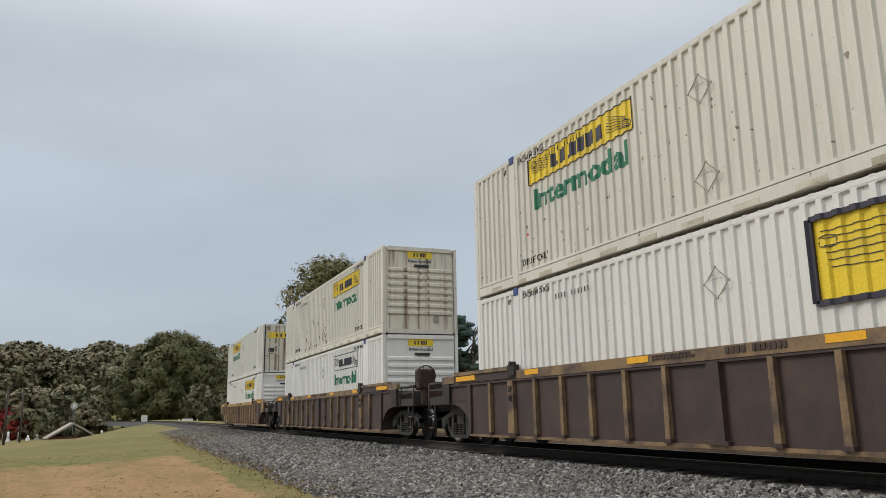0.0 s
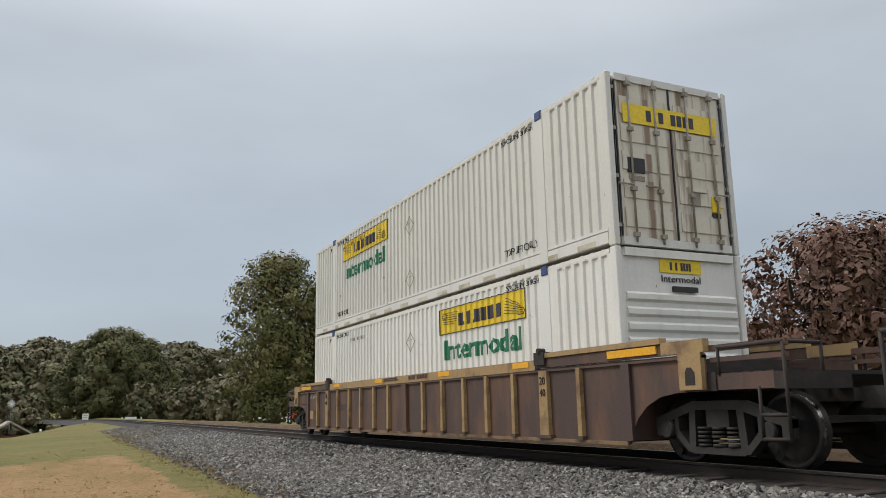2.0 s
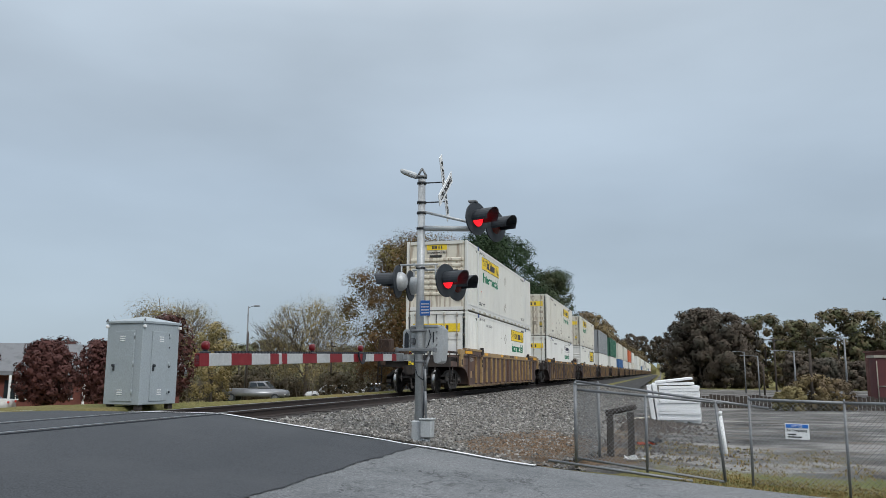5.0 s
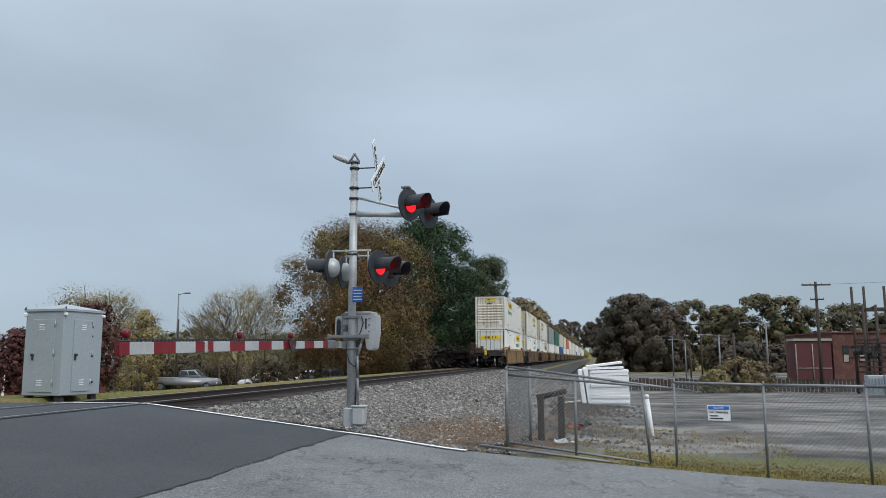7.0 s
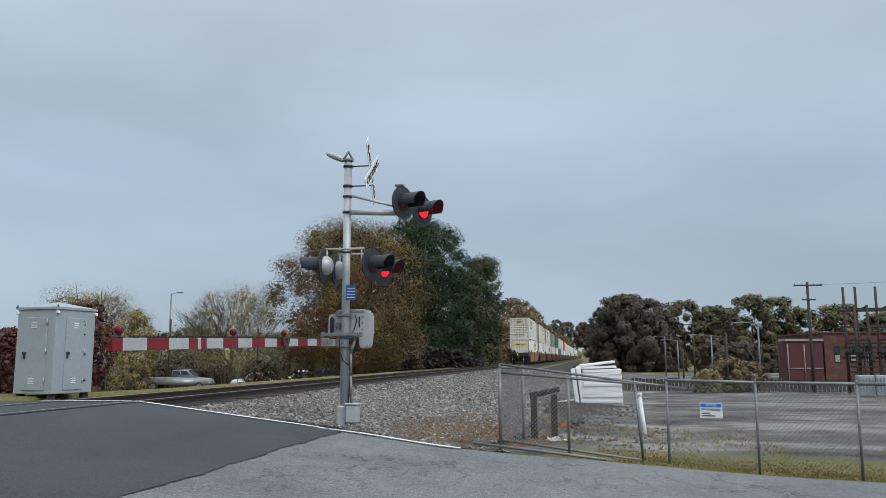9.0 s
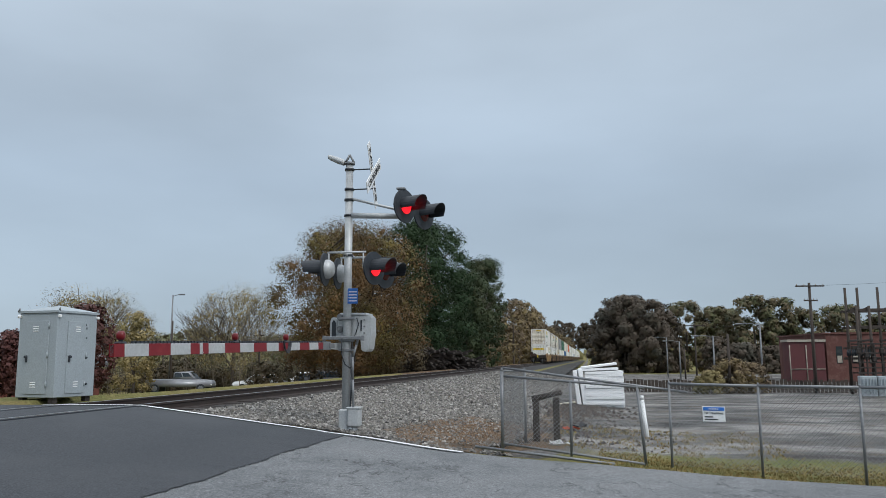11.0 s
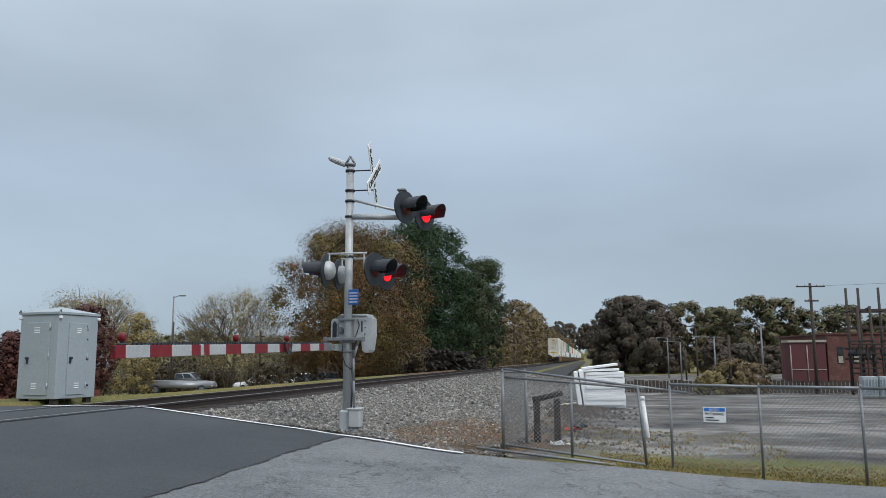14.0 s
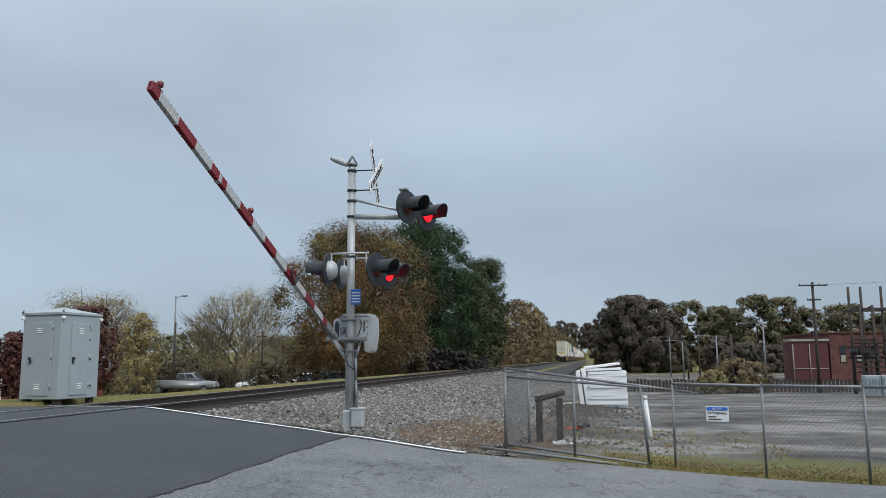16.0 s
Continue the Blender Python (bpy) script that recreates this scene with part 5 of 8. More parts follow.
# ---- trees ----
def leafy(name, stops, rough=0.7):
    """Leaves whose colour differs from leaf to leaf and from bough to bough."""
    def build(nt, b):
        geo = nt.nodes.new("ShaderNodeNewGeometry")
        one = ramp_node(nt, geo.outputs["Random Per Island"], [(i / (len(stops) - 1), c) for i, c in enumerate(stops)])
        broad = ramp_node(nt, noise_node(nt, 0.24, 4, 0.6), [(0.34 + 0.32 * i / (len(stops) - 1), c) for i, c in enumerate(stops)])
        nt.links.new(mix_node(nt, one, broad, 0.88), b.inputs["Base Color"])
        b.inputs["Roughness"].default_value = rough
        b.inputs["Specular IOR Level"].default_value = 0.25
    return material(name, build)


OAKLEAF = leafy("oak_autumn", [(0.25, 0.19, 0.05), (0.15, 0.125, 0.042), (0.085, 0.062, 0.032), (0.16, 0.09, 0.038), (0.11, 0.066, 0.032), (0.21, 0.115, 0.042)])
PINELEAF = leafy("pine_green", [(0.016, 0.036, 0.015), (0.025, 0.05, 0.019), (0.036, 0.06, 0.024)])
GREENLEAF = leafy("late_green", [(0.074, 0.088, 0.035), (0.115, 0.119, 0.047), (0.155, 0.128, 0.061)])
DARKWOOD = leafy("dark_woods", [(0.06, 0.058, 0.044), (0.085, 0.07, 0.052), (0.10, 0.075, 0.056), (0.07, 0.068, 0.046)])
# Leaf tones lightened to put the haze of distance into the colour.
MIXWOOD = leafy("mixed_woods", [(0.125, 0.142, 0.078), (0.16, 0.155, 0.08), (0.16, 0.126, 0.078), (0.115, 0.138, 0.078)])
LIGHTGREEN = leafy("pale_green", [(0.12, 0.135, 0.052), (0.165, 0.16, 0.065), (0.205, 0.165, 0.075)])
MIDGREEN = leafy("deep_green", [(0.03, 0.05, 0.022), (0.05, 0.068, 0.03), (0.068, 0.07, 0.034)])
MAROON = leafy("maroon", [(0.07, 0.032, 0.028), (0.098, 0.04, 0.035), (0.078, 0.034, 0.031)])
RUSSET = leafy("russet", [(0.125, 0.07, 0.052), (0.175, 0.098, 0.072), (0.10, 0.062, 0.048)])
YELLOWLEAF = leafy("pale_yellow", [(0.223, 0.186, 0.075), (0.297, 0.230, 0.105), (0.164, 0.149, 0.067)])
CEDARLEAF = leafy("cedar_blue", [(0.034, 0.061, 0.049), (0.057, 0.095, 0.072), (0.042, 0.072, 0.049)])
DRAB = leafy("drab_woods", [(0.11, 0.085, 0.055), (0.14, 0.10, 0.062), (0.20, 0.15, 0.066), (0.085, 0.072, 0.048)])
OLIVEWOOD = leafy("olive_woods", [(0.078, 0.092, 0.045), (0.11, 0.11, 0.05), (0.125, 0.092, 0.052), (0.07, 0.08, 0.045)])
BRUSH = leafy("brown_brush", [(0.06, 0.045, 0.03), (0.09, 0.068, 0.04), (0.055, 0.052, 0.03), (0.14, 0.10, 0.045)])
REDPINK = leafy("red_pink", [(0.275, 0.033, 0.033), (0.330, 0.055, 0.044)])


def leaf_mesh(name, centres, radii, count, size, mat, rng, squash=0.75, far=False, mids=None):
    """Many small leaf blades over rounded clumps, denser and larger towards the heart of each clump."""
    C, R = np.array(centres), np.array(radii)
    M = np.array(mids) if mids is not None else np.repeat(C.mean(0)[None], len(C), 0)
    w = R ** 2
    pick = rng.choice(len(C), count, p=w / w.sum())
    d = rng.normal(size=(count, 3))
    d /= np.linalg.norm(d, axis=1)[:, None]
    heart = rng.random(count) < 0.2
    rad = R[pick] * np.where(heart, rng.uniform(0.0, 0.72, count), rng.uniform(0.3, 1.0, count) ** 0.4 * rng.uniform(0.92, 1.04, count))
    P = C[pick] + d * rad[:, None] * np.array([1, 1, squash])
    out = P - M[pick]
    out /= np.linalg.norm(out, axis=1)[:, None] + 1e-9
    face = d * 0.75 + out * 0.45 + np.array([0, 0, 0.2])
    face /= np.linalg.norm(face, axis=1)[:, None] + 1e-9
    nrm = face + rng.normal(scale=0.22, size=(count, 3))
    nrm /= np.linalg.norm(nrm, axis=1)[:, None]
    t = np.cross(nrm, rng.normal(size=(count, 3)))
    t /= np.linalg.norm(t, axis=1)[:, None] + 1e-9
    b = np.cross(nrm, t)
    s = (size * rng.uniform(0.55, 1.3, count) * np.where(heart, 1.8, 1.0))[:, None]
    fold = nrm * s * 0.25
    if far:
        V = np.stack([P - t * s, P - b * s * 0.75 + fold, P + t * s * 0.8 + b * s * 0.55], 1).reshape(-1, 3)
    else:
        V = np.stack([P - t * s, P - b * s * 0.55 + fold, P + t * s, P + b * s * 0.55 + fold], 1).reshape(-1, 3)
    k = 3 if far else 4
    me = bpy.data.meshes.new(name)
    me.from_pydata(V.tolist(), [], np.arange(len(V)).reshape(count, k).tolist())
    soft = face * 0.8 + nrm * 0.2
    soft /= np.linalg.norm(soft, axis=1)[:, None]
    me.normals_split_custom_set_from_vertices(np.repeat(soft, k, axis=0).tolist())
    me.materials.append(mat)
    return me


def limbs(bm, rng, p, d, length, r, depth, tips, spread=0.75):
    """Trunk and limbs, forking as they rise."""
    q = p + d * length * 0.55
    bend = Vector((rng.uniform(-1, 1), rng.uniform(-1, 1), rng.uniform(0, 0.6))) * 0.12
    e = q + (d + bend).normalized() * length * 0.45
    rod(bm, p, q, r, r * 0.82, 6, False)
    rod(bm, q, e, r * 0.82, r * 0.62, 6, False)
    if depth == 0:
        tips.append(e)
        return
    for k in range(rng.choice((2, 3, 3)) if depth > 1 else 2):
        a = rng.uniform(0, math.tau)
        nd = (d + Vector((math.cos(a), math.sin(a), rng.uniform(0.0, 0.5))) * spread * rng.uniform(0.6, 1.2)).normalized()
        limbs(bm, rng, e if k else q, nd, length * rng.uniform(0.6, 0.8), r * 0.55, depth - 1, tips, spread)


def tree(label, x, y, height, width, mat, seed, leaves=5000, size=0.28, low=0.25, shape="round", gap=0.0, name="tree", category="tree", zb=None):
    """A tapered trunk with limbs and a lumpy crown of leaf blades."""
    rng, nr = random.Random(seed), np.random.default_rng(seed)
    root = thing(name, label, category, pose(x, y, (land(x, y) if zb is None else zb) - 0.05))
    bm, tips = bmesh.new(), []
    tr = max(0.09, height * 0.018)
    rod(bm, (0, 0, 0), (0, 0, 0.3), tr * 1.7, tr * 1.05, 8, False)
    limbs(bm, rng, Vector((0, 0, 0.25)), Vector((0, 0, 1)), height * max(0.18, low + 0.08), tr, 4 if gap else 3, tips, 0.85)
    top = max(t.z for t in tips)
    wide = max(max(abs(t.x), abs(t.y)) for t in tips)
    for v in bm.verts:
        k = smooth(0.3, height * 0.35, v.co.z)
        v.co.x *= 1 + (width * 0.42 / wide - 1) * k
        v.co.y *= 1 + (width * 0.42 / wide - 1) * k
        v.co.z *= height * 0.9 / top
    part("trunk", bm, BARK, root)
    cs, rs = [], []
    n = 150 if shape == "round" else 84
    for k in range(n):
        f = (k + 0.5) / n
        z = height * (low + (1 - low) * f)
        if shape == "cone":
            ring = width / 2 * (1.02 - f) ** 0.8
        elif shape == "tier":
            ring = width / 2 * (1.0 - 0.75 * f) * (0.55 + 0.45 * (int(f * 9) % 2))
        else:
            ring = width / 2 * math.sqrt(max(0.02, 1 - (abs(f - 0.42) / (0.62 if f > 0.42 else 0.55)) ** 2.2))
        a = k * 2.399 + rng.uniform(-0.5, 0.5)
        rr = ring * (1 - 0.4 * rng.random() ** 2)
        cr = width * (rng.uniform(0.06, 0.105) if shape == "round" else rng.uniform(0.056, 0.108))
        rr = max(0, rr - cr * 0.6)
        cs.append((math.cos(a) * rr, math.sin(a) * rr, min(z, height - cr * 0.7)))
        rs.append(cr)
        if shape == "round" and k % 3 == 0:
            cs.append((math.cos(a + 2) * rr * 0.4, math.sin(a + 2) * rr * 0.4, min(z, height - cr)))
            rs.append(cr * 2.2)
    if gap:
        tipv = [(t.x * width * 0.42 / wide, t.y * width * 0.42 / wide, t.z * height * 0.9 / top) for t in tips]
        cs = tipv + [c for c in cs if rng.random() > gap]
        rs = [width * 0.075] * len(tipv) + rs[:len(cs) - len(tipv)]
    me = leaf_mesh("crown", cs, rs, int(leaves * 1.7), size * 0.8, mat, nr, 0.3 if shape == "tier" else 0.8)
    ob = new("crown", me)
    ob.parent = root
    return root


TWIG = worn("twig_grey", (0.15, 0.125, 0.095), (0.09, 0.075, 0.06), 2, rough=0.9)


def bare_twigs(root, height, width, seed, mat, count=330):
    """Fine bare branchwork for trees that have dropped most of their leaves."""
    rng = random.Random(seed)
    bm = bmesh.new()
    for k in range(count):
        a = rng.uniform(0, math.tau)
        f = rng.uniform(0.1, 0.86) ** 0.7
        r0 = width * 0.5 * f
        z0 = height * (0.30 + 0.52 * rng.random() * math.sqrt(max(0.05, 1 - f * f)) + 0.12 * rng.random())
        p = Vector((math.cos(a) * r0, math.sin(a) * r0, z0))
        d = Vector((math.cos(a) * (0.25 + f), math.sin(a) * (0.25 + f), rng.uniform(0.4, 1.3))).normalized()
        for j in range(4):
            dd = (d + Vector((rng.uniform(-1, 1), rng.uniform(-1, 1), rng.uniform(-0.3, 0.8))) * 0.5).normalized()
            q = p + dd * height * rng.uniform(0.07, 0.15)
            rod(bm, p, q, 0.022, 0.011, 3, False)
            e = (dd + Vector((rng.uniform(-1, 1), rng.uniform(-1, 1), rng.uniform(-0.2, 0.8))) * 0.5).normalized()
            rod(bm, q, q + e * height * 0.06, 0.011, 0.006, 3, False)
    tagged(part("twig", bm, mat, root), kind="stuff")


def saplings(label, count, xs, ys, heights, seed):
    """A thicket of thin bare stems."""
    rng = random.Random(seed)
    bm = bmesh.new()
    for k in range(count):
        x, y, h = rng.uniform(*xs), rng.uniform(*ys), rng.uniform(*heights)
        p = Vector((x, y, land(x, y) - 0.1))
        lean = Vector((rng.uniform(-0.2, 0.2), rng.uniform(-0.2, 0.2), 1)).normalized()
        q = p + lean * h * 0.5
        e = q + (lean + Vector((rng.uniform(-0.15, 0.15), rng.uniform(-0.15, 0.15), 0))).normalized() * h * 0.5
        rod(bm, p, q, 0.035, 0.024, 4, False)
        rod(bm, q, e, 0.024, 0.008, 4, False)
        for j in range(7):
            b = q.lerp(e, rng.random()) if j > 2 else p.lerp(q, rng.uniform(0.5, 1))
            a = rng.uniform(0, math.tau)
            rod(bm, b, b + Vector((math.cos(a), math.sin(a), rng.uniform(0.5, 1.6))).normalized() * h * rng.uniform(0.14, 0.3), 0.013, 0.005, 3, False)
    tagged(part("saplings", bm, TWIG), label, "saplings", kind="stuff")


def woods(label, spots, mat, seed, size, per, name="far_woods"):
    """Far woods, crown by crown, joined."""
    nr = np.random.default_rng(seed)
    rng = random.Random(seed)
    cs, rs, ms = [], [], []
    trunk = bmesh.new()
    for x, y, h, w in spots:
        z = land(x, y)
        rod(trunk, (x, y, z - 0.2), (x, y, z + h * 0.6), h * 0.02, h * 0.01, 5, False)
        for k in range(44):
            f = (k + 0.5) / 44
            ring = w / 2 * math.sqrt(max(0.05, 1 - (abs(f - 0.36) / 0.66) ** 2.4))
            a = k * 2.399 + rng.random()
            cr = w * rng.uniform(0.09, 0.16)
            rr = max(0, ring * (1 - 0.4 * rng.random()) - cr * 0.5)
            cs.append((x + math.cos(a) * rr, y + math.sin(a) * rr, z + min(h * (0.02 + 0.98 * f), h - cr * 0.7)))
            rs.append(cr)
            ms.append((x, y, z + h * 0.4))
    me = leaf_mesh(name, cs, rs, int(per * 2.2) * len(spots), size * 0.8, mat, nr, far=True, mids=ms)
    ob = tagged(new(name, me), label, "woods", kind="stuff")
    tagged(part("woods_trunks", trunk, BARK, ob), kind="stuff")
    return ob


def make_trees():
    # beyond the crossing, along the track
    tree("broad oak in brown and yellow autumn leaf", 19.2, -63.2, 12.9, 14.6, OAKLEAF, 11, 64000, 0.092, 0.10)
    tree("tall dark green pine behind the oak", 17.4, -83, 16.6, 13.0, PINELEAF, 12, 26000, 0.15, 0.10)
    tree("dark green leafy tree beside the track", 14.9, -98, 12.3, 10.2, MIDGREEN, 13, 15000, 0.18, 0.0)
    tree("tall thin green tree with a tufted top", 15.6, -118, 16.5, 8, MIDGREEN, 14, 9000, 0.19, 0.30, gap=0.3)
    t = tree("nearly bare pale yellow tree", 47.0, -69, 10.2, 11.4, YELLOWLEAF, 15, 9500, 0.075, 0.3, gap=0.5)
    bare_twigs(t, 10.2, 11.4, 3, TWIG)
    t = tree("half-bare spreading tree with yellow tips", 37.9, -80.8, 10.8, 11.6, YELLOWLEAF, 16, 9500, 0.075, 0.25, gap=0.45)
    bare_twigs(t, 10.8, 11.6, 4, TWIG)
    tree("small dark red tree by the cabinet", 34, -49.5, 7.0, 4.2, MAROON, 17, 3000, 0.16, 0.2)
    tree("yellow-green young tree by the cabinet", 38.0, -62, 7.4, 4.0, YELLOWLEAF, 18, 3000, 0.12, 0.1, gap=0.3)
    tree("dark red ornamental tree by the shops", 53.5, -61.5, 6.5, 6, MAROON, 22, 3000, 0.2, 0.2)
    for k, (x, y, h, w) in enumerate(((40.6, -32.2, 6.2, 5.4), (36.6, -34.2, 5.6, 4.4), (33.9, -37.9, 4.2, 3.6))):
        tree("round dark red ornamental street tree", x, y, h, w, MAROON, 30 + k, 7500, 0.12, 0.22, name="street_tree")
    t = tree("large russet half-bare tree behind the road", 44.3, -20.4, 13.2, 18.6, RUSSET, 41, 30000, 0.125, 0.10)
    bare_twigs(t, 13.4, 18, 5, TWIG, 420)
    tree("brown autumn tree across the track", 46, 12.0, 13.4, 12, RUSSET, 42, 8000, 0.23, 0.1)
    tree("russet autumn tree across the track", 37.5, 28, 11.4, 13.5, RUSSET, 43, 10000, 0.22, 0.08)
    tree("russet autumn tree across the track", 46, 30, 12.0, 14, RUSSET, 44, 8000, 0.24, 0.08)
    tree("russet autumn tree across the track", 55, 52, 9.5, 12, RUSSET, 45, 9000, 0.24, 0.08)
    tree("green-brown broad tree beyond the track", 23.4, 96, 20.5, 15.0, LIGHTGREEN, 56, 13000, 0.26, 0.05)
    tree("green-brown broad tree beyond the track", 30.5, 99, 17.5, 12.5, LIGHTGREEN, 47, 11000, 0.26, 0.05)
    tree("flat-tiered blue-green cedar tree", 35.5, 84, 13.2, 13.0, CEDARLEAF, 48, 7000, 0.24, 0.12, "tier")
    tree("russet autumn tree across the track", 42, 20, 11.8, 13, RUSSET, 49, 9000, 0.22, 0.06)
    # far woods
    rng = random.Random(5)
    big = [(11 + dx, 252 + dy, h, w) for dx, dy, h, w in ((3.5, 0, 26.5, 26), (-4, 1, 23.5, 19), (10.5, 2, 24, 19), (3, -6, 22, 22), (17, 8, 18, 14), (-10, 6, 18, 15), (0, -3, 25.5, 18), (7, -2, 25.5, 18))]
    woods("big rounded autumn tree clump at the bend", big, GREENLEAF, 61, 0.56, 2600)
    hill = []
    for k in range(160):
        a = rng.uniform(-15, 8) if k < 120 else rng.uniform(8, 62)
        d = rng.uniform(330, 520)
        x, y = d * math.sin(radians(a)), d * math.cos(radians(a))
        hill.append((x, y, rng.uniform(17, 25), rng.uniform(17, 26)))
    woods("wooded hill in dull autumn colours lightened for haze", hill, MIXWOOD, 62, 1.5, 480)
    mid = [(rng.uniform(-48, -6), rng.uniform(185, 260), rng.uniform(6, 12), rng.uniform(9, 14)) for _ in range(34)]
    woods("mixed thicket in front of the hill", mid, MIXWOOD, 63, 0.75, 650)
    gapwood = [(70, 98, 11.5, 9), (75, 93, 11.5, 9), (80, 90, 12.5, 10), (85, 84, 15, 11)]
    woods("half-bare russet trees behind the sidings", gapwood, RUSSET, 75, 0.2, 2200)
    near = [(rng.uniform(34, 75), rng.uniform(150, 260), rng.uniform(8, 12), rng.uniform(9, 13)) for _ in range(16)]
    woods("mixed thicket behind the sidings", near + [(rng.uniform(20, 40), rng.uniform(225, 262), rng.uniform(8, 12), rng.uniform(9, 12)) for _ in range(9)], MIXWOOD, 64, 0.8, 460)
    dark = [(-8.0, -178, 17, 14), (-12.5, -176, 16, 13), (-16.5, -180, 13.5, 11), (-3.9, -190, 15, 9), (-10, -190, 18, 14), (-5.0, -181, 12, 8)]
    woods("dark leafless-looking tree clump by the line", dark, DARKWOOD, 65, 0.42, 3000)
    line = [(-22, -186, 16, 13), (-29, -190, 15, 13), (-36, -183, 17, 13), (-42, -185, 16.5, 12), (-48, -188, 14, 11), (-56, -190, 15, 13), (-64, -188, 13, 12), (-72, -182, 13, 12), (-33, -200, 15, 13), (-82, -180, 13, 12)]
    woods("row of brown-green autumn trees past the yard", line, OLIVEWOOD, 66, 0.46, 2300)
    under = [(-26 - 5 * k, -172 + rng.uniform(-4, 4), rng.uniform(5, 8), rng.uniform(7, 10)) for k in range(13)]
    woods("dark undergrowth under the trees", under, DARKWOOD, 67, 0.42, 1500)
    beyond = [(17.5, -205, 17, 10), (21, -195, 15, 10), (18.5, -228, 16, 10), (26, -215, 15, 12), (19.5, -252, 16, 11), (21, -300, 15, 14), (20, -340, 15, 13), (-15, -310, 14, 14), (19, -390, 17, 13), (20, -460, 18, 14), (20, -540, 19, 15), (21, -630, 20, 15), (21, -730, 22, 17), (-8, -360, 14, 13), (-9, -450, 16, 15), (-9, -560, 18, 15), (-9, -680, 20, 16), (-10, -800, 22, 18), (22, -840, 24, 18), (6, -980, 26, 22), (-14, -990, 26, 24), (26, -970, 26, 22), (22, -160, 14, 9), (18, -140, 12, 8), (16.4, -178, 15, 9), (16.6, -216, 17, 9.5), (16.8, -242, 17, 10), (17.5, -276, 18, 11)]
    woods("thin grey-brown and yellow trees along the line", beyond, DRAB, 68, 0.46, 1400)
    end = [(-70 + 11 * k + rng.uniform(-4, 4), -905 + rng.uniform(-20, 20), rng.uniform(26, 33), rng.uniform(20, 26)) for k in range(15)]
    woods("dark woods where the line runs out of sight", end, DARKWOOD, 76, 1.3, 900)
    wall = [(-150 + 8.5 * k + rng.uniform(-3, 3), -300 + rng.uniform(-25, 25), rng.uniform(11, 15), rng.uniform(12, 16)) for k in range(32) if not 15 < k < 21]
    woods("distant brown woods closing the view", wall, DRAB, 73, 0.8, 800)
    tree("small round dark red tree by the shop corner", 35.0, -43.6, 4.8, 3.0, MAROON, 23, 3200, 0.13, 0.22)
    scrub = [(rng.uniform(17, 62), rng.uniform(-96, -70), rng.uniform(1.8, 4.2), rng.uniform(4, 7)) for _ in range(34)]
    woods("low brown brush behind the lot", scrub, BRUSH, 69, 0.2, 520)
    saplings("thin bare grey saplings behind the lot", 300, (17, 60), (-98, -72), (2.5, 6.5), 90)
    back = [(rng.uniform(25, 110), rng.uniform(-190, -115), rng.uniform(7, 11), rng.uniform(9, 14)) for _ in range(34)]
    woods("distant autumn treetops behind the town", back, MIXWOOD, 70, 0.42, 600)
    side = [(rng.uniform(60, 120), rng.uniform(-70, 60), rng.uniform(5, 9), rng.uniform(8, 13)) for _ in range(26)]
    woods("distant autumn treetops behind the shops", side, MIXWOOD, 71, 0.42, 600)
    tree("small red-pink autumn tree by the far yard", -20.6, 190, 6.5, 8, REDPINK, 81, 1500, 0.5, 0.1)
    shrub = [(-10.6, -73.5, 2.1, 2.4), (-9.8, -73.8, 1.6, 1.8)]
    tangle = [(-12.6, -75.5, 3.2, 4.0), (-14.6, -76, 2.8, 3.4)]
    woods("brown bare tangle of brush by the far fence", tangle, DRAB, 74, 0.14, 1500, "shrubbery")
    woods("tangled yellow-brown shrubs by the far fence", shrub, YELLOWLEAF, 72, 0.10, 1600, "shrubbery")


make_trees()


# ---- crossing signals ----
FLASHERS = []   # (lamp, whether it belongs to the half that lights second)


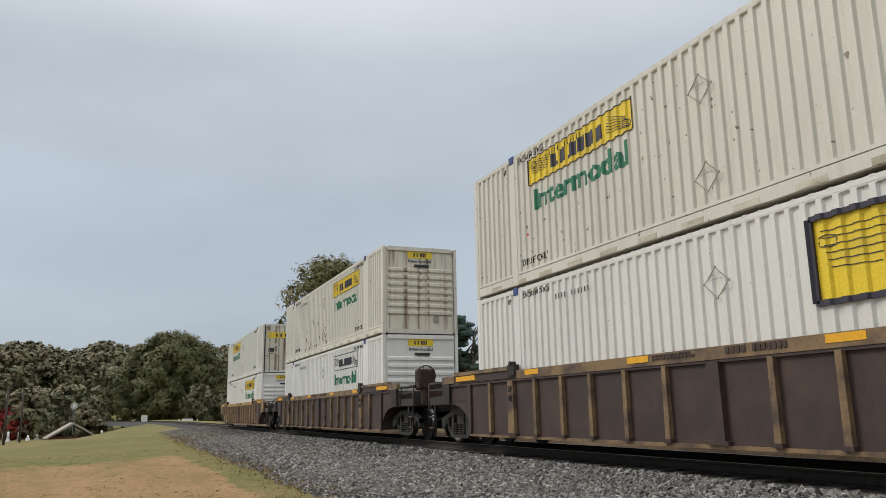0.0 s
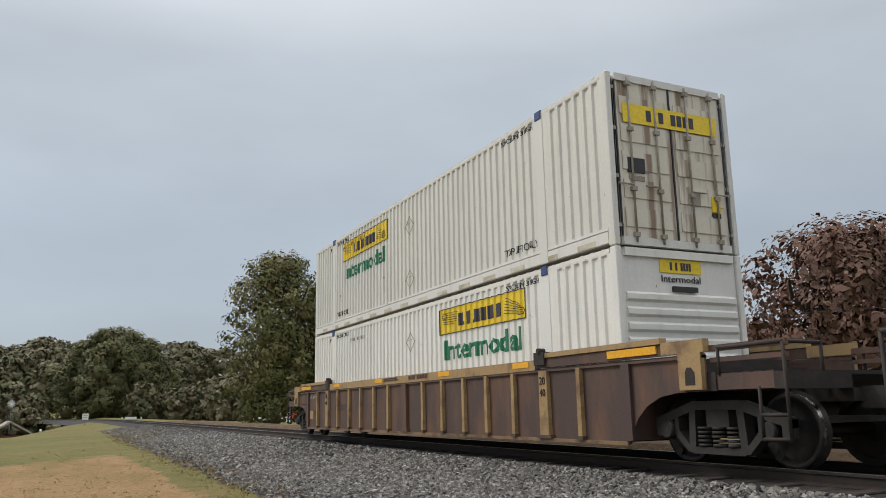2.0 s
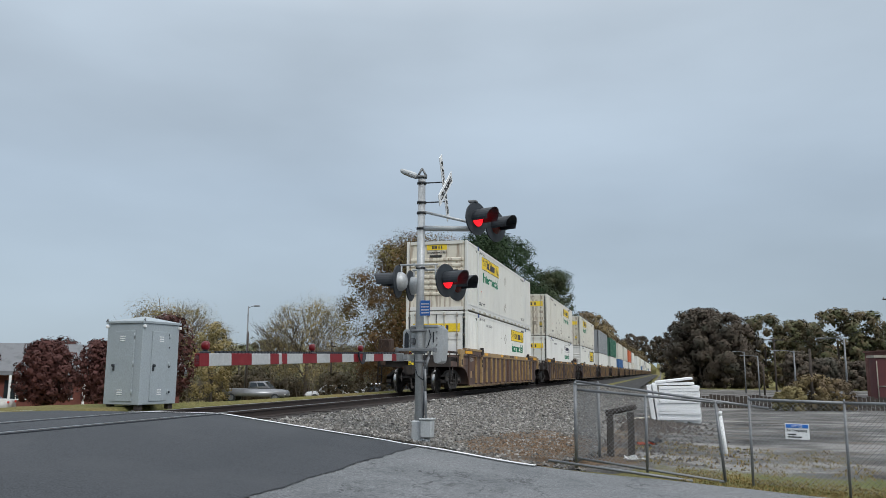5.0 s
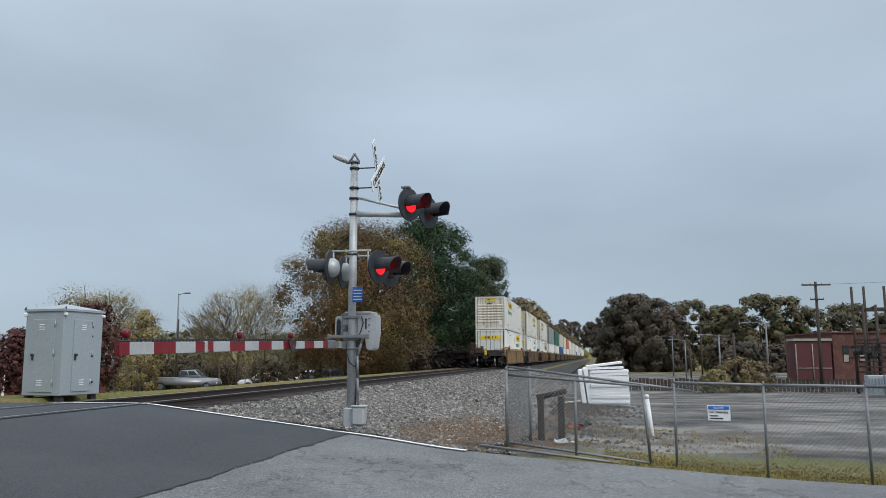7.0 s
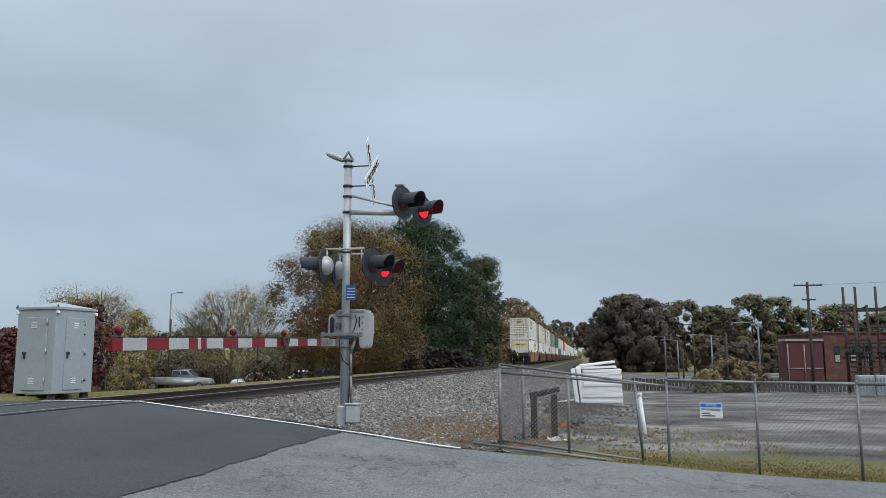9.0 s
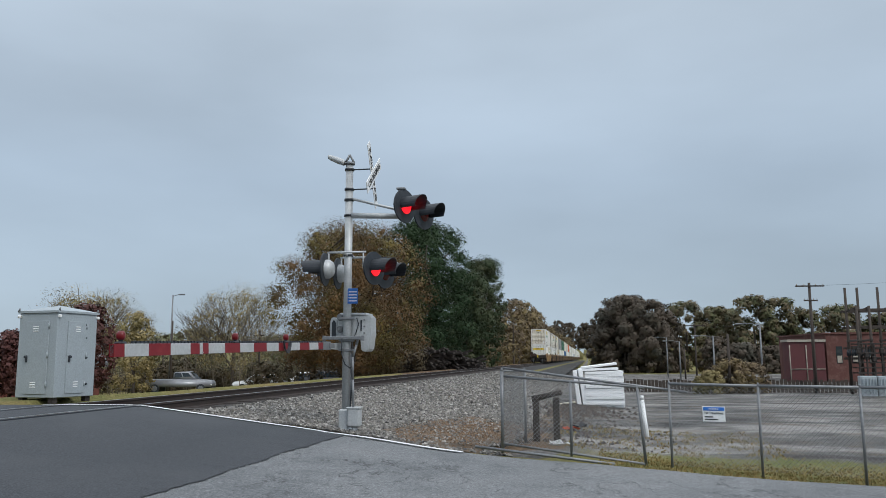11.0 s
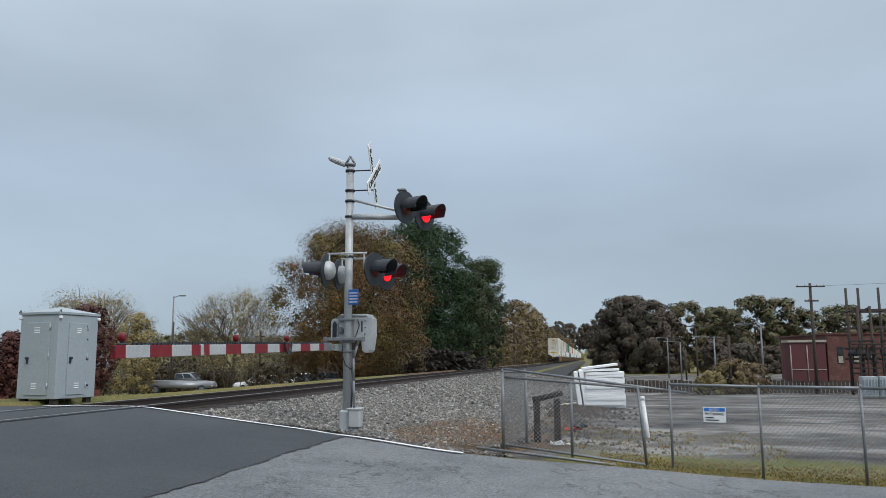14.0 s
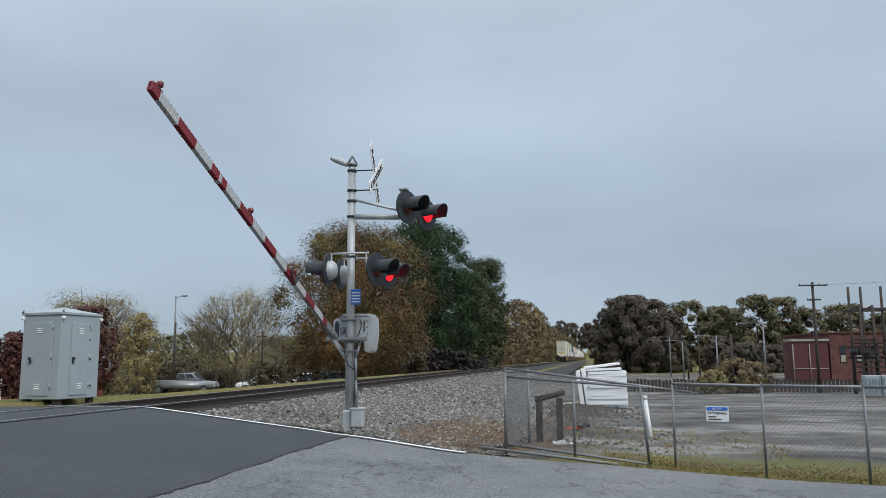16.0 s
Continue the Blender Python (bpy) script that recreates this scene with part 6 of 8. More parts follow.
def disc_light(root, p, face, lit, name="flasher"):
    """A round black target with a lens and a long hood. face: the way it looks, in degrees from +y towards -x."""
    m = Matrix.Translation(p) @ pose(0, 0, 0, 0, 0, face)
    bm = bmesh.new()
    n = 28
    ring = [[bm.verts.new((r * math.cos(k * math.tau / n), y, r * math.sin(k * math.tau / n))) for k in range(n)]
            for r, y in ((0.12, 0.0), (0.30, -0.01), (0.30, -0.035), (0.16, -0.05), (0.13, -0.16), (0.05, -0.19))]
    for a, b in zip(ring[:-1], ring[1:]):
        for k in range(n):
            bm.faces.new((a[k], a[(k + 1) % n], b[(k + 1) % n], b[k]))
    bm.faces.new(ring[-1])
    tgt = part("target", bm, SIGNALBLACK, root, "round black signal target", m)
    bm = bmesh.new()
    ring = [[bm.verts.new((r * math.cos(k * math.tau / 20), y, r * math.sin(k * math.tau / 20))) for k in range(20)] for r, y in ((0.175, -0.045), (0.17, -0.11), (0.13, -0.17), (0.06, -0.20))]
    for a, b in zip(ring[:-1], ring[1:]):
        for k in range(20):
            f = bm.faces.new((a[k], a[(k + 1) % 20], b[(k + 1) % 20], b[k]))
            f.smooth = True
    bm.faces.new(ring[-1])
    part("housing", bm, MASTPAINT, tgt, "silver lamp housing")
    bm = bmesh.new()
    arc = [math.pi * (-0.12 + 1.24 * k / 14) for k in range(15)]
    outer, inner = [], []
    for y, cut in ((0.0, 0.0), (0.30, 0.0), (0.42, 0.35)):
        outer.append([bm.verts.new((0.165 * math.cos(a), y * (1 - 0.55 * cut * (1 - math.sin(max(0, min(math.pi, a))))), 0.165 * math.sin(a))) for a in arc])
        inner.append([bm.verts.new((0.155 * math.cos(a), y * (1 - 0.55 * cut * (1 - math.sin(max(0, min(math.pi, a))))), 0.155 * math.sin(a))) for a in arc])
    for rows in (outer, inner):
        for a, b in zip(rows[:-1], rows[1:]):
            for k in range(14):
                bm.faces.new((a[k], a[k + 1], b[k + 1], b[k]))
    for k in range(14):
        bm.faces.new((outer[-1][k], outer[-1][k + 1], inner[-1][k + 1], inner[-1][k]))
    part("hood", bm, SIGNALBLACK, tgt)
    bm = bmesh.new()
    ring = [[bm.verts.new((r * math.cos(k * math.tau / 20), y, r * math.sin(k * math.tau / 20))) for k in range(20)] for r, y in ((0.15, 0.004), (0.12, 0.03), (0.06, 0.045))]
    for a, b in zip(ring[:-1], ring[1:]):
        for k in range(20):
            f = bm.faces.new((a[k], a[(k + 1) % 20], b[(k + 1) % 20], b[k]))
            f.smooth = True
    bm.faces.new(ring[-1])
    part("lens", bm, LENSDARK, tgt, "dark red lens")
    # Glows all the time; added to slide over the dark lens as the flash.
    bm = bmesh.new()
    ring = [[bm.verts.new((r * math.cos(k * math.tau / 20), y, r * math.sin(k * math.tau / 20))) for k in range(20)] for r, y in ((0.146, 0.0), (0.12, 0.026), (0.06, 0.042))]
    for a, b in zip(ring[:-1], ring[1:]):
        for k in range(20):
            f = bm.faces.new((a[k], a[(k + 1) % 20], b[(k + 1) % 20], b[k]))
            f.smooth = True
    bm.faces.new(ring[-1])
    lamp = part("lamp", bm, LENSLIT, tgt, "always-glowing red disc, slid over the lens to flash")
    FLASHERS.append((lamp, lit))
    return tgt


def crossbuck(root, x, y, z, facing, angle=0.0):
    """Two white crossed blades with black lettering. facing: -1 or +1 along x."""
    for s, word in ((1, "RAILROAD"), (-1, "CROSSING")):
        m = Matrix.Translation((x, y, z)) @ pose(0, 0, 0, 0, 0, angle) @ pose(0, 0, 0, 56 if s > 0 else -34, 0, 0) @ Matrix.Translation((0.012 * s, 0, 0))
        bm = bmesh.new()
        rbox(bm, -0.006, -0.64, -0.112, 0.006, 0.64, 0.112, 0.003)
        bl = part("blade", bm, SIGNWHITE, root, "white crossbuck blade", m)
        rot = Matrix(((0, 0, facing, 0), (facing, 0, 0, 0), (0, 1, 0, 0), (0, 0, 0, 1)))
        lettering("sign_word", word, INK, bl, 1.06, 0.11, Matrix.Translation((facing * 0.012, -facing * 0.53, -0.055)) @ rot)
        for k in (-1, 1):
            bm = bmesh.new()
            rod(bm, (0.008, k * 0.3, 0), (-0.03, k * 0.3, 0), 0.02, 0.02, 6)
            part("bolt", bm, GALV, bl)


def gate_arm(root, m, length=7.02):
    """Striped gate arm along +y with three red lamps, hinged at its origin."""
    bm = bmesh.new()
    rbox(bm, -0.024, 0.62, -0.058, 0.024, length, 0.058, 0.005)
    rbox(bm, -0.034, 0.55, -0.072, 0.034, 0.98, 0.072, 0.01)
    arm = part("gate_arm", bm, GALV, root, "long red and white striped gate arm", m)
    y1, k = length, 0
    while y1 > 1.0:
        y0 = max(0.96, y1 - (0.17 if k == 0 else 0.434))
        h = 0.056 + 0.008 * (y0 / length)
        bm = bmesh.new()
        rbox(bm, -0.030, y0, -h, 0.030, y1, h, 0.003)
        part("stripe", bm, GATEWHITE if k % 2 else GATERED, arm)
        y1, k = y0, k + 1
    # sleeve where the two lengths of the arm are bolted together
    bm = bmesh.new()
    y = length - 1.72
    rbox(bm, -0.034, y - 0.035, -0.066, 0.034, y + 0.035, 0.066, 0.003)
    for q in (-0.045, 0.045):
        rod(bm, (-0.045, y + 0.5 * q, q), (0.045, y + 0.5 * q, q), 0.008, 0.008, 6)
    part("splice_plate", bm, GATEWHITE, arm)
    for y in (length - 0.15, 4.33, 2.58):
        bm = bmesh.new()
        rbox(bm, -0.03, y - 0.065, 0.06, 0.03, y + 0.075, 0.085, 0.01)
        rod(bm, (0.0, y, 0.08), (0.0, y, 0.12), 0.022, 0.022, 8)
        path_rod(bm, [(0.02, y - 0.05, 0.09), (0.03, y - 0.09, 0.07), (0.035, y - 0.12, 0.03)], 0.010, 6)
        base = part("lamp_bracket", bm, SIGNALBLACK, arm)
        bm = bmesh.new()
        prof = ((-0.040, 0.018), (-0.032, 0.033), (-0.012, 0.038), (0.012, 0.038), (0.032, 0.033), (0.040, 0.018))
        rings = [[bm.verts.new((px, y + 0.95 * r * math.cos(q * math.tau / 14), 0.142 + 1.25 * r * math.sin(q * math.tau / 14))) for q in range(14)] for px, r in prof]
        for a, b in zip(rings[:-1], rings[1:]):
            for q in range(14):
                f = bm.faces.new((a[q], a[(q + 1) % 14], b[(q + 1) % 14], b[q]))
                f.smooth = True
        bm.faces.new(rings[0][::-1])
        bm.faces.new(rings[-1])
        part("lamp", bm, GATELAMP, base, "small red gate lamp")
    # cable clipped along the top, its slack looped below the inner lamp
    bm = bmesh.new()
    path_rod(bm, [(0.0, 0.7 + k * 0.16, 0.072 + 0.008 * (k % 2)) for k in range(int((length - 0.9) / 0.16))], 0.008, 4)
    part("lamp_cable", bm, SIGNALBLACK, arm)
    bm = bmesh.new()
    for k in range(int((length - 1.2) / 0.075)):
        box(bm, -0.012, 0.95 + k * 0.075, 0.055, 0.012, 0.985 + k * 0.075, 0.088)
    tagged(part("cable_clips", bm, SIGNALBLACK, arm), kind="stuff")
    for q in range(3):
        bm = bmesh.new()
        for k in range(7):
            a, b = math.pi * (1.0 + k / 6.5), math.pi * (1.0 + (k + 1) / 6.5)
            r = 0.105 + 0.014 * q
            rod(bm, (-0.045 - 0.012 * q, 2.68 + r * math.cos(a), 0.06 + r * 1.15 * math.sin(a)), (-0.045 - 0.012 * q, 2.68 + r * math.cos(b), 0.06 + r * 1.15 * math.sin(b)), 0.009, 0.009, 5)
        part("cable_loop", bm, SIGNALBLACK, arm)
    return arm


GATELAMP = glow("gate_lamp_red", (0.13, 0.003, 0.006), 0.05)
GATES = []


def crossing_signal(x, y, z, label):
    """A signal mast with flashers, crossbuck and gate."""
    root = thing("crossing_signal", label, "crossing signal", pose(x, y, z, 0, -0.25, 0))
    bm = bmesh.new()
    rod(bm, (0, 0, 0.25), (0, 0, 4.90), 0.076, 0.070, 18)
    part("mast", bm, MASTPAINT, root, "silver-painted steel mast")
    bm = bmesh.new()
    rbox(bm, -0.075, -0.10, 0.0, 0.105, 0.10, 0.37, 0.02)
    rbox(bm, -0.10, -0.13, -0.02, 0.13, 0.13, 0.03, 0.01)
    part("mast_base", bm, MASTPAINT, root)
    bm = bmesh.new()
    rbox(bm, -0.31, 0.0, 0.07, -0.085, 0.20, 0.40, 0.025)
    rbox(bm, -0.325, -0.01, 0.385, -0.07, 0.215, 0.42, 0.01)
    rod(bm, (-0.2, 0.1, -0.05), (-0.2, 0.1, 0.08), 0.055, 0.05, 10)
    part("junction_box", bm, MASTPAINT, root)
    bm = bmesh.new()
    path_rod(bm, [(-0.17, 0.10, 0.41), (-0.155, 0.11, 0.9), (-0.145, 0.10, 1.3), (-0.20, 0.06, 1.52), (-0.22, 0.02, 1.66)], 0.024, 8)
    path_rod(bm, [(-0.10, 0.07, 0.41), (-0.115, 0.08, 1.0), (-0.105, 0.08, 1.35)], 0.014, 6)
    part("conduit", bm, GALV, root)
    for pts, r in (([(0.06, 0.12, 1.63), (0.05, 0.15, 1.38), (-0.01, 0.15, 1.18), (-0.11, 0.12, 1.10), (-0.19, 0.09, 1.22), (-0.15, 0.06, 1.5)], 0.011),
                   ([(-0.115, 0.08, 0.42), (-0.135, 0.10, 0.95), (-0.125, 0.09, 1.45), (-0.12, 0.06, 1.6)], 0.012),
                   ([(-0.16, -0.07, 2.02), (-0.20, -0.06, 1.9), (-0.15, -0.06, 1.74), (-0.12, -0.02, 1.66)], 0.010)):
        bm = bmesh.new()
        path_rod(bm, pts, r, 6)
        part("black_cable", bm, SIGNALBLACK, root)
    # gate mechanism case behind the mast
    bm = bmesh.new()
    rbox(bm, -0.32, -0.52, 1.64, 0.21, -0.09, 2.08, 0.03)
    rbox(bm, -0.34, -0.54, 2.06, 0.17, -0.07, 2.11, 0.012)
    case = part("mechanism_case", bm, MASTPAINT, root, "silver gate mechanism case")
    bm = bmesh.new()
    for x0, x1, z0, z1 in ((0.085, 0.20, 1.68, 2.04), (-0.30, -0.085, 1.68, 2.03)):
        rbox(bm, x0, -0.092, z0, x1, -0.076, z1, 0.006)
    part("case_door", bm, MASTPAINT, case)
    bm = bmesh.new()
    prism(bm, [(-0.43, 2.04), (-0.37, 2.07), (-0.25, 2.05), (-0.235, 1.62), (-0.25, 1.42), (-0.33, 1.39), (-0.40, 1.43), (-0.435, 1.72)], 1, -0.44, -0.07)
    bmesh.ops.bevel(bm, geom=bm.edges[:], offset=0.018, segments=2, affect="EDGES")
    part("counterweight_cover", bm, MASTPAINT, root)
    bm = bmesh.new()
    for z2 in (1.98, 1.86, 1.74):
        rod(bm, (-0.31, -0.08, z2), (-0.31, -0.045, z2), 0.016, 0.016, 6)
    part("case_bolt", bm, GALV, root)
    bm = bmesh.new()
    rbox(bm, -0.26, -0.085, 1.78, -0.235, -0.06, 1.98, 0.006)
    part("case_latch", bm, SIGNALBLACK, root)
    # crank housing at the side of the case
    bm = bmesh.new()
    o = [(0.225 + 0.07 * (1 + math.cos(a)), 1.96 + 0.075 * math.sin(a)) for a in [math.pi * k / 8 for k in range(9)]]
    prism(bm, o + [(0.225, 1.66), (0.365, 1.66)], 1, -0.40, -0.13)
    part("crank_housing", bm, MASTPAINT, root)
    # black plate on the face, standing in for the housing's shaded inside
    bm = bmesh.new()
    prism(bm, [(0.255, 1.68), (0.335, 1.68), (0.335, 1.93), (0.295, 1.99), (0.255, 1.93)], 1, -0.13, -0.122)
    part("crank_slot", bm, SIGNALBLACK, root)
    for z2 in (2.03, 1.81):
        bm = bmesh.new()
        rod(bm, (0.155, -0.08, z2), (0.155, -0.025, z2), 0.066, 0.058, 14)
        rod(bm, (0.155, -0.025, z2), (0.155, -0.005, z2), 0.030, 0.026, 10)
        part("case_knob", bm, GALV, root)
    # cross shaft with crank arms, in front of the mast
    bm = bmesh.new()
    rbox(bm, -0.33, 0.085, 1.615, 0.43, 0.125, 1.675, 0.008)
    rbox(bm, 0.39, 0.02, 1.60, 0.43, 0.13, 1.69, 0.01)
    rbox(bm, -0.34, 0.02, 1.60, -0.30, 0.13, 1.69, 0.01)
    part("cross_shaft", bm, GALV, root)
    for z2 in (2.0, 1.60, 1.43):
        bm = bmesh.new()
        rod(bm, (0, 0, z2 - 0.028), (0, 0, z2 + 0.028), 0.092, 0.092, 14)
        rbox(bm, -0.16, 0.05, z2 - 0.02, 0.13, 0.095, z2 + 0.02, 0.006)
        part("mast_clamp", bm, GALV, root)
    arm = gate_arm(root, pose(0.122, 0.08, 1.51, -1.3, 2.2, 0))
    bm = bmesh.new()
    prism(bm, [(-0.72, -0.10), (-0.70, 0.06), (0.60, 0.045), (0.62, -0.045)], 0, 0.05, 0.075)
    rbox(bm, 0.02, -0.78, -0.13, 0.11, -0.55, 0.09, 0.02)
    part("counterweight", bm, MASTPAINT, arm)
    bm = bmesh.new()
    rbox(bm, -0.05, 0.40, -0.045, 0.075, 0.66, 0.045, 0.01)
    part("arm_bracket", bm, GALV, arm)
    GATES.append(arm)
    # lower cross arm with four flashers
    bm = bmesh.new()
    rod(bm, (0, -0.42, 3.18), (0, 0.42, 3.18), 0.028, 0.028, 8)
    for dy in (-0.38, 0.38):
        rod(bm, (-0.45, dy, 3.18), (0.28, dy, 3.18), 0.02, 0.02, 6)
        rod(bm, (-0.40, dy, 3.18), (-0.40, dy, 2.9), 0.016, 0.016, 6)
        rod(bm, (0.25, dy, 3.18), (0.25, dy, 2.9), 0.016, 0.016, 6)
    part("cross_arm", bm, MASTPAINT, root)
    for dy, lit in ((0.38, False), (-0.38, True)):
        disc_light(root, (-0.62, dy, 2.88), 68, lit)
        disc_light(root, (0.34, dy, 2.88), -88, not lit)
    # upper bracket that reaches over the street
    bm = bmesh.new()
    rod(bm, (0.05, 0, 3.93), (-1.0, 0.1, 3.86), 0.055, 0.05, 12)
    part("bracket_arm", bm, MASTPAINT, root)
    bm = bmesh.new()
    rod(bm, (0.05, 0, 4.27), (-1.02, 0.1, 3.97), 0.025, 0.025, 8)
    part("bracket_brace", bm, MASTPAINT, root)
    bm = bmesh.new()
    rod(bm, (-1.0, 0.5, 4.0), (-1.12, -0.4, 4.0), 0.025, 0.025, 8)
    rbox(bm, -1.12, 0.02, 3.9, -0.98, 0.18, 4.12, 0.02)
    part("light_yoke", bm, GALV, root)
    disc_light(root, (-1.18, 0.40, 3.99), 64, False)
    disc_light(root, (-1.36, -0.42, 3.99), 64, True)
    bm = bmesh.new()
    rbox(bm, -1.18, 0.33, 4.28, -1.02, 0.47, 4.325, 0.012)
    rod(bm, (-1.12, 0.40, 4.2), (-1.12, 0.40, 4.29), 0.03, 0.03, 8)
    part("yoke_cap", bm, GALV, root)
    # crossbuck on two short rods
    for z2 in (4.42, 4.80, 3.92, 4.22, 3.17):
        bm = bmesh.new()
        rod(bm, (0, 0, z2 - 0.02), (0, 0, z2 + 0.02), 0.09, 0.09, 12)
        if z2 > 4.4:
            rod(bm, (0, 0, z2), (-0.46, 0, z2), 0.014, 0.014, 6)
        part("bracket_band", bm, SIGNALBLACK, root)
    crossbuck(root, -0.46, 0.0, 4.68, -1, 2.5)
    # bell on the mast top
    bm = bmesh.new()
    rod(bm, (0, 0, 4.90), (0, 0, 4.94), 0.10, 0.10, 12)
    path_rod(bm, [(-0.09, 0, 4.93), (0, 0, 5.09), (0.09, 0, 4.93)], 0.022, 6)
    part("mast_cap", bm, GALV, root)
    bm = bmesh.new()
    prof = [(0.0, 0.07), (0.02, 0.10), (0.14, 0.105), (0.27, 0.085), (0.31, 0.06)]
    rings = [[bm.verts.new((0.10 + a * 1.05, 0.62 * r * math.cos(k * math.tau / 14), 4.94 + a * 0.42 + 0.62 * r * math.sin(k * math.tau / 14))) for k in range(14)] for a, r in prof]
    for a, b in zip(rings[:-1], rings[1:]):
        for k in range(14):
            bm.faces.new((a[k], a[(k + 1) % 14], b[(k + 1) % 14], b[k]))
    bm.faces.new(rings[0])
    bm.faces.new(rings[-1])
    part("bell", bm, MASTPAINT, root)
    # blue notice plate, its writing too small to read
    bm = bmesh.new()
    rbox(bm, -0.22, 0.085, 2.27, -0.03, 0.095, 2.55, 0.003)
    sign = part("notice_plate", bm, SIGNBLUE, root, "small blue notice plate")
    bm = bmesh.new()
    for k in range(4):
        box(bm, -0.205, 0.096, 2.31 + k * 0.055, -0.05, 0.099, 2.33 + k * 0.055)
    part("plate_writing", bm, SIGNWHITE, sign)
    return root


crossing_signal(4.285, -14.0, -0.46, "silver crossing signal mast with flashers and striped gate")


# ---- signal cabinet ----
def cabinet():
    root = thing("signal_cabinet", "pale grey steel railway signal cabinet on feet", "cabinet", pose(11.53, -15.8, -0.13, 0, 0, -8))
    w, d, h = 1.09, 1.20, 2.0
    bm = bmesh.new()
    rbox(bm, 0, -d, 0.12, w, 0, h, 0.012)
    body = part("body", bm, CABPAINT, root)
    bm = bmesh.new()
    vs = [(-0.03, 0.03, h), (w + 0.03, 0.03, h), (w + 0.03, -d - 0.03, h), (-0.03, -d - 0.03, h)]
    lo = [bm.verts.new(v) for v in vs]
    mid = [bm.verts.new((v[0], v[1], h + 0.05)) for v in vs]
    top = bm.verts.new((w / 2, -d / 2, h + 0.20))
    for k in range(4):
        bm.faces.new((lo[k], lo[(k + 1) % 4], mid[(k + 1) % 4], mid[k]))
        bm.faces.new((mid[k], mid[(k + 1) % 4], top))
    bm.faces.new(lo)
    part("roof", bm, CABPAINT, root)
    for x in (0.06, w - 0.18):
        for y in (-d + 0.04, -0.18):
            boxpart("foot", (x, y, 0.0, x + 0.12, y + 0.14, 0.12), TIEWOOD, root)
    # door on the end face (towards +y) and on the long face (towards -x)
    for face in ("end", "side"):
        bm = bmesh.new()
        if face == "end":
            rbox(bm, 0.22, 0.0, 0.2, w - 0.24, 0.022, h - 0.18, 0.006)
        else:
            rbox(bm, -0.022, -d + 0.34, 0.2, 0.0, -0.30, h - 0.18, 0.006)
        dr = part("door", bm, CABPAINT, root, "flat steel access door")
        for z0 in (0.34, h - 0.42):
            bm = bmesh.new()
            for k in range(3):
                if face == "end":
                    rbox(bm, 0.50, 0.022, z0 + k * 0.05, 0.66, 0.032, z0 + k * 0.05 + 0.024, 0.004)
                else:
                    rbox(bm, -0.032, -0.66, z0 + k * 0.05, -0.022, -0.52, z0 + k * 0.05 + 0.024, 0.004)
            part("vent", bm, SIGNWHITE, dr)
        bm = bmesh.new()
        p = (w - 0.29, 0.03, 1.02) if face == "end" else (-0.03, -0.36, 1.02)
        rod(bm, p, (p[0] + (0 if face == "end" else -0.05), p[1] + (0.05 if face == "end" else 0), p[2]), 0.035, 0.03, 10)
        rbox(bm, p[0] - 0.02, p[1] - 0.02, p[2] - 0.12, p[0] + 0.02, p[1] + 0.02, p[2], 0.005)
        part("handle", bm, SIGNALBLACK, dr, "black door handle")
        for z0 in (0.35, 1.0, h - 0.35):
            bm = bmesh.new()
            q = (0.22, 0.024, z0) if face == "end" else (-0.024, -d + 0.34, z0)
            rod(bm, q, (q[0], q[1], q[2] + 0.12), 0.018, 0.018, 8)
            part("hinge", bm, CABPAINT, dr)
    for k, q in enumerate(((-0.03, -0.02), (w - 0.02, 0.03), (-0.03, -d + 0.02))):
        bm = bmesh.new()
        rbox(bm, q[0] - 0.035, q[1] - 0.035, h - 0.11, q[0] + 0.035, q[1] + 0.035, h - 0.04, 0.015)
        part("lamp", bm, SIGNWHITE, root, "small white lamp housing")
        bm = bmesh.new()
        path_rod(bm, [(q[0], q[1], h + 0.04), (q[0], q[1], h + 0.11), (q[0] + 0.05, q[1], h + 0.04)], 0.012)
        part("lifting_eye", bm, GALV, root)
    for y, z0 in ((-0.86, 1.45), (-0.9, 1.0), (-0.94, 0.4), (-0.84, 1.75)):
        bm = bmesh.new()
        rod(bm, (0, y, z0), (-0.03, y, z0), 0.025, 0.02, 8)
        part("bolt", bm, SIGNALBLACK, root)


cabinet()


# ---- chain-link fence, gate leaf and yard things ----
FENCEWIRE = worn("fence_wire", (0.24, 0.25, 0.26), (0.16, 0.15, 0.14), 5, rough=0.5, metal=0.5)


def link_panel(name, a, b, h, root, lean=0.0, rails=True, step=0.065):
    """Woven wire between two posts, with a top rail."""
    a, b = Vector(a), Vector(b)
    d = b - a
    n = Vector((-d.y, d.x, 0)).normalized()
    L = Vector((d.x, d.y, 0)).length

    def at(s, z):
        return a + d * (s / L) + Vector((0, 0, z)) + n * lean * z
    bm = bmesh.new()
    s = -h
    while s < L:
        for sgn in (1, -1):
            s0, s1, z0, z1 = s, s + h, 0.03, h
            if s0 < 0:
                z0, s0 = 0.03 + (0 - s0) * (h - 0.03) / h, 0
            if s1 > L:
                z1, s1 = z1 - (s1 - L) * (h - 0.03) / h, L
            if s1 - s0 > 0.02:
                p, q = (at(s0, z0), at(s1, z1)) if sgn > 0 else (at(L - s0, z0), at(L - s1, z1))
                rod(bm, p, q, 0.0024, 0.0024, 3, False)
        s += step
    tagged(part("woven_wire", bm, FENCEWIRE, root), "rusty grey woven chain-link wire", kind="stuff")
    if rails:
        bm = bmesh.new()
        rod(bm, at(0, h), at(L, h), 0.021, 0.021, 8)
        part("top_rail", bm, GALV, root)
    return at, L


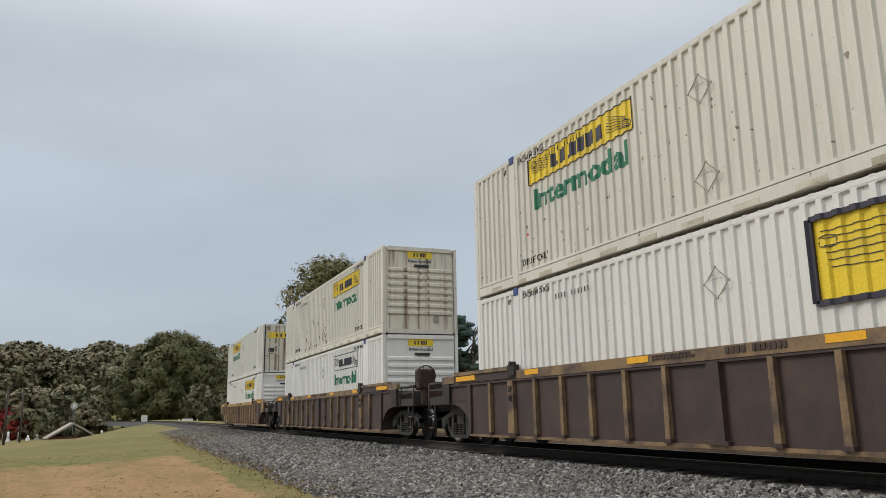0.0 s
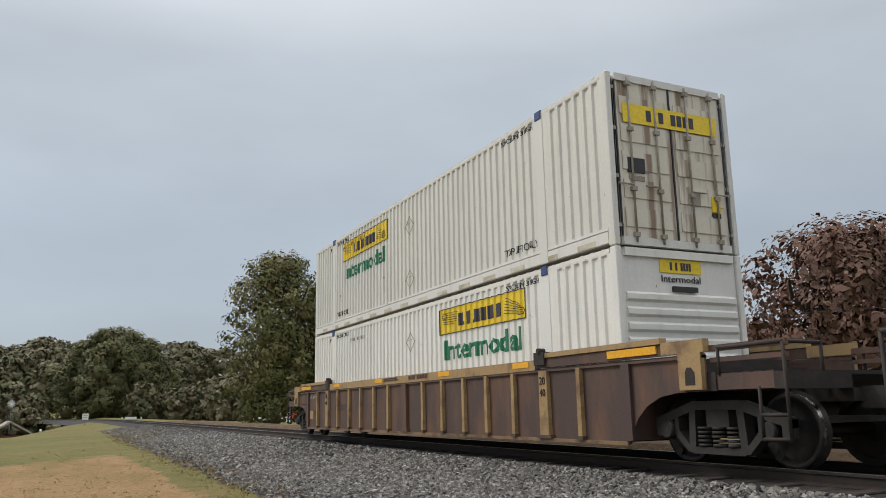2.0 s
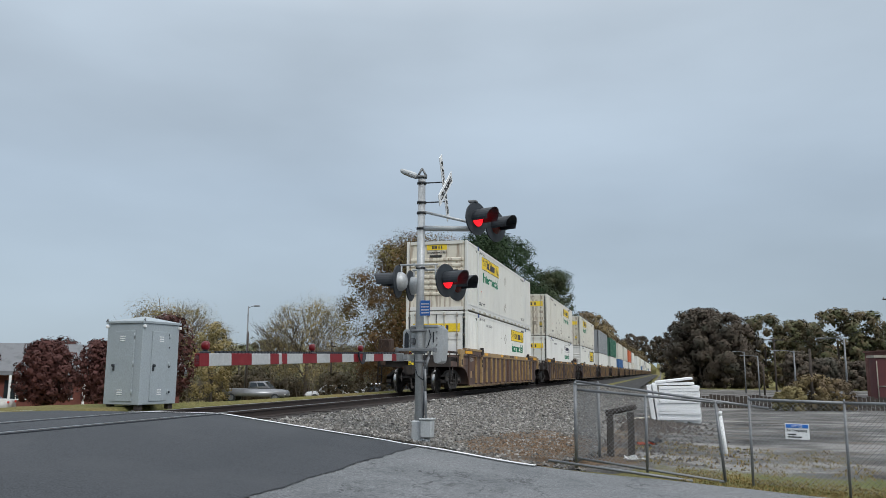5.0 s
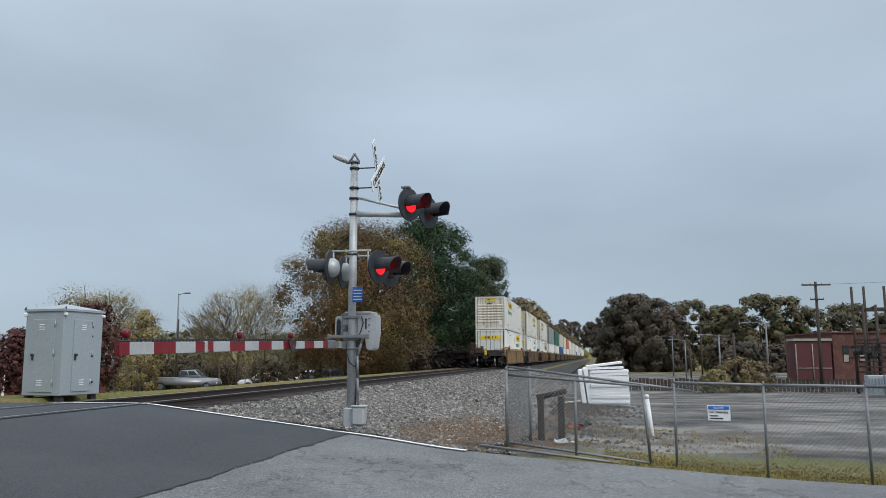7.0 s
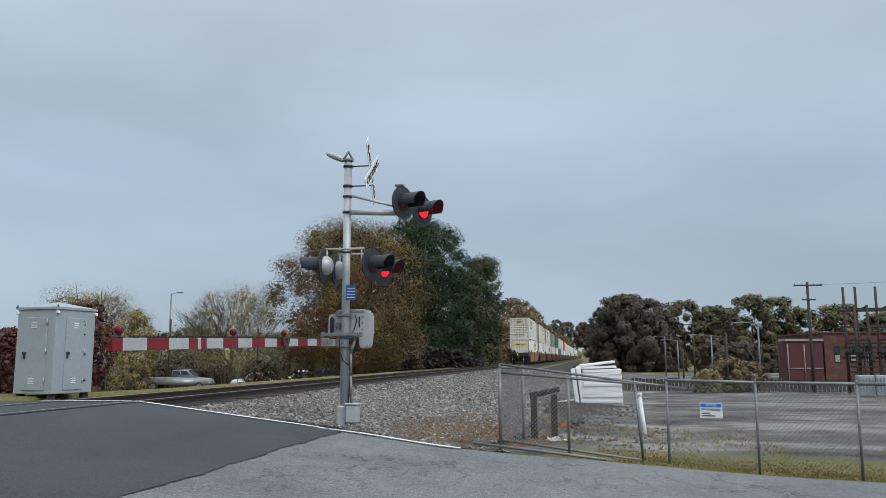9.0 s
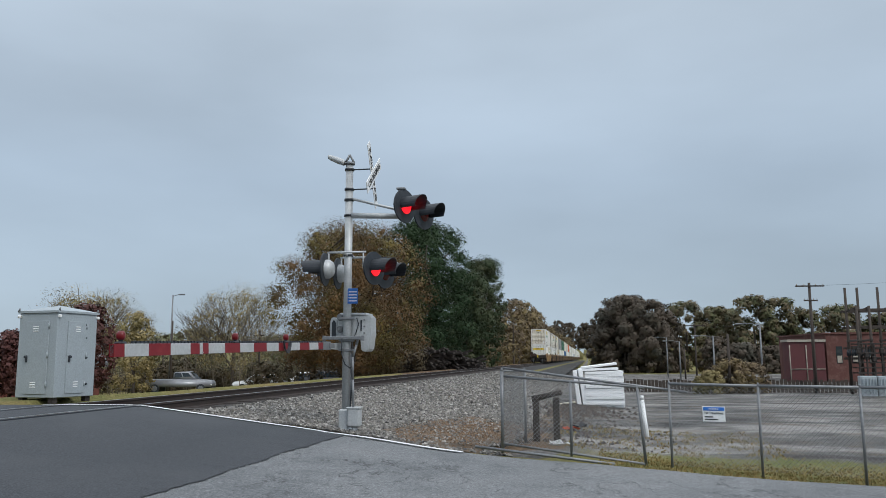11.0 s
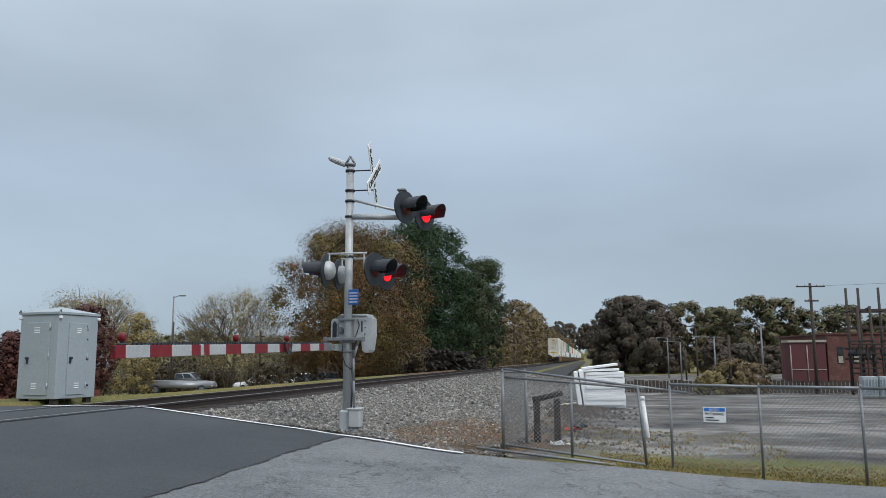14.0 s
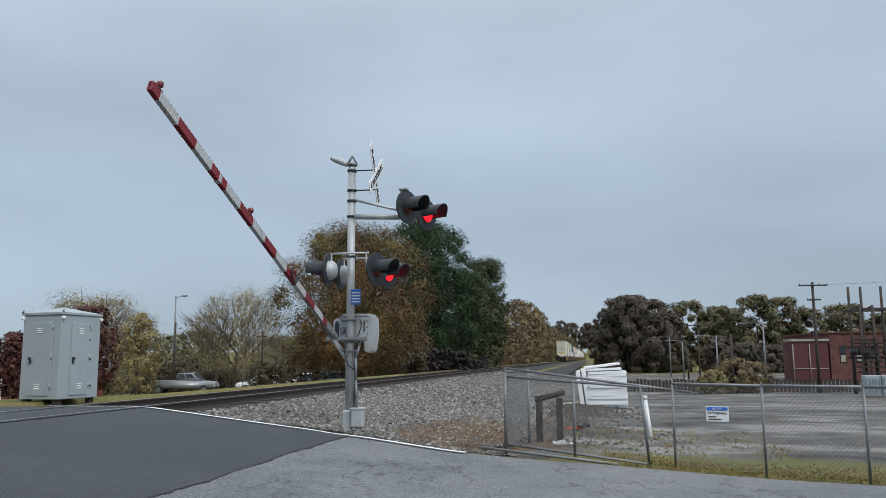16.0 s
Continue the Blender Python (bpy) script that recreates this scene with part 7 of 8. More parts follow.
def fence_post(root, p, h, r=0.019):
    bm = bmesh.new()
    rod(bm, (*p[:2], p[2] - 0.1), (*p[:2], p[2] + h), r, r, 10)
    rod(bm, (*p[:2], p[2] + h), (*p[:2], p[2] + h + 0.05), r * 1.15, r * 0.4, 10)
    return part("post", bm, GALV, root)


def make_fence():
    H = 1.2
    root = thing("chain_link_fence", "galvanised chain-link yard fence along the street", "fence")
    pts = [(-1.22, -12.26, -0.78), (-2.40, -11.92, -0.80), (-3.57, -11.40, -0.80), (-5.6, -10.75, -0.80), (-7.9, -10.05, -0.8), (-10.4, -9.3, -0.8)]
    for p in pts:
        fence_post(root, p, H)
    for a, b in zip(pts[:-1], pts[1:]):
        link_panel("panel", a, b, H, root)
    # notice hung on the wire
    sign = thing("notice_sign", "blue and white no-trespassing notice wired to the fence", "sign")
    a, b = Vector(pts[0]), Vector(pts[1])
    d = (b - a).normalized()
    nrm = Vector((-d.y, d.x, 0))
    if nrm.y < 0:
        nrm = -nrm
    mid = a + d * 0.62 + nrm * 0.03 + Vector((0, 0, 0.78))
    R = Matrix(((-d.x * -1, 0, nrm.x, 0), (d.y, 0, nrm.y, 0), (0, 1, 0, 0), (0, 0, 0, 1)))
    m = Matrix.Translation(mid) @ R
    bm = bmesh.new()
    rbox(bm, -0.155, -0.1, -0.004, 0.155, 0.115, 0.004, 0.002)
    part("plate", bm, SIGNWHITE, sign, m=m)
    bm = bmesh.new()
    rbox(bm, -0.145, 0.055, 0.004, 0.145, 0.105, 0.008, 0.002)
    part("header", bm, SIGNBLUE, sign, m=m)
    lettering("header_word", "NOTICE", SIGNWHITE, sign, 0.13, 0.03, m @ Matrix.Translation((-0.065, 0.065, 0.010)))
    lettering("notice_word", "No Trespassing", INK, sign, 0.25, 0.042, m @ Matrix.Translation((-0.125, 0.0, 0.006)))
    bm = bmesh.new()
    for k, w in enumerate((0.11, 0.18)):
        box(bm, -0.125, -0.04 - 0.035 * k, 0.004, -0.125 + w, -0.025 - 0.035 * k, 0.008)
    part("writing_bar", bm, INK, sign, m=m)
    # loose gate leaf and its return
    g = thing("fence_gate", "sagging chain-link gate leaf with a bent frame", "gate")
    p0, p1, p2 = (1.33, -12.95, -0.60), (-0.86, -12.38, -0.76), (1.1, -14.7, -0.62)
    for p in (p0, p2):
        fence_post(g, p, H, 0.028)
    at, L = link_panel("leaf", p0, p1, 1.12, g, lean=0.02)
    bm = bmesh.new()
    rod(bm, at(0.02, 0.05), at(L, 0.0), 0.02, 0.02, 8)
    part("bottom_rail", bm, GALV, g)
    for s in (L * 0.5, L):
        bm = bmesh.new()
        rod(bm, at(s, -0.02), at(s - 0.1 * (s == L), 1.14), 0.022, 0.022, 8)
        part("stile", bm, GALV, g)
    bm = bmesh.new()
    rod(bm, at(0, 1.25), at(L * 1.28, 1.1), 0.02, 0.02, 8)
    part("spare_pipe", bm, GALV, g)
    link_panel("return", p0, p2, H, g)
    bm = bmesh.new()
    rod(bm, (1.75, -12.78, -0.585), (-0.4, -12.2, -0.745), 0.022, 0.022, 8)
    tagged(part("fallen_pipe", bm, GALV), "fallen steel pipe lying by the gate", "pipe")
    # short timber barricade
    b = thing("timber_barricade", "weathered dark timber stub rail behind the gate", "barricade")
    for x, y in ((0.92, -15.0), (0.55, -15.05)):
        bm = bmesh.new()
        rbox(bm, x - 0.06, y - 0.05, -0.75, x + 0.06, y + 0.05, 0.08, 0.01)
        part("post", bm, TIEWOOD, b)
    bm = bmesh.new()
    rod(bm, (1.0, -15.0, 0.05), (0.45, -15.06, 0.18), 0.06, 0.05, 6)
    part("beam", bm, TIEWOOD, b)
    bm = bmesh.new()
    rod(bm, (-1.22, -17.0, -1.0), (-1.12, -17.05, -0.05), 0.045, 0.045, 8)
    rod(bm, (-1.12, -17.05, -0.05), (-1.12, -17.05, 0.03), 0.05, 0.05, 8)
    tagged(part("marker_post", bm, SIGNWHITE), "leaning white plastic marker post", "post")


make_fence()


def foam_stack():
    root = thing("foam_stack", "leaning stack of white foam boards in the yard", "foam boards", pose(-0.45, -31.0, land(-0.42, -31.0) - 0.02))
    rng = random.Random(4)
    z = 0.0
    for k in range(13):
        w, d, t = 1.42 + rng.uniform(-0.03, 0.04), 1.3 + rng.uniform(-0.05, 0.05), 0.098
        bm = bmesh.new()
        rbox(bm, -w / 2, -d / 2, 0, w / 2, d / 2, t, 0.007)
        part("board", bm, FOAM, root, m=pose(rng.uniform(-0.012, 0.012) - 0.20 + 0.004 * k, rng.uniform(-0.03, 0.03), z, 0, 0.12 * k, rng.uniform(-1.5, 1.5)))
        z += t + 0.004
    # tall boards standing on edge against the stack
    for k, (x, h, t) in enumerate(((0.56, 1.40, 0.16), (0.74, 1.36, 0.15))):
        bm = bmesh.new()
        rbox(bm, -t / 2, -0.62, 0, t / 2, 0.62, h, 0.012)
        part("board", bm, FOAM, root, m=pose(x, 0.05 * k, 0, 0, 7, 2 - 3 * k))
    for k, (x, w, tilt) in enumerate(((0.05, 1.5, 1.5), (0.02, 1.3, 7.0))):
        bm = bmesh.new()
        rbox(bm, -w / 2, -0.6, 0, w / 2, 0.6, 0.085, 0.012)
        part("board", bm, FOAM, root, m=pose(x, 0.0, z + 0.03 + 0.13 * k, 0, tilt, 3 * k))


foam_stack()


def yard_debris():
    """Dumped soil, stones and scraps between the gate and the foam boards."""
    rng = np.random.default_rng(77)
    V, F = [], []
    for _ in range(1500):
        x, y = rng.normal(0.5, 0.9), rng.uniform(-32, -14.5)
        if x > 2.4 or x < -2.2:
            continue
        r = rng.uniform(0.02, 0.07) * (1.6 if y < -22 else 1)
        k = len(V)
        z = max(land(x, y), ballast_z(x, y) if x > 1.6 else -9)
        for q in range(5):
            a = q * 1.2566 + rng.uniform(-0.3, 0.3)
            V.append((x + r * math.cos(a), y + r * math.sin(a), z - 0.01))
        V.append((x + rng.normal(0, r * 0.2), y, z + r * rng.uniform(0.4, 0.9)))
        F += [(k + q, k + (q + 1) % 5, k + 5) for q in range(5)]
    me = bpy.data.meshes.new("soil_clods")
    me.from_pydata(V, [], F)
    me.materials.append(per_piece("soil_clod", (0.06, 0.05, 0.043), ((0.5, 0.5, 0.5), (1, 1, 1), (1.6, 1.5, 1.35), (0.8, 0.8, 0.85)), 0.95, 8, island=True))
    tagged(new("soil_clods", me), "dark clods and stones dumped in the yard", "debris", kind="stuff")
    scrap = worn("scrap_orange", (0.55, 0.10, 0.04), (0.35, 0.08, 0.05), 5, rough=0.6)
    for nm, label, x, y, mat in (("orange_scrap", "crumpled orange plastic scrap on the dirt", 0.36, -17.6, scrap), ("plastic_scrap", "torn white plastic scrap by the gate", 0.5, -14.4, SIGNWHITE),
                                 ("tar_scrap", "black torn tarpaulin scrap on the dirt", 0.22, -18.1, SIGNALBLACK), ("tar_scrap", "black torn tarpaulin scrap near the foam", -0.9, -29.4, SIGNALBLACK)):
        bm = bmesh.new()
        vs = [[bm.verts.new((0.09 * i + rng.normal(0, 0.012), 0.05 * j + rng.normal(0, 0.012), 0.03 + abs(rng.normal(0, 0.045)))) for j in range(4)] for i in range(-2, 3)]
        for a, b in zip(vs[:-1], vs[1:]):
            for j in range(3):
                bm.faces.new((a[j], b[j], b[j + 1], a[j + 1]))
        bmesh.ops.solidify(bm, geom=bm.faces[:], thickness=0.006)
        tagged(part(nm, bm, mat, m=pose(x, y, land(x, y) - 0.012, 0, 0, 30 * x)), label, "scrap")
    bm = bmesh.new()
    rbox(bm, -0.55, -0.06, 0.0, 0.55, 0.06, 0.045, 0.006)
    tagged(part("loose_board", bm, TANDIRT, m=pose(0.95, -29.4, land(0.95, -29.4) + 0.0, 0, 6, 24)), "pale loose board lying by the foam", "board")


yard_debris()


def tie_stack():
    """Old ties dumped beside the line."""
    rng = random.Random(8)
    root = thing("tie_pile", "long heap of discarded dark timber ties", "timber pile", pose(14.0, -73.0, -0.6))
    bm = bmesh.new()
    rbox(bm, -0.115, -1.28, 0, 0.115, 1.28, 0.18, 0.012)
    first = None
    for k in range(230):
        lane = rng.randrange(11)
        row = rng.randrange(9)
        neat = lane < 4
        m = pose(2.7 - lane * 0.62 + rng.uniform(-0.2, 0.2), rng.uniform(-0.5, 0.5), (row * (1 if neat or lane < 9 else 0.6)) * 0.22 + (0 if neat else rng.uniform(-0.05, 0.15)),
                 rng.uniform(-3, 3) if neat else rng.uniform(-24, 24), rng.uniform(-4, 4), (90 if neat else 60) + rng.uniform(-8, 8) * (1 if neat else 4))
        if first is None:
            first = part("old_tie", bm, TIEWOOD, root, m=m)
        else:
            again(first, m)


tie_stack()


# ---- poles, lamps, wires ----
def cable(a, b, sag, r=0.012, n=10, name="wire"):
    a, b = Vector(a), Vector(b)
    bm = bmesh.new()
    pts = [a.lerp(b, k / n) - Vector((0, 0, sag * 4 * (k / n) * (1 - k / n))) for k in range(n + 1)]
    path_rod(bm, pts, r, 4)
    return tagged(part(name, bm, SIGNALBLACK), "black overhead wire sagging between poles", "wire")


def utility_pole(x, y, h, arms, label, z=None, r=0.15, turn=0, lean=(0, 0), lamp=None):
    """A wooden pole with cross arms; arms: (height, length, braces)."""
    z = land(x, y) if z is None else z
    root = thing("utility_pole", label, "utility pole", pose(x, y, z, lean[0], lean[1], 0), group="utility poles")
    bm = bmesh.new()
    rod(bm, (0, 0, -0.3), (0, 0, h), r, r * 0.72, 10)
    part("pole", bm, POLEWOOD, root)
    c, s = math.cos(radians(turn)), math.sin(radians(turn))
    for za, la, br in arms:
        bm = bmesh.new()
        rbox(bm, -la / 2, -0.06, za - 0.06, la / 2, 0.06, za + 0.06, 0.01, pose(0, 0, 0, 0, 0, turn) @ Matrix.Translation((0, 0.14, 0)))
        arm = part("cross_arm", bm, POLEWOOD, root)
        if br:
            bm = bmesh.new()
            for q in (-1, 1):
                rod(bm, (c * q * la * 0.28, s * q * la * 0.28, za - 0.05), (0, 0, za - 0.5), 0.018, 0.018, 5)
            part("brace", bm, GALV, arm)
        for q in (-0.46, -0.2, 0.2, 0.46):
            bm = bmesh.new()
            rod(bm, (c * q * la - s * 0.14, s * q * la + c * 0.14, za + 0.06), (c * q * la - s * 0.14, s * q * la + c * 0.14, za + 0.2), 0.035, 0.025, 6)
            part("insulator", bm, GRIME, arm)
    if lamp:
        za, la, t = lamp
        c, s = math.cos(radians(t)), math.sin(radians(t))
        bm = bmesh.new()
        path_rod(bm, [(0, 0, za), (c * la * 0.4, s * la * 0.4, za + 0.22), (c * la, s * la, za + 0.25)], 0.03, 8)
        part("lamp_arm", bm, GALV, root)
        bm = bmesh.new()
        rbox(bm, -0.1, -0.13, -0.06, 0.6, 0.13, 0.06, 0.05, pose(c * la, s * la, za + 0.23, 0, 4, t))
        rbox(bm, 0.1, -0.10, -0.12, 0.5, 0.10, -0.06, 0.03, pose(c * la, s * la, za + 0.23, 0, 4, t))
        part("lamp_head", bm, GALV, root)
    return root


def lamp_post(x, y, h, side, z=None, arm=1.6):
    z = land(x, y) if z is None else z
    root = thing("street_lamp", "slender grey street lamp with a cobra head", "street lamp", pose(x, y, z), group="street lamps")
    bm = bmesh.new()
    rod(bm, (0, 0, -0.2), (0, 0, h), 0.11, 0.07, 10)
    part("pole", bm, GALV, root)
    bm = bmesh.new()
    path_rod(bm, [(0, 0, h - 0.15), (side * arm * 0.5, 0, h + 0.05), (side * arm, 0, h + 0.05)], 0.035, 8)
    part("lamp_arm", bm, GALV, root)
    bm = bmesh.new()
    rbox(bm, min(0, side * 0.65), -0.14, -0.07, max(0, side * 0.65), 0.14, 0.07, 0.05, pose(side * arm, 0, h + 0.03))
    part("lamp_head", bm, GALV, root)
    return root


def make_poles():
    p = utility_pole(26.75, -0.10, 12.9, ((12.4, 3.0, True),), "tall dark wooden utility pole with a street lamp arm", turn=76, lamp=(9.9, 2.2, -108), r=0.17, z=-0.9)
    # switch boxes on the arm's ends
    for q in (-1.45, 1.45):
        bm = bmesh.new()
        rbox(bm, -0.16, -0.12, -0.5, 0.16, 0.12, 0.12, 0.08, pose(math.cos(radians(76)) * q, math.sin(radians(76)) * q, 12.4))
        part("line_switch", bm, SIGNALBLACK, p)
    bm = bmesh.new()
    rbox(bm, 0.12, -0.015, 5.2, 1.1, 0.015, 6.7, 0.004, pose(0, 0, 0, 0, 0, -105))
    ban = part("banner", bm, worn("banner_green", (0.03, 0.16, 0.10), (0.05, 0.22, 0.16), 2, rough=0.6), p, "green banner with a red ribbon shape")
    bm = bmesh.new()
    rod(bm, (0.4, 0.02, 5.75), (0.75, 0.02, 6.05), 0.06, 0.04, 6)
    rod(bm, (0.42, 0.02, 6.1), (0.72, 0.02, 5.8), 0.05, 0.04, 6)
    part("ribbon_shape", bm, REDDOT, ban, m=pose(0, 0, 0, 0, 0, -105))
    utility_pole(38.4, -0.8, 12.4, ((11.9, 2.6, True), (10.4, 3.0, True)), "second wooden utility pole down the road", turn=80, r=0.15, z=-1.4)
    q = utility_pole(24.7, -16.27, 11.4, (), "bare dark wooden pole by the parking lot", r=0.14, z=-0.8, lean=(-1.9, 0.7))
    bm = bmesh.new()
    rbox(bm, -0.15, -0.5, 7.2, 0.15, -0.2, 7.45, 0.05)
    part("floodlight", bm, GALV, q)
    bm = bmesh.new()
    path_rod(bm, [(-0.16, -0.05, 0), (-0.14, -0.05, 6.6), (-0.1, -0.4, 6.9)], 0.03, 6)
    path_rod(bm, [(0.1, -0.05, 6.5), (0.3, 0.5, 6.8), (0.2, 1.2, 6.75)], 0.012, 4)
    part("service_cable", bm, SIGNALBLACK, q)
    cable((26.75, -0.5, 7.2), (24.4, -16.2, 6.6), 0.9)
    cable((26.75, -0.5, 4.7), (40, -40, 5.2), 1.6)
    cable((26.75, -0.5, 6.0), (60, -30, 6.6), 1.4)
    cable((26.75, -0.5, 4.6), (30, 30, 5.2), 0.7)
    for dx in (-1.2, 0, 1.2):
        cable((26.75 + dx * 0.25, -0.3 + dx, 11.5), (38.4 + dx * 0.2, -0.8 + dx, 10.5), 0.4)
    lamp_post(42.0, -75, 9.4, 1, z=-1.9, arm=-1.3)
    utility_pole(40.5, -72.5, 6.6, (), "short plain wooden pole behind the lot", z=-1.9, r=0.12)
    utility_pole(34.5, -80, 5.8, ((5.3, 1.2, False),), "short wooden pole with a cross arm", z=-1.9, r=0.12)
    utility_pole(-19.8, -75.5, 9.9, ((9.6, 2.5, False), (8.3, 1.2, False)), "wooden utility pole with a transformer in the yard", z=-2.45, r=0.16, turn=6)
    lamp_post(-16.3, -80, 6.2, 1, z=-2.2)
    lamp_post(-12.7, -85, 5.2, 1, z=-2.2, arm=1.4)
    utility_pole(-12.4, -74.5, 5.1, (), "grey wooden stub pole behind the yard", z=-2.2, r=0.14)
    utility_pole(-14.9, -116, 8.0, ((7.8, 2.6, False),), "distant pole with a cross arm", z=-2.5, r=0.14)
    lamp_post(-12.4, -113, 5.5, 1, z=-2.4)
    lamp_post(-12.9, -136, 6.6, 1, z=-2.4, arm=1.2)
    utility_pole(-14.3, -124, 4.6, (), "distant grey stub pole", z=-2.4, r=0.14)
    cable((-18.9, -75.5, 7.2), (-40, -62, 7.6), 0.4)
    cable((-14.9, -116, 5.3), (-18.9, -75.5, 5.2), 0.8)
    # poles by the far left field
    utility_pole(-17.4, 150, 9.6, (), "dark wooden pole at the field's edge", r=0.2)
    utility_pole(-16.6, 165, 9.4, (), "dark wooden pole at the field's edge", r=0.2)


make_poles()


# ---- trackside signs and far yard on the left ----
def make_left_side():
    s = thing("milepost_sign", "small white square sign on a post by the track", "sign", pose(3.4, 128, land(3.4, 128)))
    boxpart("post", (-0.05, -0.05, -0.1, 0.05, 0.05, 0.9), GALV, s)
    boxpart("plate", (-0.42, -0.08, 0.75, 0.42, -0.05, 1.65), SIGNWHITE, s)
    bm = bmesh.new()
    for k in range(2):
        box(bm, -0.28, -0.095, 0.98 + k * 0.3, 0.28, -0.085, 1.12 + k * 0.3)
    part("writing_bar", bm, GHOST, s)
    s = thing("crossing_barrier", "low white roadside barrier board by the bend", "barrier", pose(12.6, 168, -0.7))
    boxpart("board", (-1.05, -0.06, 0.35, 1.05, 0.06, 1.05), SIGNWHITE, s)
    for x in (-1.6, -0.8, 0.8, 1.9):
        boxpart("post", (x - 0.1, -0.1, -0.1, x + 0.1, 0.1, 1.0), SIGNWHITE, s)
    h = thing("gable_shelter", "small brown gabled shelter in the far yard", "shelter", pose(-8.9, 180, -3.9, 0, 0, 10))
    boxpart("wall", (-4.2, -2.5, 0, 4.2, 2.5, 1.1), BRICK, h)
    bm = bmesh.new()
    prism(bm, [(-5.0, 0.9), (0, 3.9), (5.0, 0.9), (4.7, 0.7), (0, 3.5), (-4.7, 0.7)], 1, -3.2, 3.2)
    part("roof", bm, GRIME, h)
    rng = random.Random(12)
    for k in range(14):
        x = -24 + k * 1.6 + rng.uniform(-0.6, 0.6)
        if abs(x + 8.9) < 4.5:
            continue
        y = 176 + rng.uniform(-4, 4)
        o = thing("yard_ornament", "pale weathered stone yard ornament", "ornament", pose(x, y, land(x, y) - 0.1, 0, 0, rng.uniform(0, 90)), group="ornaments in the far yard")
        bm = bmesh.new()
        rbox(bm, -0.35, -0.35, 0, 0.35, 0.35, 0.5, 0.06)
        rod(bm, (0, 0, 0.5), (0, 0, 1.1 + rng.random()), 0.28, 0.16, 8)
        part("stone", bm, SIGNWHITE if k % 2 else GRIME, o)
    mill = thing("yard_windmill", "small metal ornamental windmill", "windmill", pose(-8.3, 172, -2.3))
    bm = bmesh.new()
    for q in range(4):
        a = q * math.pi / 2
        rod(bm, (0.7 * math.cos(a), 0.7 * math.sin(a), 0), (0, 0, 5.4), 0.05, 0.04, 4)
    part("tower", bm, GALV, mill)
    bm = bmesh.new()
    for q in range(10):
        a = q * math.tau / 10
        rod(bm, (0, -0.2, 5.5), (0.7 * math.cos(a), -0.2, 5.5 + 0.7 * math.sin(a)), 0.06, 0.11, 4)
    part("fan", bm, SIGNWHITE, mill)
    # houses, sheds and parked trailers past the sidings
    for x, y, w, d, hh, wall, roof in ((44, 178, 9, 7, 3.0, SIGNWHITE, ROOFGREY), (57, 185, 10, 8, 3.5, GRIME, ROOFGREY), (61, 230, 9, 7, 6.0, SIGNWHITE, ROOFGREY)):
        b = thing("small_house", "plain white house with a grey gabled roof", "house", pose(x, y, land(x, y), 0, 0, 20))
        boxpart("wall", (-w / 2, -d / 2, 0, w / 2, d / 2, hh), wall, b)
        bm = bmesh.new()
        prism(bm, [(-w / 2 - 0.4, hh), (0, hh + 2.2), (w / 2 + 0.4, hh)], 1, -d / 2 - 0.4, d / 2 + 0.4)
        part("roof", bm, roof, b)
        for q in (-0.25, 0.25):
            boxpart("window", (q * w - 0.5, -d / 2 - 0.03, 1.0, q * w + 0.5, -d / 2 + 0.02, 2.2), GLASS, b)
    for x, y, mat in ((36, 150, SIGNWHITE), (44, 156, REDDOT), (52, 150, SIGNWHITE)):
        b = thing("parked_trailer", "low parked trailer in the far lot", "trailer", pose(x, y, land(x, y), 0, 0, 75))
        bm = bmesh.new()
        rbox(bm, -1.2, -3.5, 0.6, 1.2, 3.5, 1.9, 0.1)
        part("body", bm, mat, b)
        for yy in (-2.2, 2.2):
            bm = bmesh.new()
            rod(bm, (-1.2, yy, 0.4), (1.2, yy, 0.4), 0.4, 0.4, 12)
            part("wheel", bm, SIGNALBLACK, b)


make_left_side()


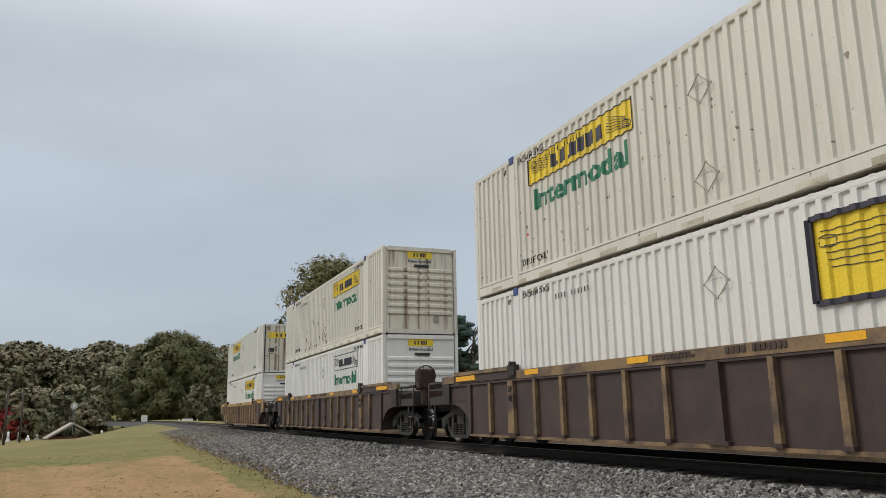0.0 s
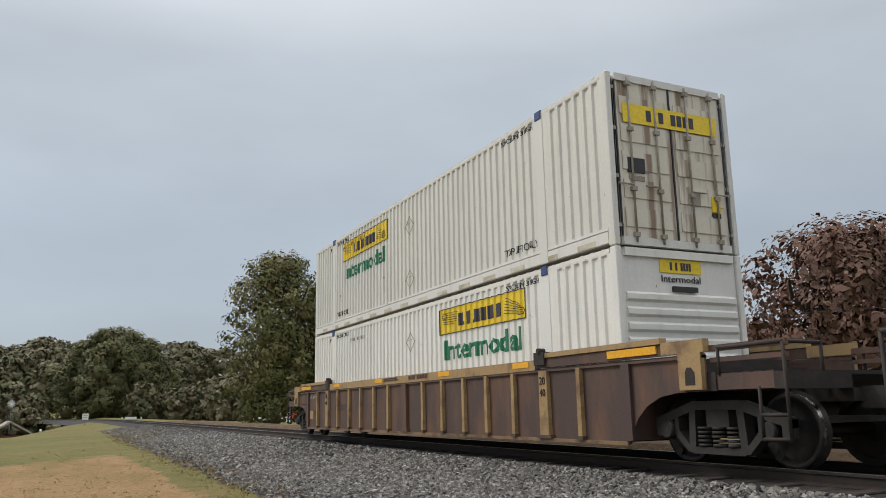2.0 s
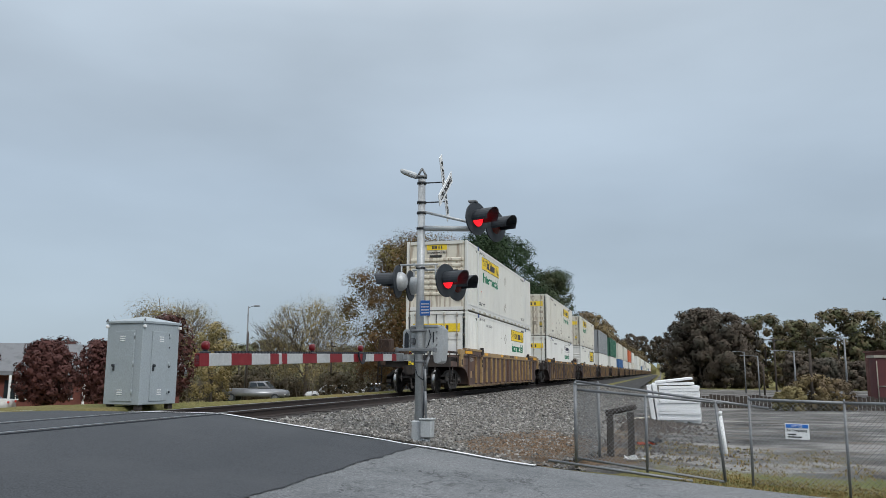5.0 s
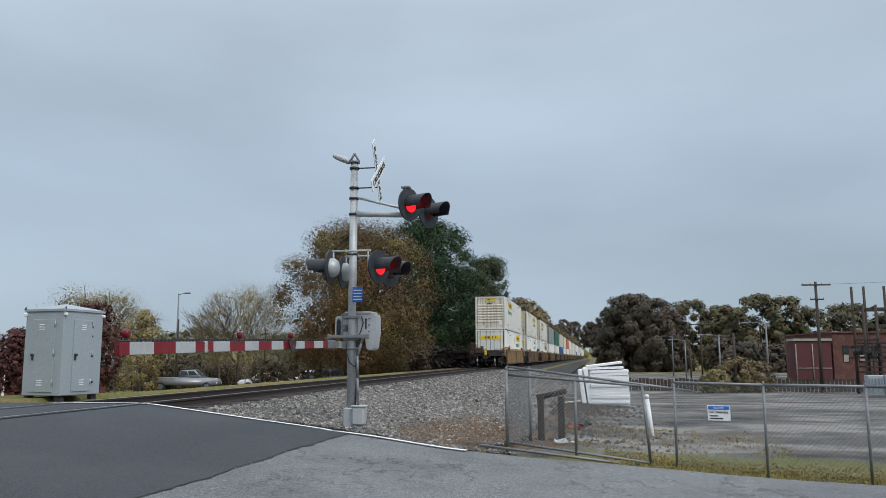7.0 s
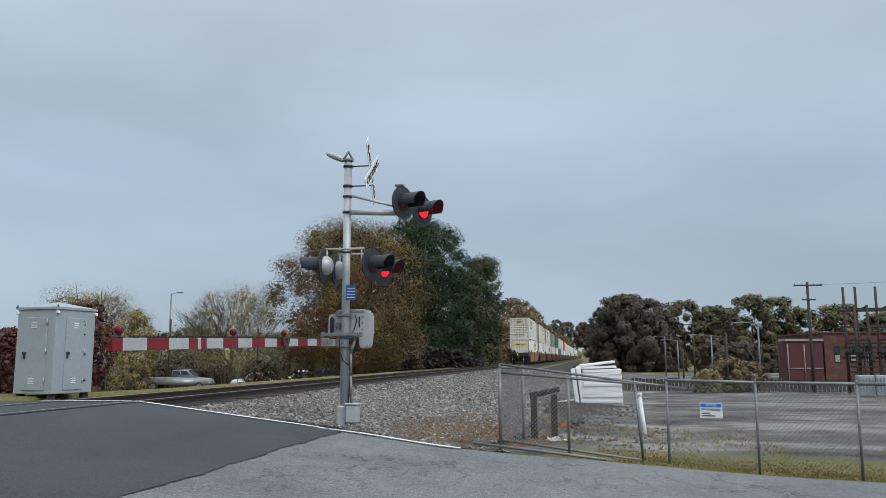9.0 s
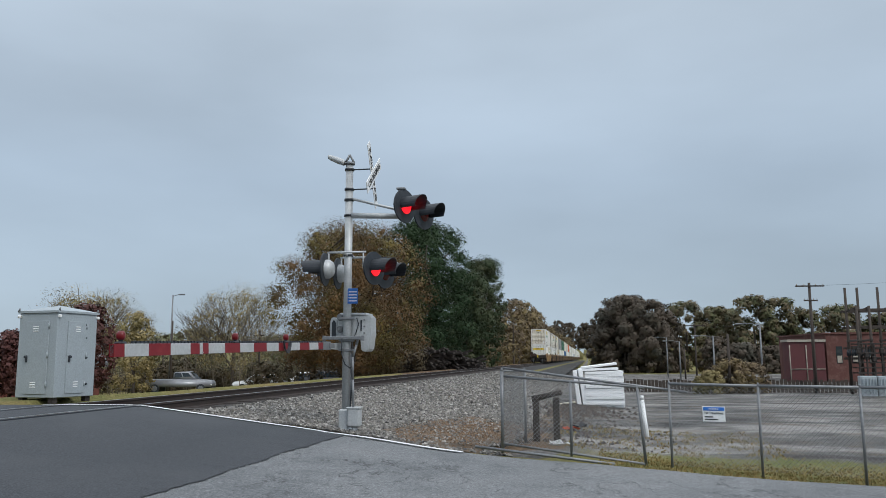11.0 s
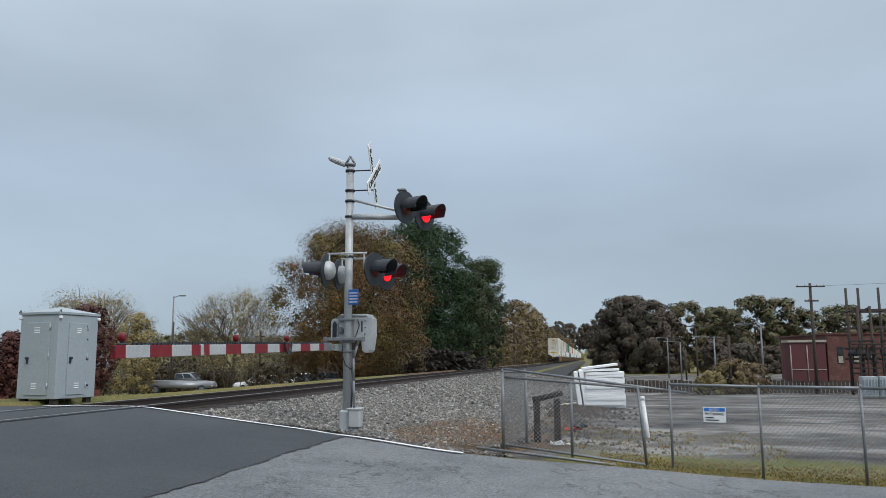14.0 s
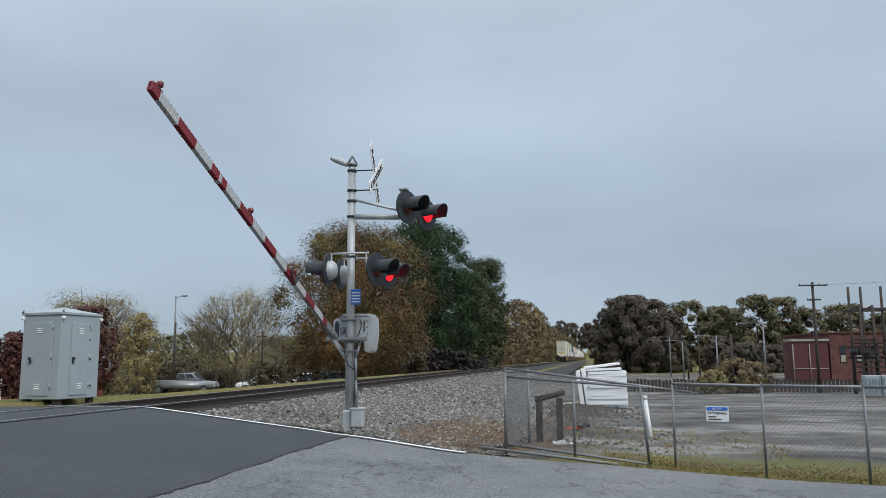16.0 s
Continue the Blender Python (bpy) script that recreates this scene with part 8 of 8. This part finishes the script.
# ---- parked vehicles ----
def vehicle(name, label, x, y, turn, paint, kind="sedan", L=4.7, z=None):
    z = land(x, y) if z is None else z
    root = thing(name, label, "car" if kind != "pickup" else "pickup truck", pose(x, y, z, 0, 0, turn), group="parked vehicles")
    W = 0.9
    h = L / 2
    if kind == "sedan":
        side = [(-h, 0.45), (-h, 0.85), (-h + 0.15, 0.98), (-h + 0.95, 1.02), (h - 1.25, 0.98), (h - 0.2, 0.80), (h, 0.62), (h, 0.35), (-h, 0.3)]
        roof = [(-h + 0.75, 1.0), (-h + 1.35, 1.42), (0.15, 1.46), (h - 1.35, 0.99)]
    elif kind == "suv":
        side = [(-h, 0.45), (-h, 0.95), (-h + 0.1, 1.08), (h - 1.15, 1.06), (h - 0.15, 0.95), (h, 0.7), (h, 0.38), (-h, 0.35)]
        roof = [(-h + 0.12, 1.06), (-h + 0.35, 1.66), (0.35, 1.70), (h - 1.2, 1.05)]
    else:
        side = [(-h, 0.6), (-h, 1.15), (0.35, 1.15), (0.36, 1.18), (h - 1.35, 1.15), (h - 0.15, 1.05), (h, 0.8), (h, 0.5), (-h, 0.5)]
        roof = [(-0.55, 1.15), (-0.42, 1.80), (0.85, 1.84), (h - 1.3, 1.16)]
    bm = bmesh.new()
    vs = prism(bm, side, 0, -W, W)
    for v in vs:
        if v.co.z > 0.9:
            v.co.x *= 0.95
    for v in prism(bm, roof, 0, -W * 0.9, W * 0.9):
        if v.co.z > 1.2:
            v.co.x *= 0.82
    bmesh.ops.bevel(bm, geom=bm.edges[:], offset=0.05, segments=2, affect="EDGES")
    for f in bm.faces:
        f.smooth = True
    body = part("body", bm, paint, root)
    zm, zt = roof[0][1] + 0.06, roof[1][1] - 0.08
    for sx in (-1, 1):
        a0, a1, b0, b1 = roof[0][0] + 0.22, roof[3][0] - 0.25, roof[1][0] + 0.08, roof[2][0] - 0.02
        for p, q, r, s in ((0.0, 0.46, 0.0, 0.46), (0.52, 1.0, 0.52, 1.0)):
            bm = bmesh.new()
            quad = [(a0 + (a1 - a0) * p, zm), (a0 + (a1 - a0) * q, zm), (b0 + (b1 - b0) * s, zt), (b0 + (b1 - b0) * r, zt)]
            vv = [bm.verts.new((sx * (W * 0.9 + 0.012 - (W * 0.9 * 0.18) * (zz - 1.05) / (roof[1][1] - 1.0)), yy, zz)) for yy, zz in quad]
            bm.faces.new(vv)
            part("side_window", bm, GLASS, body)
    for nm, a, b in (("windscreen", roof[3], roof[2]), ("rear_window", roof[0], roof[1])):
        bm = bmesh.new()
        s = 1 if a[0] > b[0] else -1
        vv = [bm.verts.new((xx * W, yy + s * 0.03, zz + 0.02)) for xx, yy, zz in
              ((-0.72, a[0] + (b[0] - a[0]) * 0.1, a[1] + (b[1] - a[1]) * 0.12), (0.72, a[0] + (b[0] - a[0]) * 0.1, a[1] + (b[1] - a[1]) * 0.12),
               (0.64, a[0] + (b[0] - a[0]) * 0.9, a[1] + (b[1] - a[1]) * 0.9), (-0.64, a[0] + (b[0] - a[0]) * 0.9, a[1] + (b[1] - a[1]) * 0.9))]
        bm.faces.new(vv)
        part(nm, bm, GLASS, body)
    r = 0.33 if kind == "sedan" else 0.38
    for yy in (-h + 0.85, h - 0.85):
        for sx in (-1, 1):
            bm = bmesh.new()
            rod(bm, (sx * (W - 0.2), yy, r), (sx * (W + 0.01), yy, r), r, r, 18)
            wh = part("wheel", bm, SIGNALBLACK, root)
            bm = bmesh.new()
            rod(bm, (sx * (W + 0.005), yy, r), (sx * (W + 0.025), yy, r), r * 0.62, r * 0.55, 14)
            part("rim", bm, GALV, wh)
    for sx in (-1, 1):
        bm = bmesh.new()
        rbox(bm, sx * 0.68 - 0.17, h - 0.06, 0.62, sx * 0.68 + 0.17, h + 0.015, 0.75, 0.03)
        part("headlight", bm, SIGNWHITE, root)
        bm = bmesh.new()
        rbox(bm, sx * 0.72 - 0.13, -h - 0.015, 0.75, sx * 0.72 + 0.13, -h + 0.05, 0.9, 0.02)
        part("tail_light", bm, REDDOT, root)
    bm = bmesh.new()
    rbox(bm, -0.55, h - 0.05, 0.42, 0.55, h + 0.02, 0.58, 0.02)
    part("grille", bm, SIGNALBLACK, root)
    return root


CARGREY = worn("car_slate", (0.085, 0.115, 0.125), (0.11, 0.14, 0.15), 2, rough=0.25, metal=0.3)
CARWHITE = worn("car_white", (0.75, 0.76, 0.77), (0.65, 0.65, 0.65), 2, rough=0.25)
CARSILVER = worn("car_silver", (0.50, 0.49, 0.46), (0.42, 0.41, 0.39), 2, rough=0.28, metal=0.3)
CARPEWTER = worn("car_pewter", (0.27, 0.28, 0.30), (0.22, 0.23, 0.24), 2, rough=0.3, metal=0.3)
CARTEAL = worn("car_teal", (0.02, 0.10, 0.10), (0.03, 0.12, 0.12), 2, rough=0.25)
CARDARK = worn("car_dark", (0.035, 0.035, 0.04), (0.05, 0.05, 0.05), 2, rough=0.25)
vehicle("parked_sedan", "slate grey sedan parked in the lot", 32.6, -26.4, 122, CARGREY, z=-1.32)
vehicle("parked_suv", "white suv parked by the shops", 50.9, -45.0, 118, CARWHITE, "suv", 4.6)
vehicle("parked_sedan", "silver-beige sedan parked by the verge", 41.4, -40.2, -62, CARSILVER)
vehicle("parked_sedan", "dark teal sedan parked by the shops", 43.5, -29.6, 122, CARTEAL)
vehicle("parked_sedan", "black sedan parked by the shops", 47.5, -46.5, 118, CARDARK)
vehicle("pickup", "silver grey extended-cab pickup in the lot", 35.2, -64.9, 100, CARPEWTER, "pickup", 5.7, z=-2.0)
vehicle("parked_suv", "white suv at the back of the lot", 33.5, -77, -60, CARWHITE, "suv", 4.6)
vehicle("parked_suv", "white suv at the back of the lot", 29.5, -80, -75, CARWHITE, "suv", 4.6)
vehicle("parked_suv", "dark suv at the back of the lot", 26.5, -76, -80, CARDARK, "suv", 4.6)


# ---- buildings ----
def shop_row():
    """A low brick row of shops with canopies and a grey roof, along the back of the lot."""
    a, b = Vector((70, -33, 0)), Vector((41.5, -62.5, 0))
    d = (b - a).normalized()
    ang = math.degrees(math.atan2(d.y, d.x))
    L = (b - a).length
    root = thing("shop_building", "low brick shop building with grey roof and canopies", "building", pose(a.x, a.y, -2.2, 0, 0, ang))
    boxpart("wall", (0, 0, 0, L, 10, 3.0), BRICK, root, "red-brown brick wall")
    bm = bmesh.new()
    prism(bm, [(-0.8, 2.85), (4.5, 5.2), (10.8, 2.85), (10.8, 2.5), (-0.8, 2.5)], 0, L * 0.62, L + 0.4)
    part("roof", bm, ROOFGREY, root, "grey shingled roof")
    bm = bmesh.new()
    prism(bm, [(-1.6, 2.7), (-0.2, 4.6), (10.2, 4.6), (10.2, 2.7)], 0, L * 0.30, L * 0.60)
    part("roof", bm, worn("roof_mauve", (0.25, 0.20, 0.21), (0.2, 0.17, 0.17), 1, rough=0.8), root, "dull mauve mansard roof")
    bm = bmesh.new()
    prism(bm, [(-1.8, 2.75), (10.2, 3.6), (10.2, 2.6), (-1.8, 2.6)], 0, -0.3, L * 0.28)
    part("roof", bm, GRIME, root, "flat pale canopy roof")
    bm = bmesh.new()
    prism(bm, [(-1.7, 2.1), (-0.05, 2.6), (-0.05, 2.1)], 0, L * 0.32, L * 0.58)
    part("awning", bm, worn("awning_dark", (0.02, 0.035, 0.04), (0.03, 0.04, 0.05), 2), root, "dark green canvas awning")
    n = 12
    for k in range(n):
        x0 = 0.6 + k * (L - 1.2) / n
        if k % 4 == 3:
            boxpart("door", (x0 + 0.3, -0.05, 0.02, x0 + 1.3, 0.02, 2.1), GLASS, root)
        else:
            w = boxpart("window", (x0 + 0.15, -0.05, 0.6, x0 + 1.9, 0.02, 2.1), GLASS, root)
            boxpart("window_frame", (x0 + 1.0, -0.08, 0.6, x0 + 1.06, -0.05, 2.1), SIGNWHITE, w)
            boxpart("sill", (x0 + 0.1, -0.10, 0.52, x0 + 1.95, -0.0, 0.6), SIGNWHITE, w)
    for k in range(8):
        x0 = 0.5 + k * (L - 1) / 7.4
        boxpart("column", (x0, -1.5, 0, x0 + 0.18, -1.32, 2.5), SIGNWHITE, root, "white canopy column")


shop_row()


OLDBRICK = worn("old_brick", (0.105, 0.042, 0.034), (0.17, 0.09, 0.075), 1.2, (0.5, 0.75), 0.9)


def brick_works():
    root = thing("brick_works", "old red brick works building with a metal annexe", "building", pose(-33, -119, -2.6, 0, 0, 8))
    boxpart("wall", (-9, -8, 0, 3.6, 8, 6.4), OLDBRICK, root, "old red brick wall")
    for x0, z0 in ((1.6, 2.6), (-0.4, 2.6), (-2.6, 2.6), (-4.8, 2.6)):
        w = boxpart("window", (x0, 7.98, z0, x0 + 0.8, 8.05, z0 + 2.2), GLASS, root)
        boxpart("window_pane", (x0 + 0.1, 8.05, z0 + 0.1, x0 + 0.7, 8.08, z0 + 1.0), GRIME, w)
    boxpart("parapet", (-9.2, -8.2, 6.4, 3.8, 8.2, 6.6), OLDBRICK, root)
    ann = worn("annexe_red", (0.085, 0.018, 0.02), (0.06, 0.016, 0.018), 1, rough=0.6)
    boxpart("annexe", (4.0, 6.4, 0, 8.6, 8.4, 5.4), ann, root, "dark red sheet-metal annexe")
    boxpart("annexe_roof", (3.9, 6.2, 5.4, 8.8, 8.6, 5.7), GRIME, root)
    bm = bmesh.new()
    rod(bm, (6.4, 8.47, 0), (6.4, 8.47, 5.0), 0.07, 0.07, 6)
    rod(bm, (4.1, 8.47, 1.9), (8.5, 8.47, 1.9), 0.06, 0.06, 6)
    rod(bm, (8.5, 8.47, 0), (8.5, 8.47, 5.0), 0.07, 0.07, 6)
    part("downpipe", bm, GRIME, root)


brick_works()


def substation():
    """Open timber and steel switch frame in a fenced corner of the yard."""
    root = thing("substation_frame", "dark timber substation frame with switchgear", "substation", pose(-22.8, -66.5, -2.1))
    for x in (-3.2, -1.6, 0, 1.5, 2.4):
        for y in (-1.2, 1.2):
            bm = bmesh.new()
            hgt = 8.4 if y < 0 else 6.8
            rod(bm, (x, y, 0), (x, y, hgt), 0.13, 0.10, 8)
            part("post", bm, POLEWOOD, root)
    for z in (2.8, 3.6, 5.2, 6.5):
        for y in (-1.2, 1.2):
            bm = bmesh.new()
            rbox(bm, -3.6, y - 0.16, z - 0.09, 2.8, y - 0.06, z + 0.09, 0.01)
            part("beam", bm, POLEWOOD, root)
    for x in (-3.2, -1.6, 0, 1.5, 2.4):
        bm = bmesh.new()
        rbox(bm, x - 0.06, -1.5, 4.1, x + 0.06, 1.5, 4.25, 0.01)
        part("cross_beam", bm, POLEWOOD, root)
        for k in range(4):
            bm = bmesh.new()
            rod(bm, (x + 0.2, -0.9 + k * 0.6, 3.0), (x + 0.2, -0.9 + k * 0.6, 3.5), 0.1, 0.06, 8)
            part("insulator", bm, SIGNALBLACK, root)
    for z in (1.7, 2.1, 2.5, 3.2, 3.9):
        for y in (0.3, 1.5):
            bm = bmesh.new()
            rbox(bm, -3.6, y - 0.05, z - 0.05, 2.7, y + 0.05, z + 0.05, 0.01)
            part("switch_bar", bm, BLACKSTEEL, root)
    for k in range(12):
        x = -3.4 + k * 0.54
        bm = bmesh.new()
        rbox(bm, x - 0.05, 1.42, 0, x + 0.05, 1.56, 3.95, 0.01)
        rbox(bm, x - 0.14, 1.3, 2.55 + 0.3 * (k % 3), x + 0.14, 1.62, 2.95 + 0.3 * (k % 3), 0.03)
        part("switch_pole", bm, BLACKSTEEL, root)
    for x in (-3.2, -1.6, 0, 1.5, 2.4):
        bm = bmesh.new()
        rod(bm, (x, -1.2, 6.5), (x, 1.2, 6.7), 0.07, 0.07, 6)
        part("tie_beam", bm, POLEWOOD, root)
    for x, mat in ((2.2, CABPAINT), (1.0, CABPAINT), (-0.4, TANDIRT), (-2.2, TANDIRT)):
        bm = bmesh.new()
        rbox(bm, x - 0.55, 1.4, 0, x + 0.55, 2.2, 1.5, 0.04)
        for k in range(5):
            box(bm, x - 0.5 + k * 0.22, 2.2, 0.2, x - 0.45 + k * 0.22, 2.32, 1.3)
        part("transformer", bm, mat, root, "boxed transformer with cooling fins")
    # far yard fence in timber and wire
    f = thing("yard_back_fence", "weathered grey plank and wire fence behind the yard", "fence")
    rng = random.Random(2)
    for k in range(150):
        x = -3.0 - k * 0.33
        y = -78 + 0.10 * (x + 3) * -1
        h = 1.1 + rng.uniform(-0.08, 0.12)
        z = land(x, y)
        boxpart("plank", (x - 0.14, y - 0.02, z, x + 0.14, y + 0.02, z + h), POLEWOOD, f)


substation()


# ---- what moves ----
def rear_y(t):
    """Rear end of the last container at t seconds."""
    return 63.67 - 18.883 * t - 0.0085 * t * t


def motions():
    times = [k * 1.0 for k in range(17)]
    for ob, y, z in TRAIN:
        walk(ob, [(t, pose(TRACK, rear_y(t) + y, z)) for t in times])
    # the gate starts to lift just before the end
    rows = [(0.0, -1.3), (14.6, -1.3), (14.7, -0.95), (14.8, 0.2), (14.9, 2.1), (15.0, 4.1), (15.1, 5.9), (15.2, 7.7), (15.3, 9.5), (15.4, 11.5), (15.5, 13.5), (15.6, 15.5), (15.7, 17.4),
            (15.8, 19.2), (15.9, 20.9), (16.0, 22.5)]
    for arm in GATES:
        walk(arm, [(t, pose(0.122, 0.08, 1.51, a, 2.2, 0)) for t, a in rows])
    # the two lamps of a pair flash in turn, 0.6 s each; the flash is imitated: an always-glowing disc slides out over
    # its dark lens, the other rests back in its housing
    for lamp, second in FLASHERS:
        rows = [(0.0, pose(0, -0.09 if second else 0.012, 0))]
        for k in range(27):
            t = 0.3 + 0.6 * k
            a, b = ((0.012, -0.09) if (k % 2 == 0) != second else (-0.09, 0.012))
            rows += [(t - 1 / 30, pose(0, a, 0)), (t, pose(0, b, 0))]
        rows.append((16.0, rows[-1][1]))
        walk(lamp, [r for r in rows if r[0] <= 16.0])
    done = {}
    for y, ws in {round(y, 2): (y, ws) for y, ws in WHEELSETS}.values():
        rows = []
        for k in range(481):
            t = k / 30
            rows.append((t, pose(0, y, 0.457, math.degrees((rear_y(t) - rear_y(0)) / 0.457))))
        walk(ws, rows)
        done[round(y, 2)] = ws.animation_data
    for ob in [o for o in scene.objects if o.name.split(".")[0] == "wheelset"]:
        ad = done[round(ob.location.y, 2)]
        if ob.animation_data is None or ob.animation_data.action is None:
            ob.rotation_mode = "QUATERNION"
            ob.animation_data_create()
            ob.animation_data.action = ad.action
            ob.animation_data.action_slot = ad.action_slot


motions()
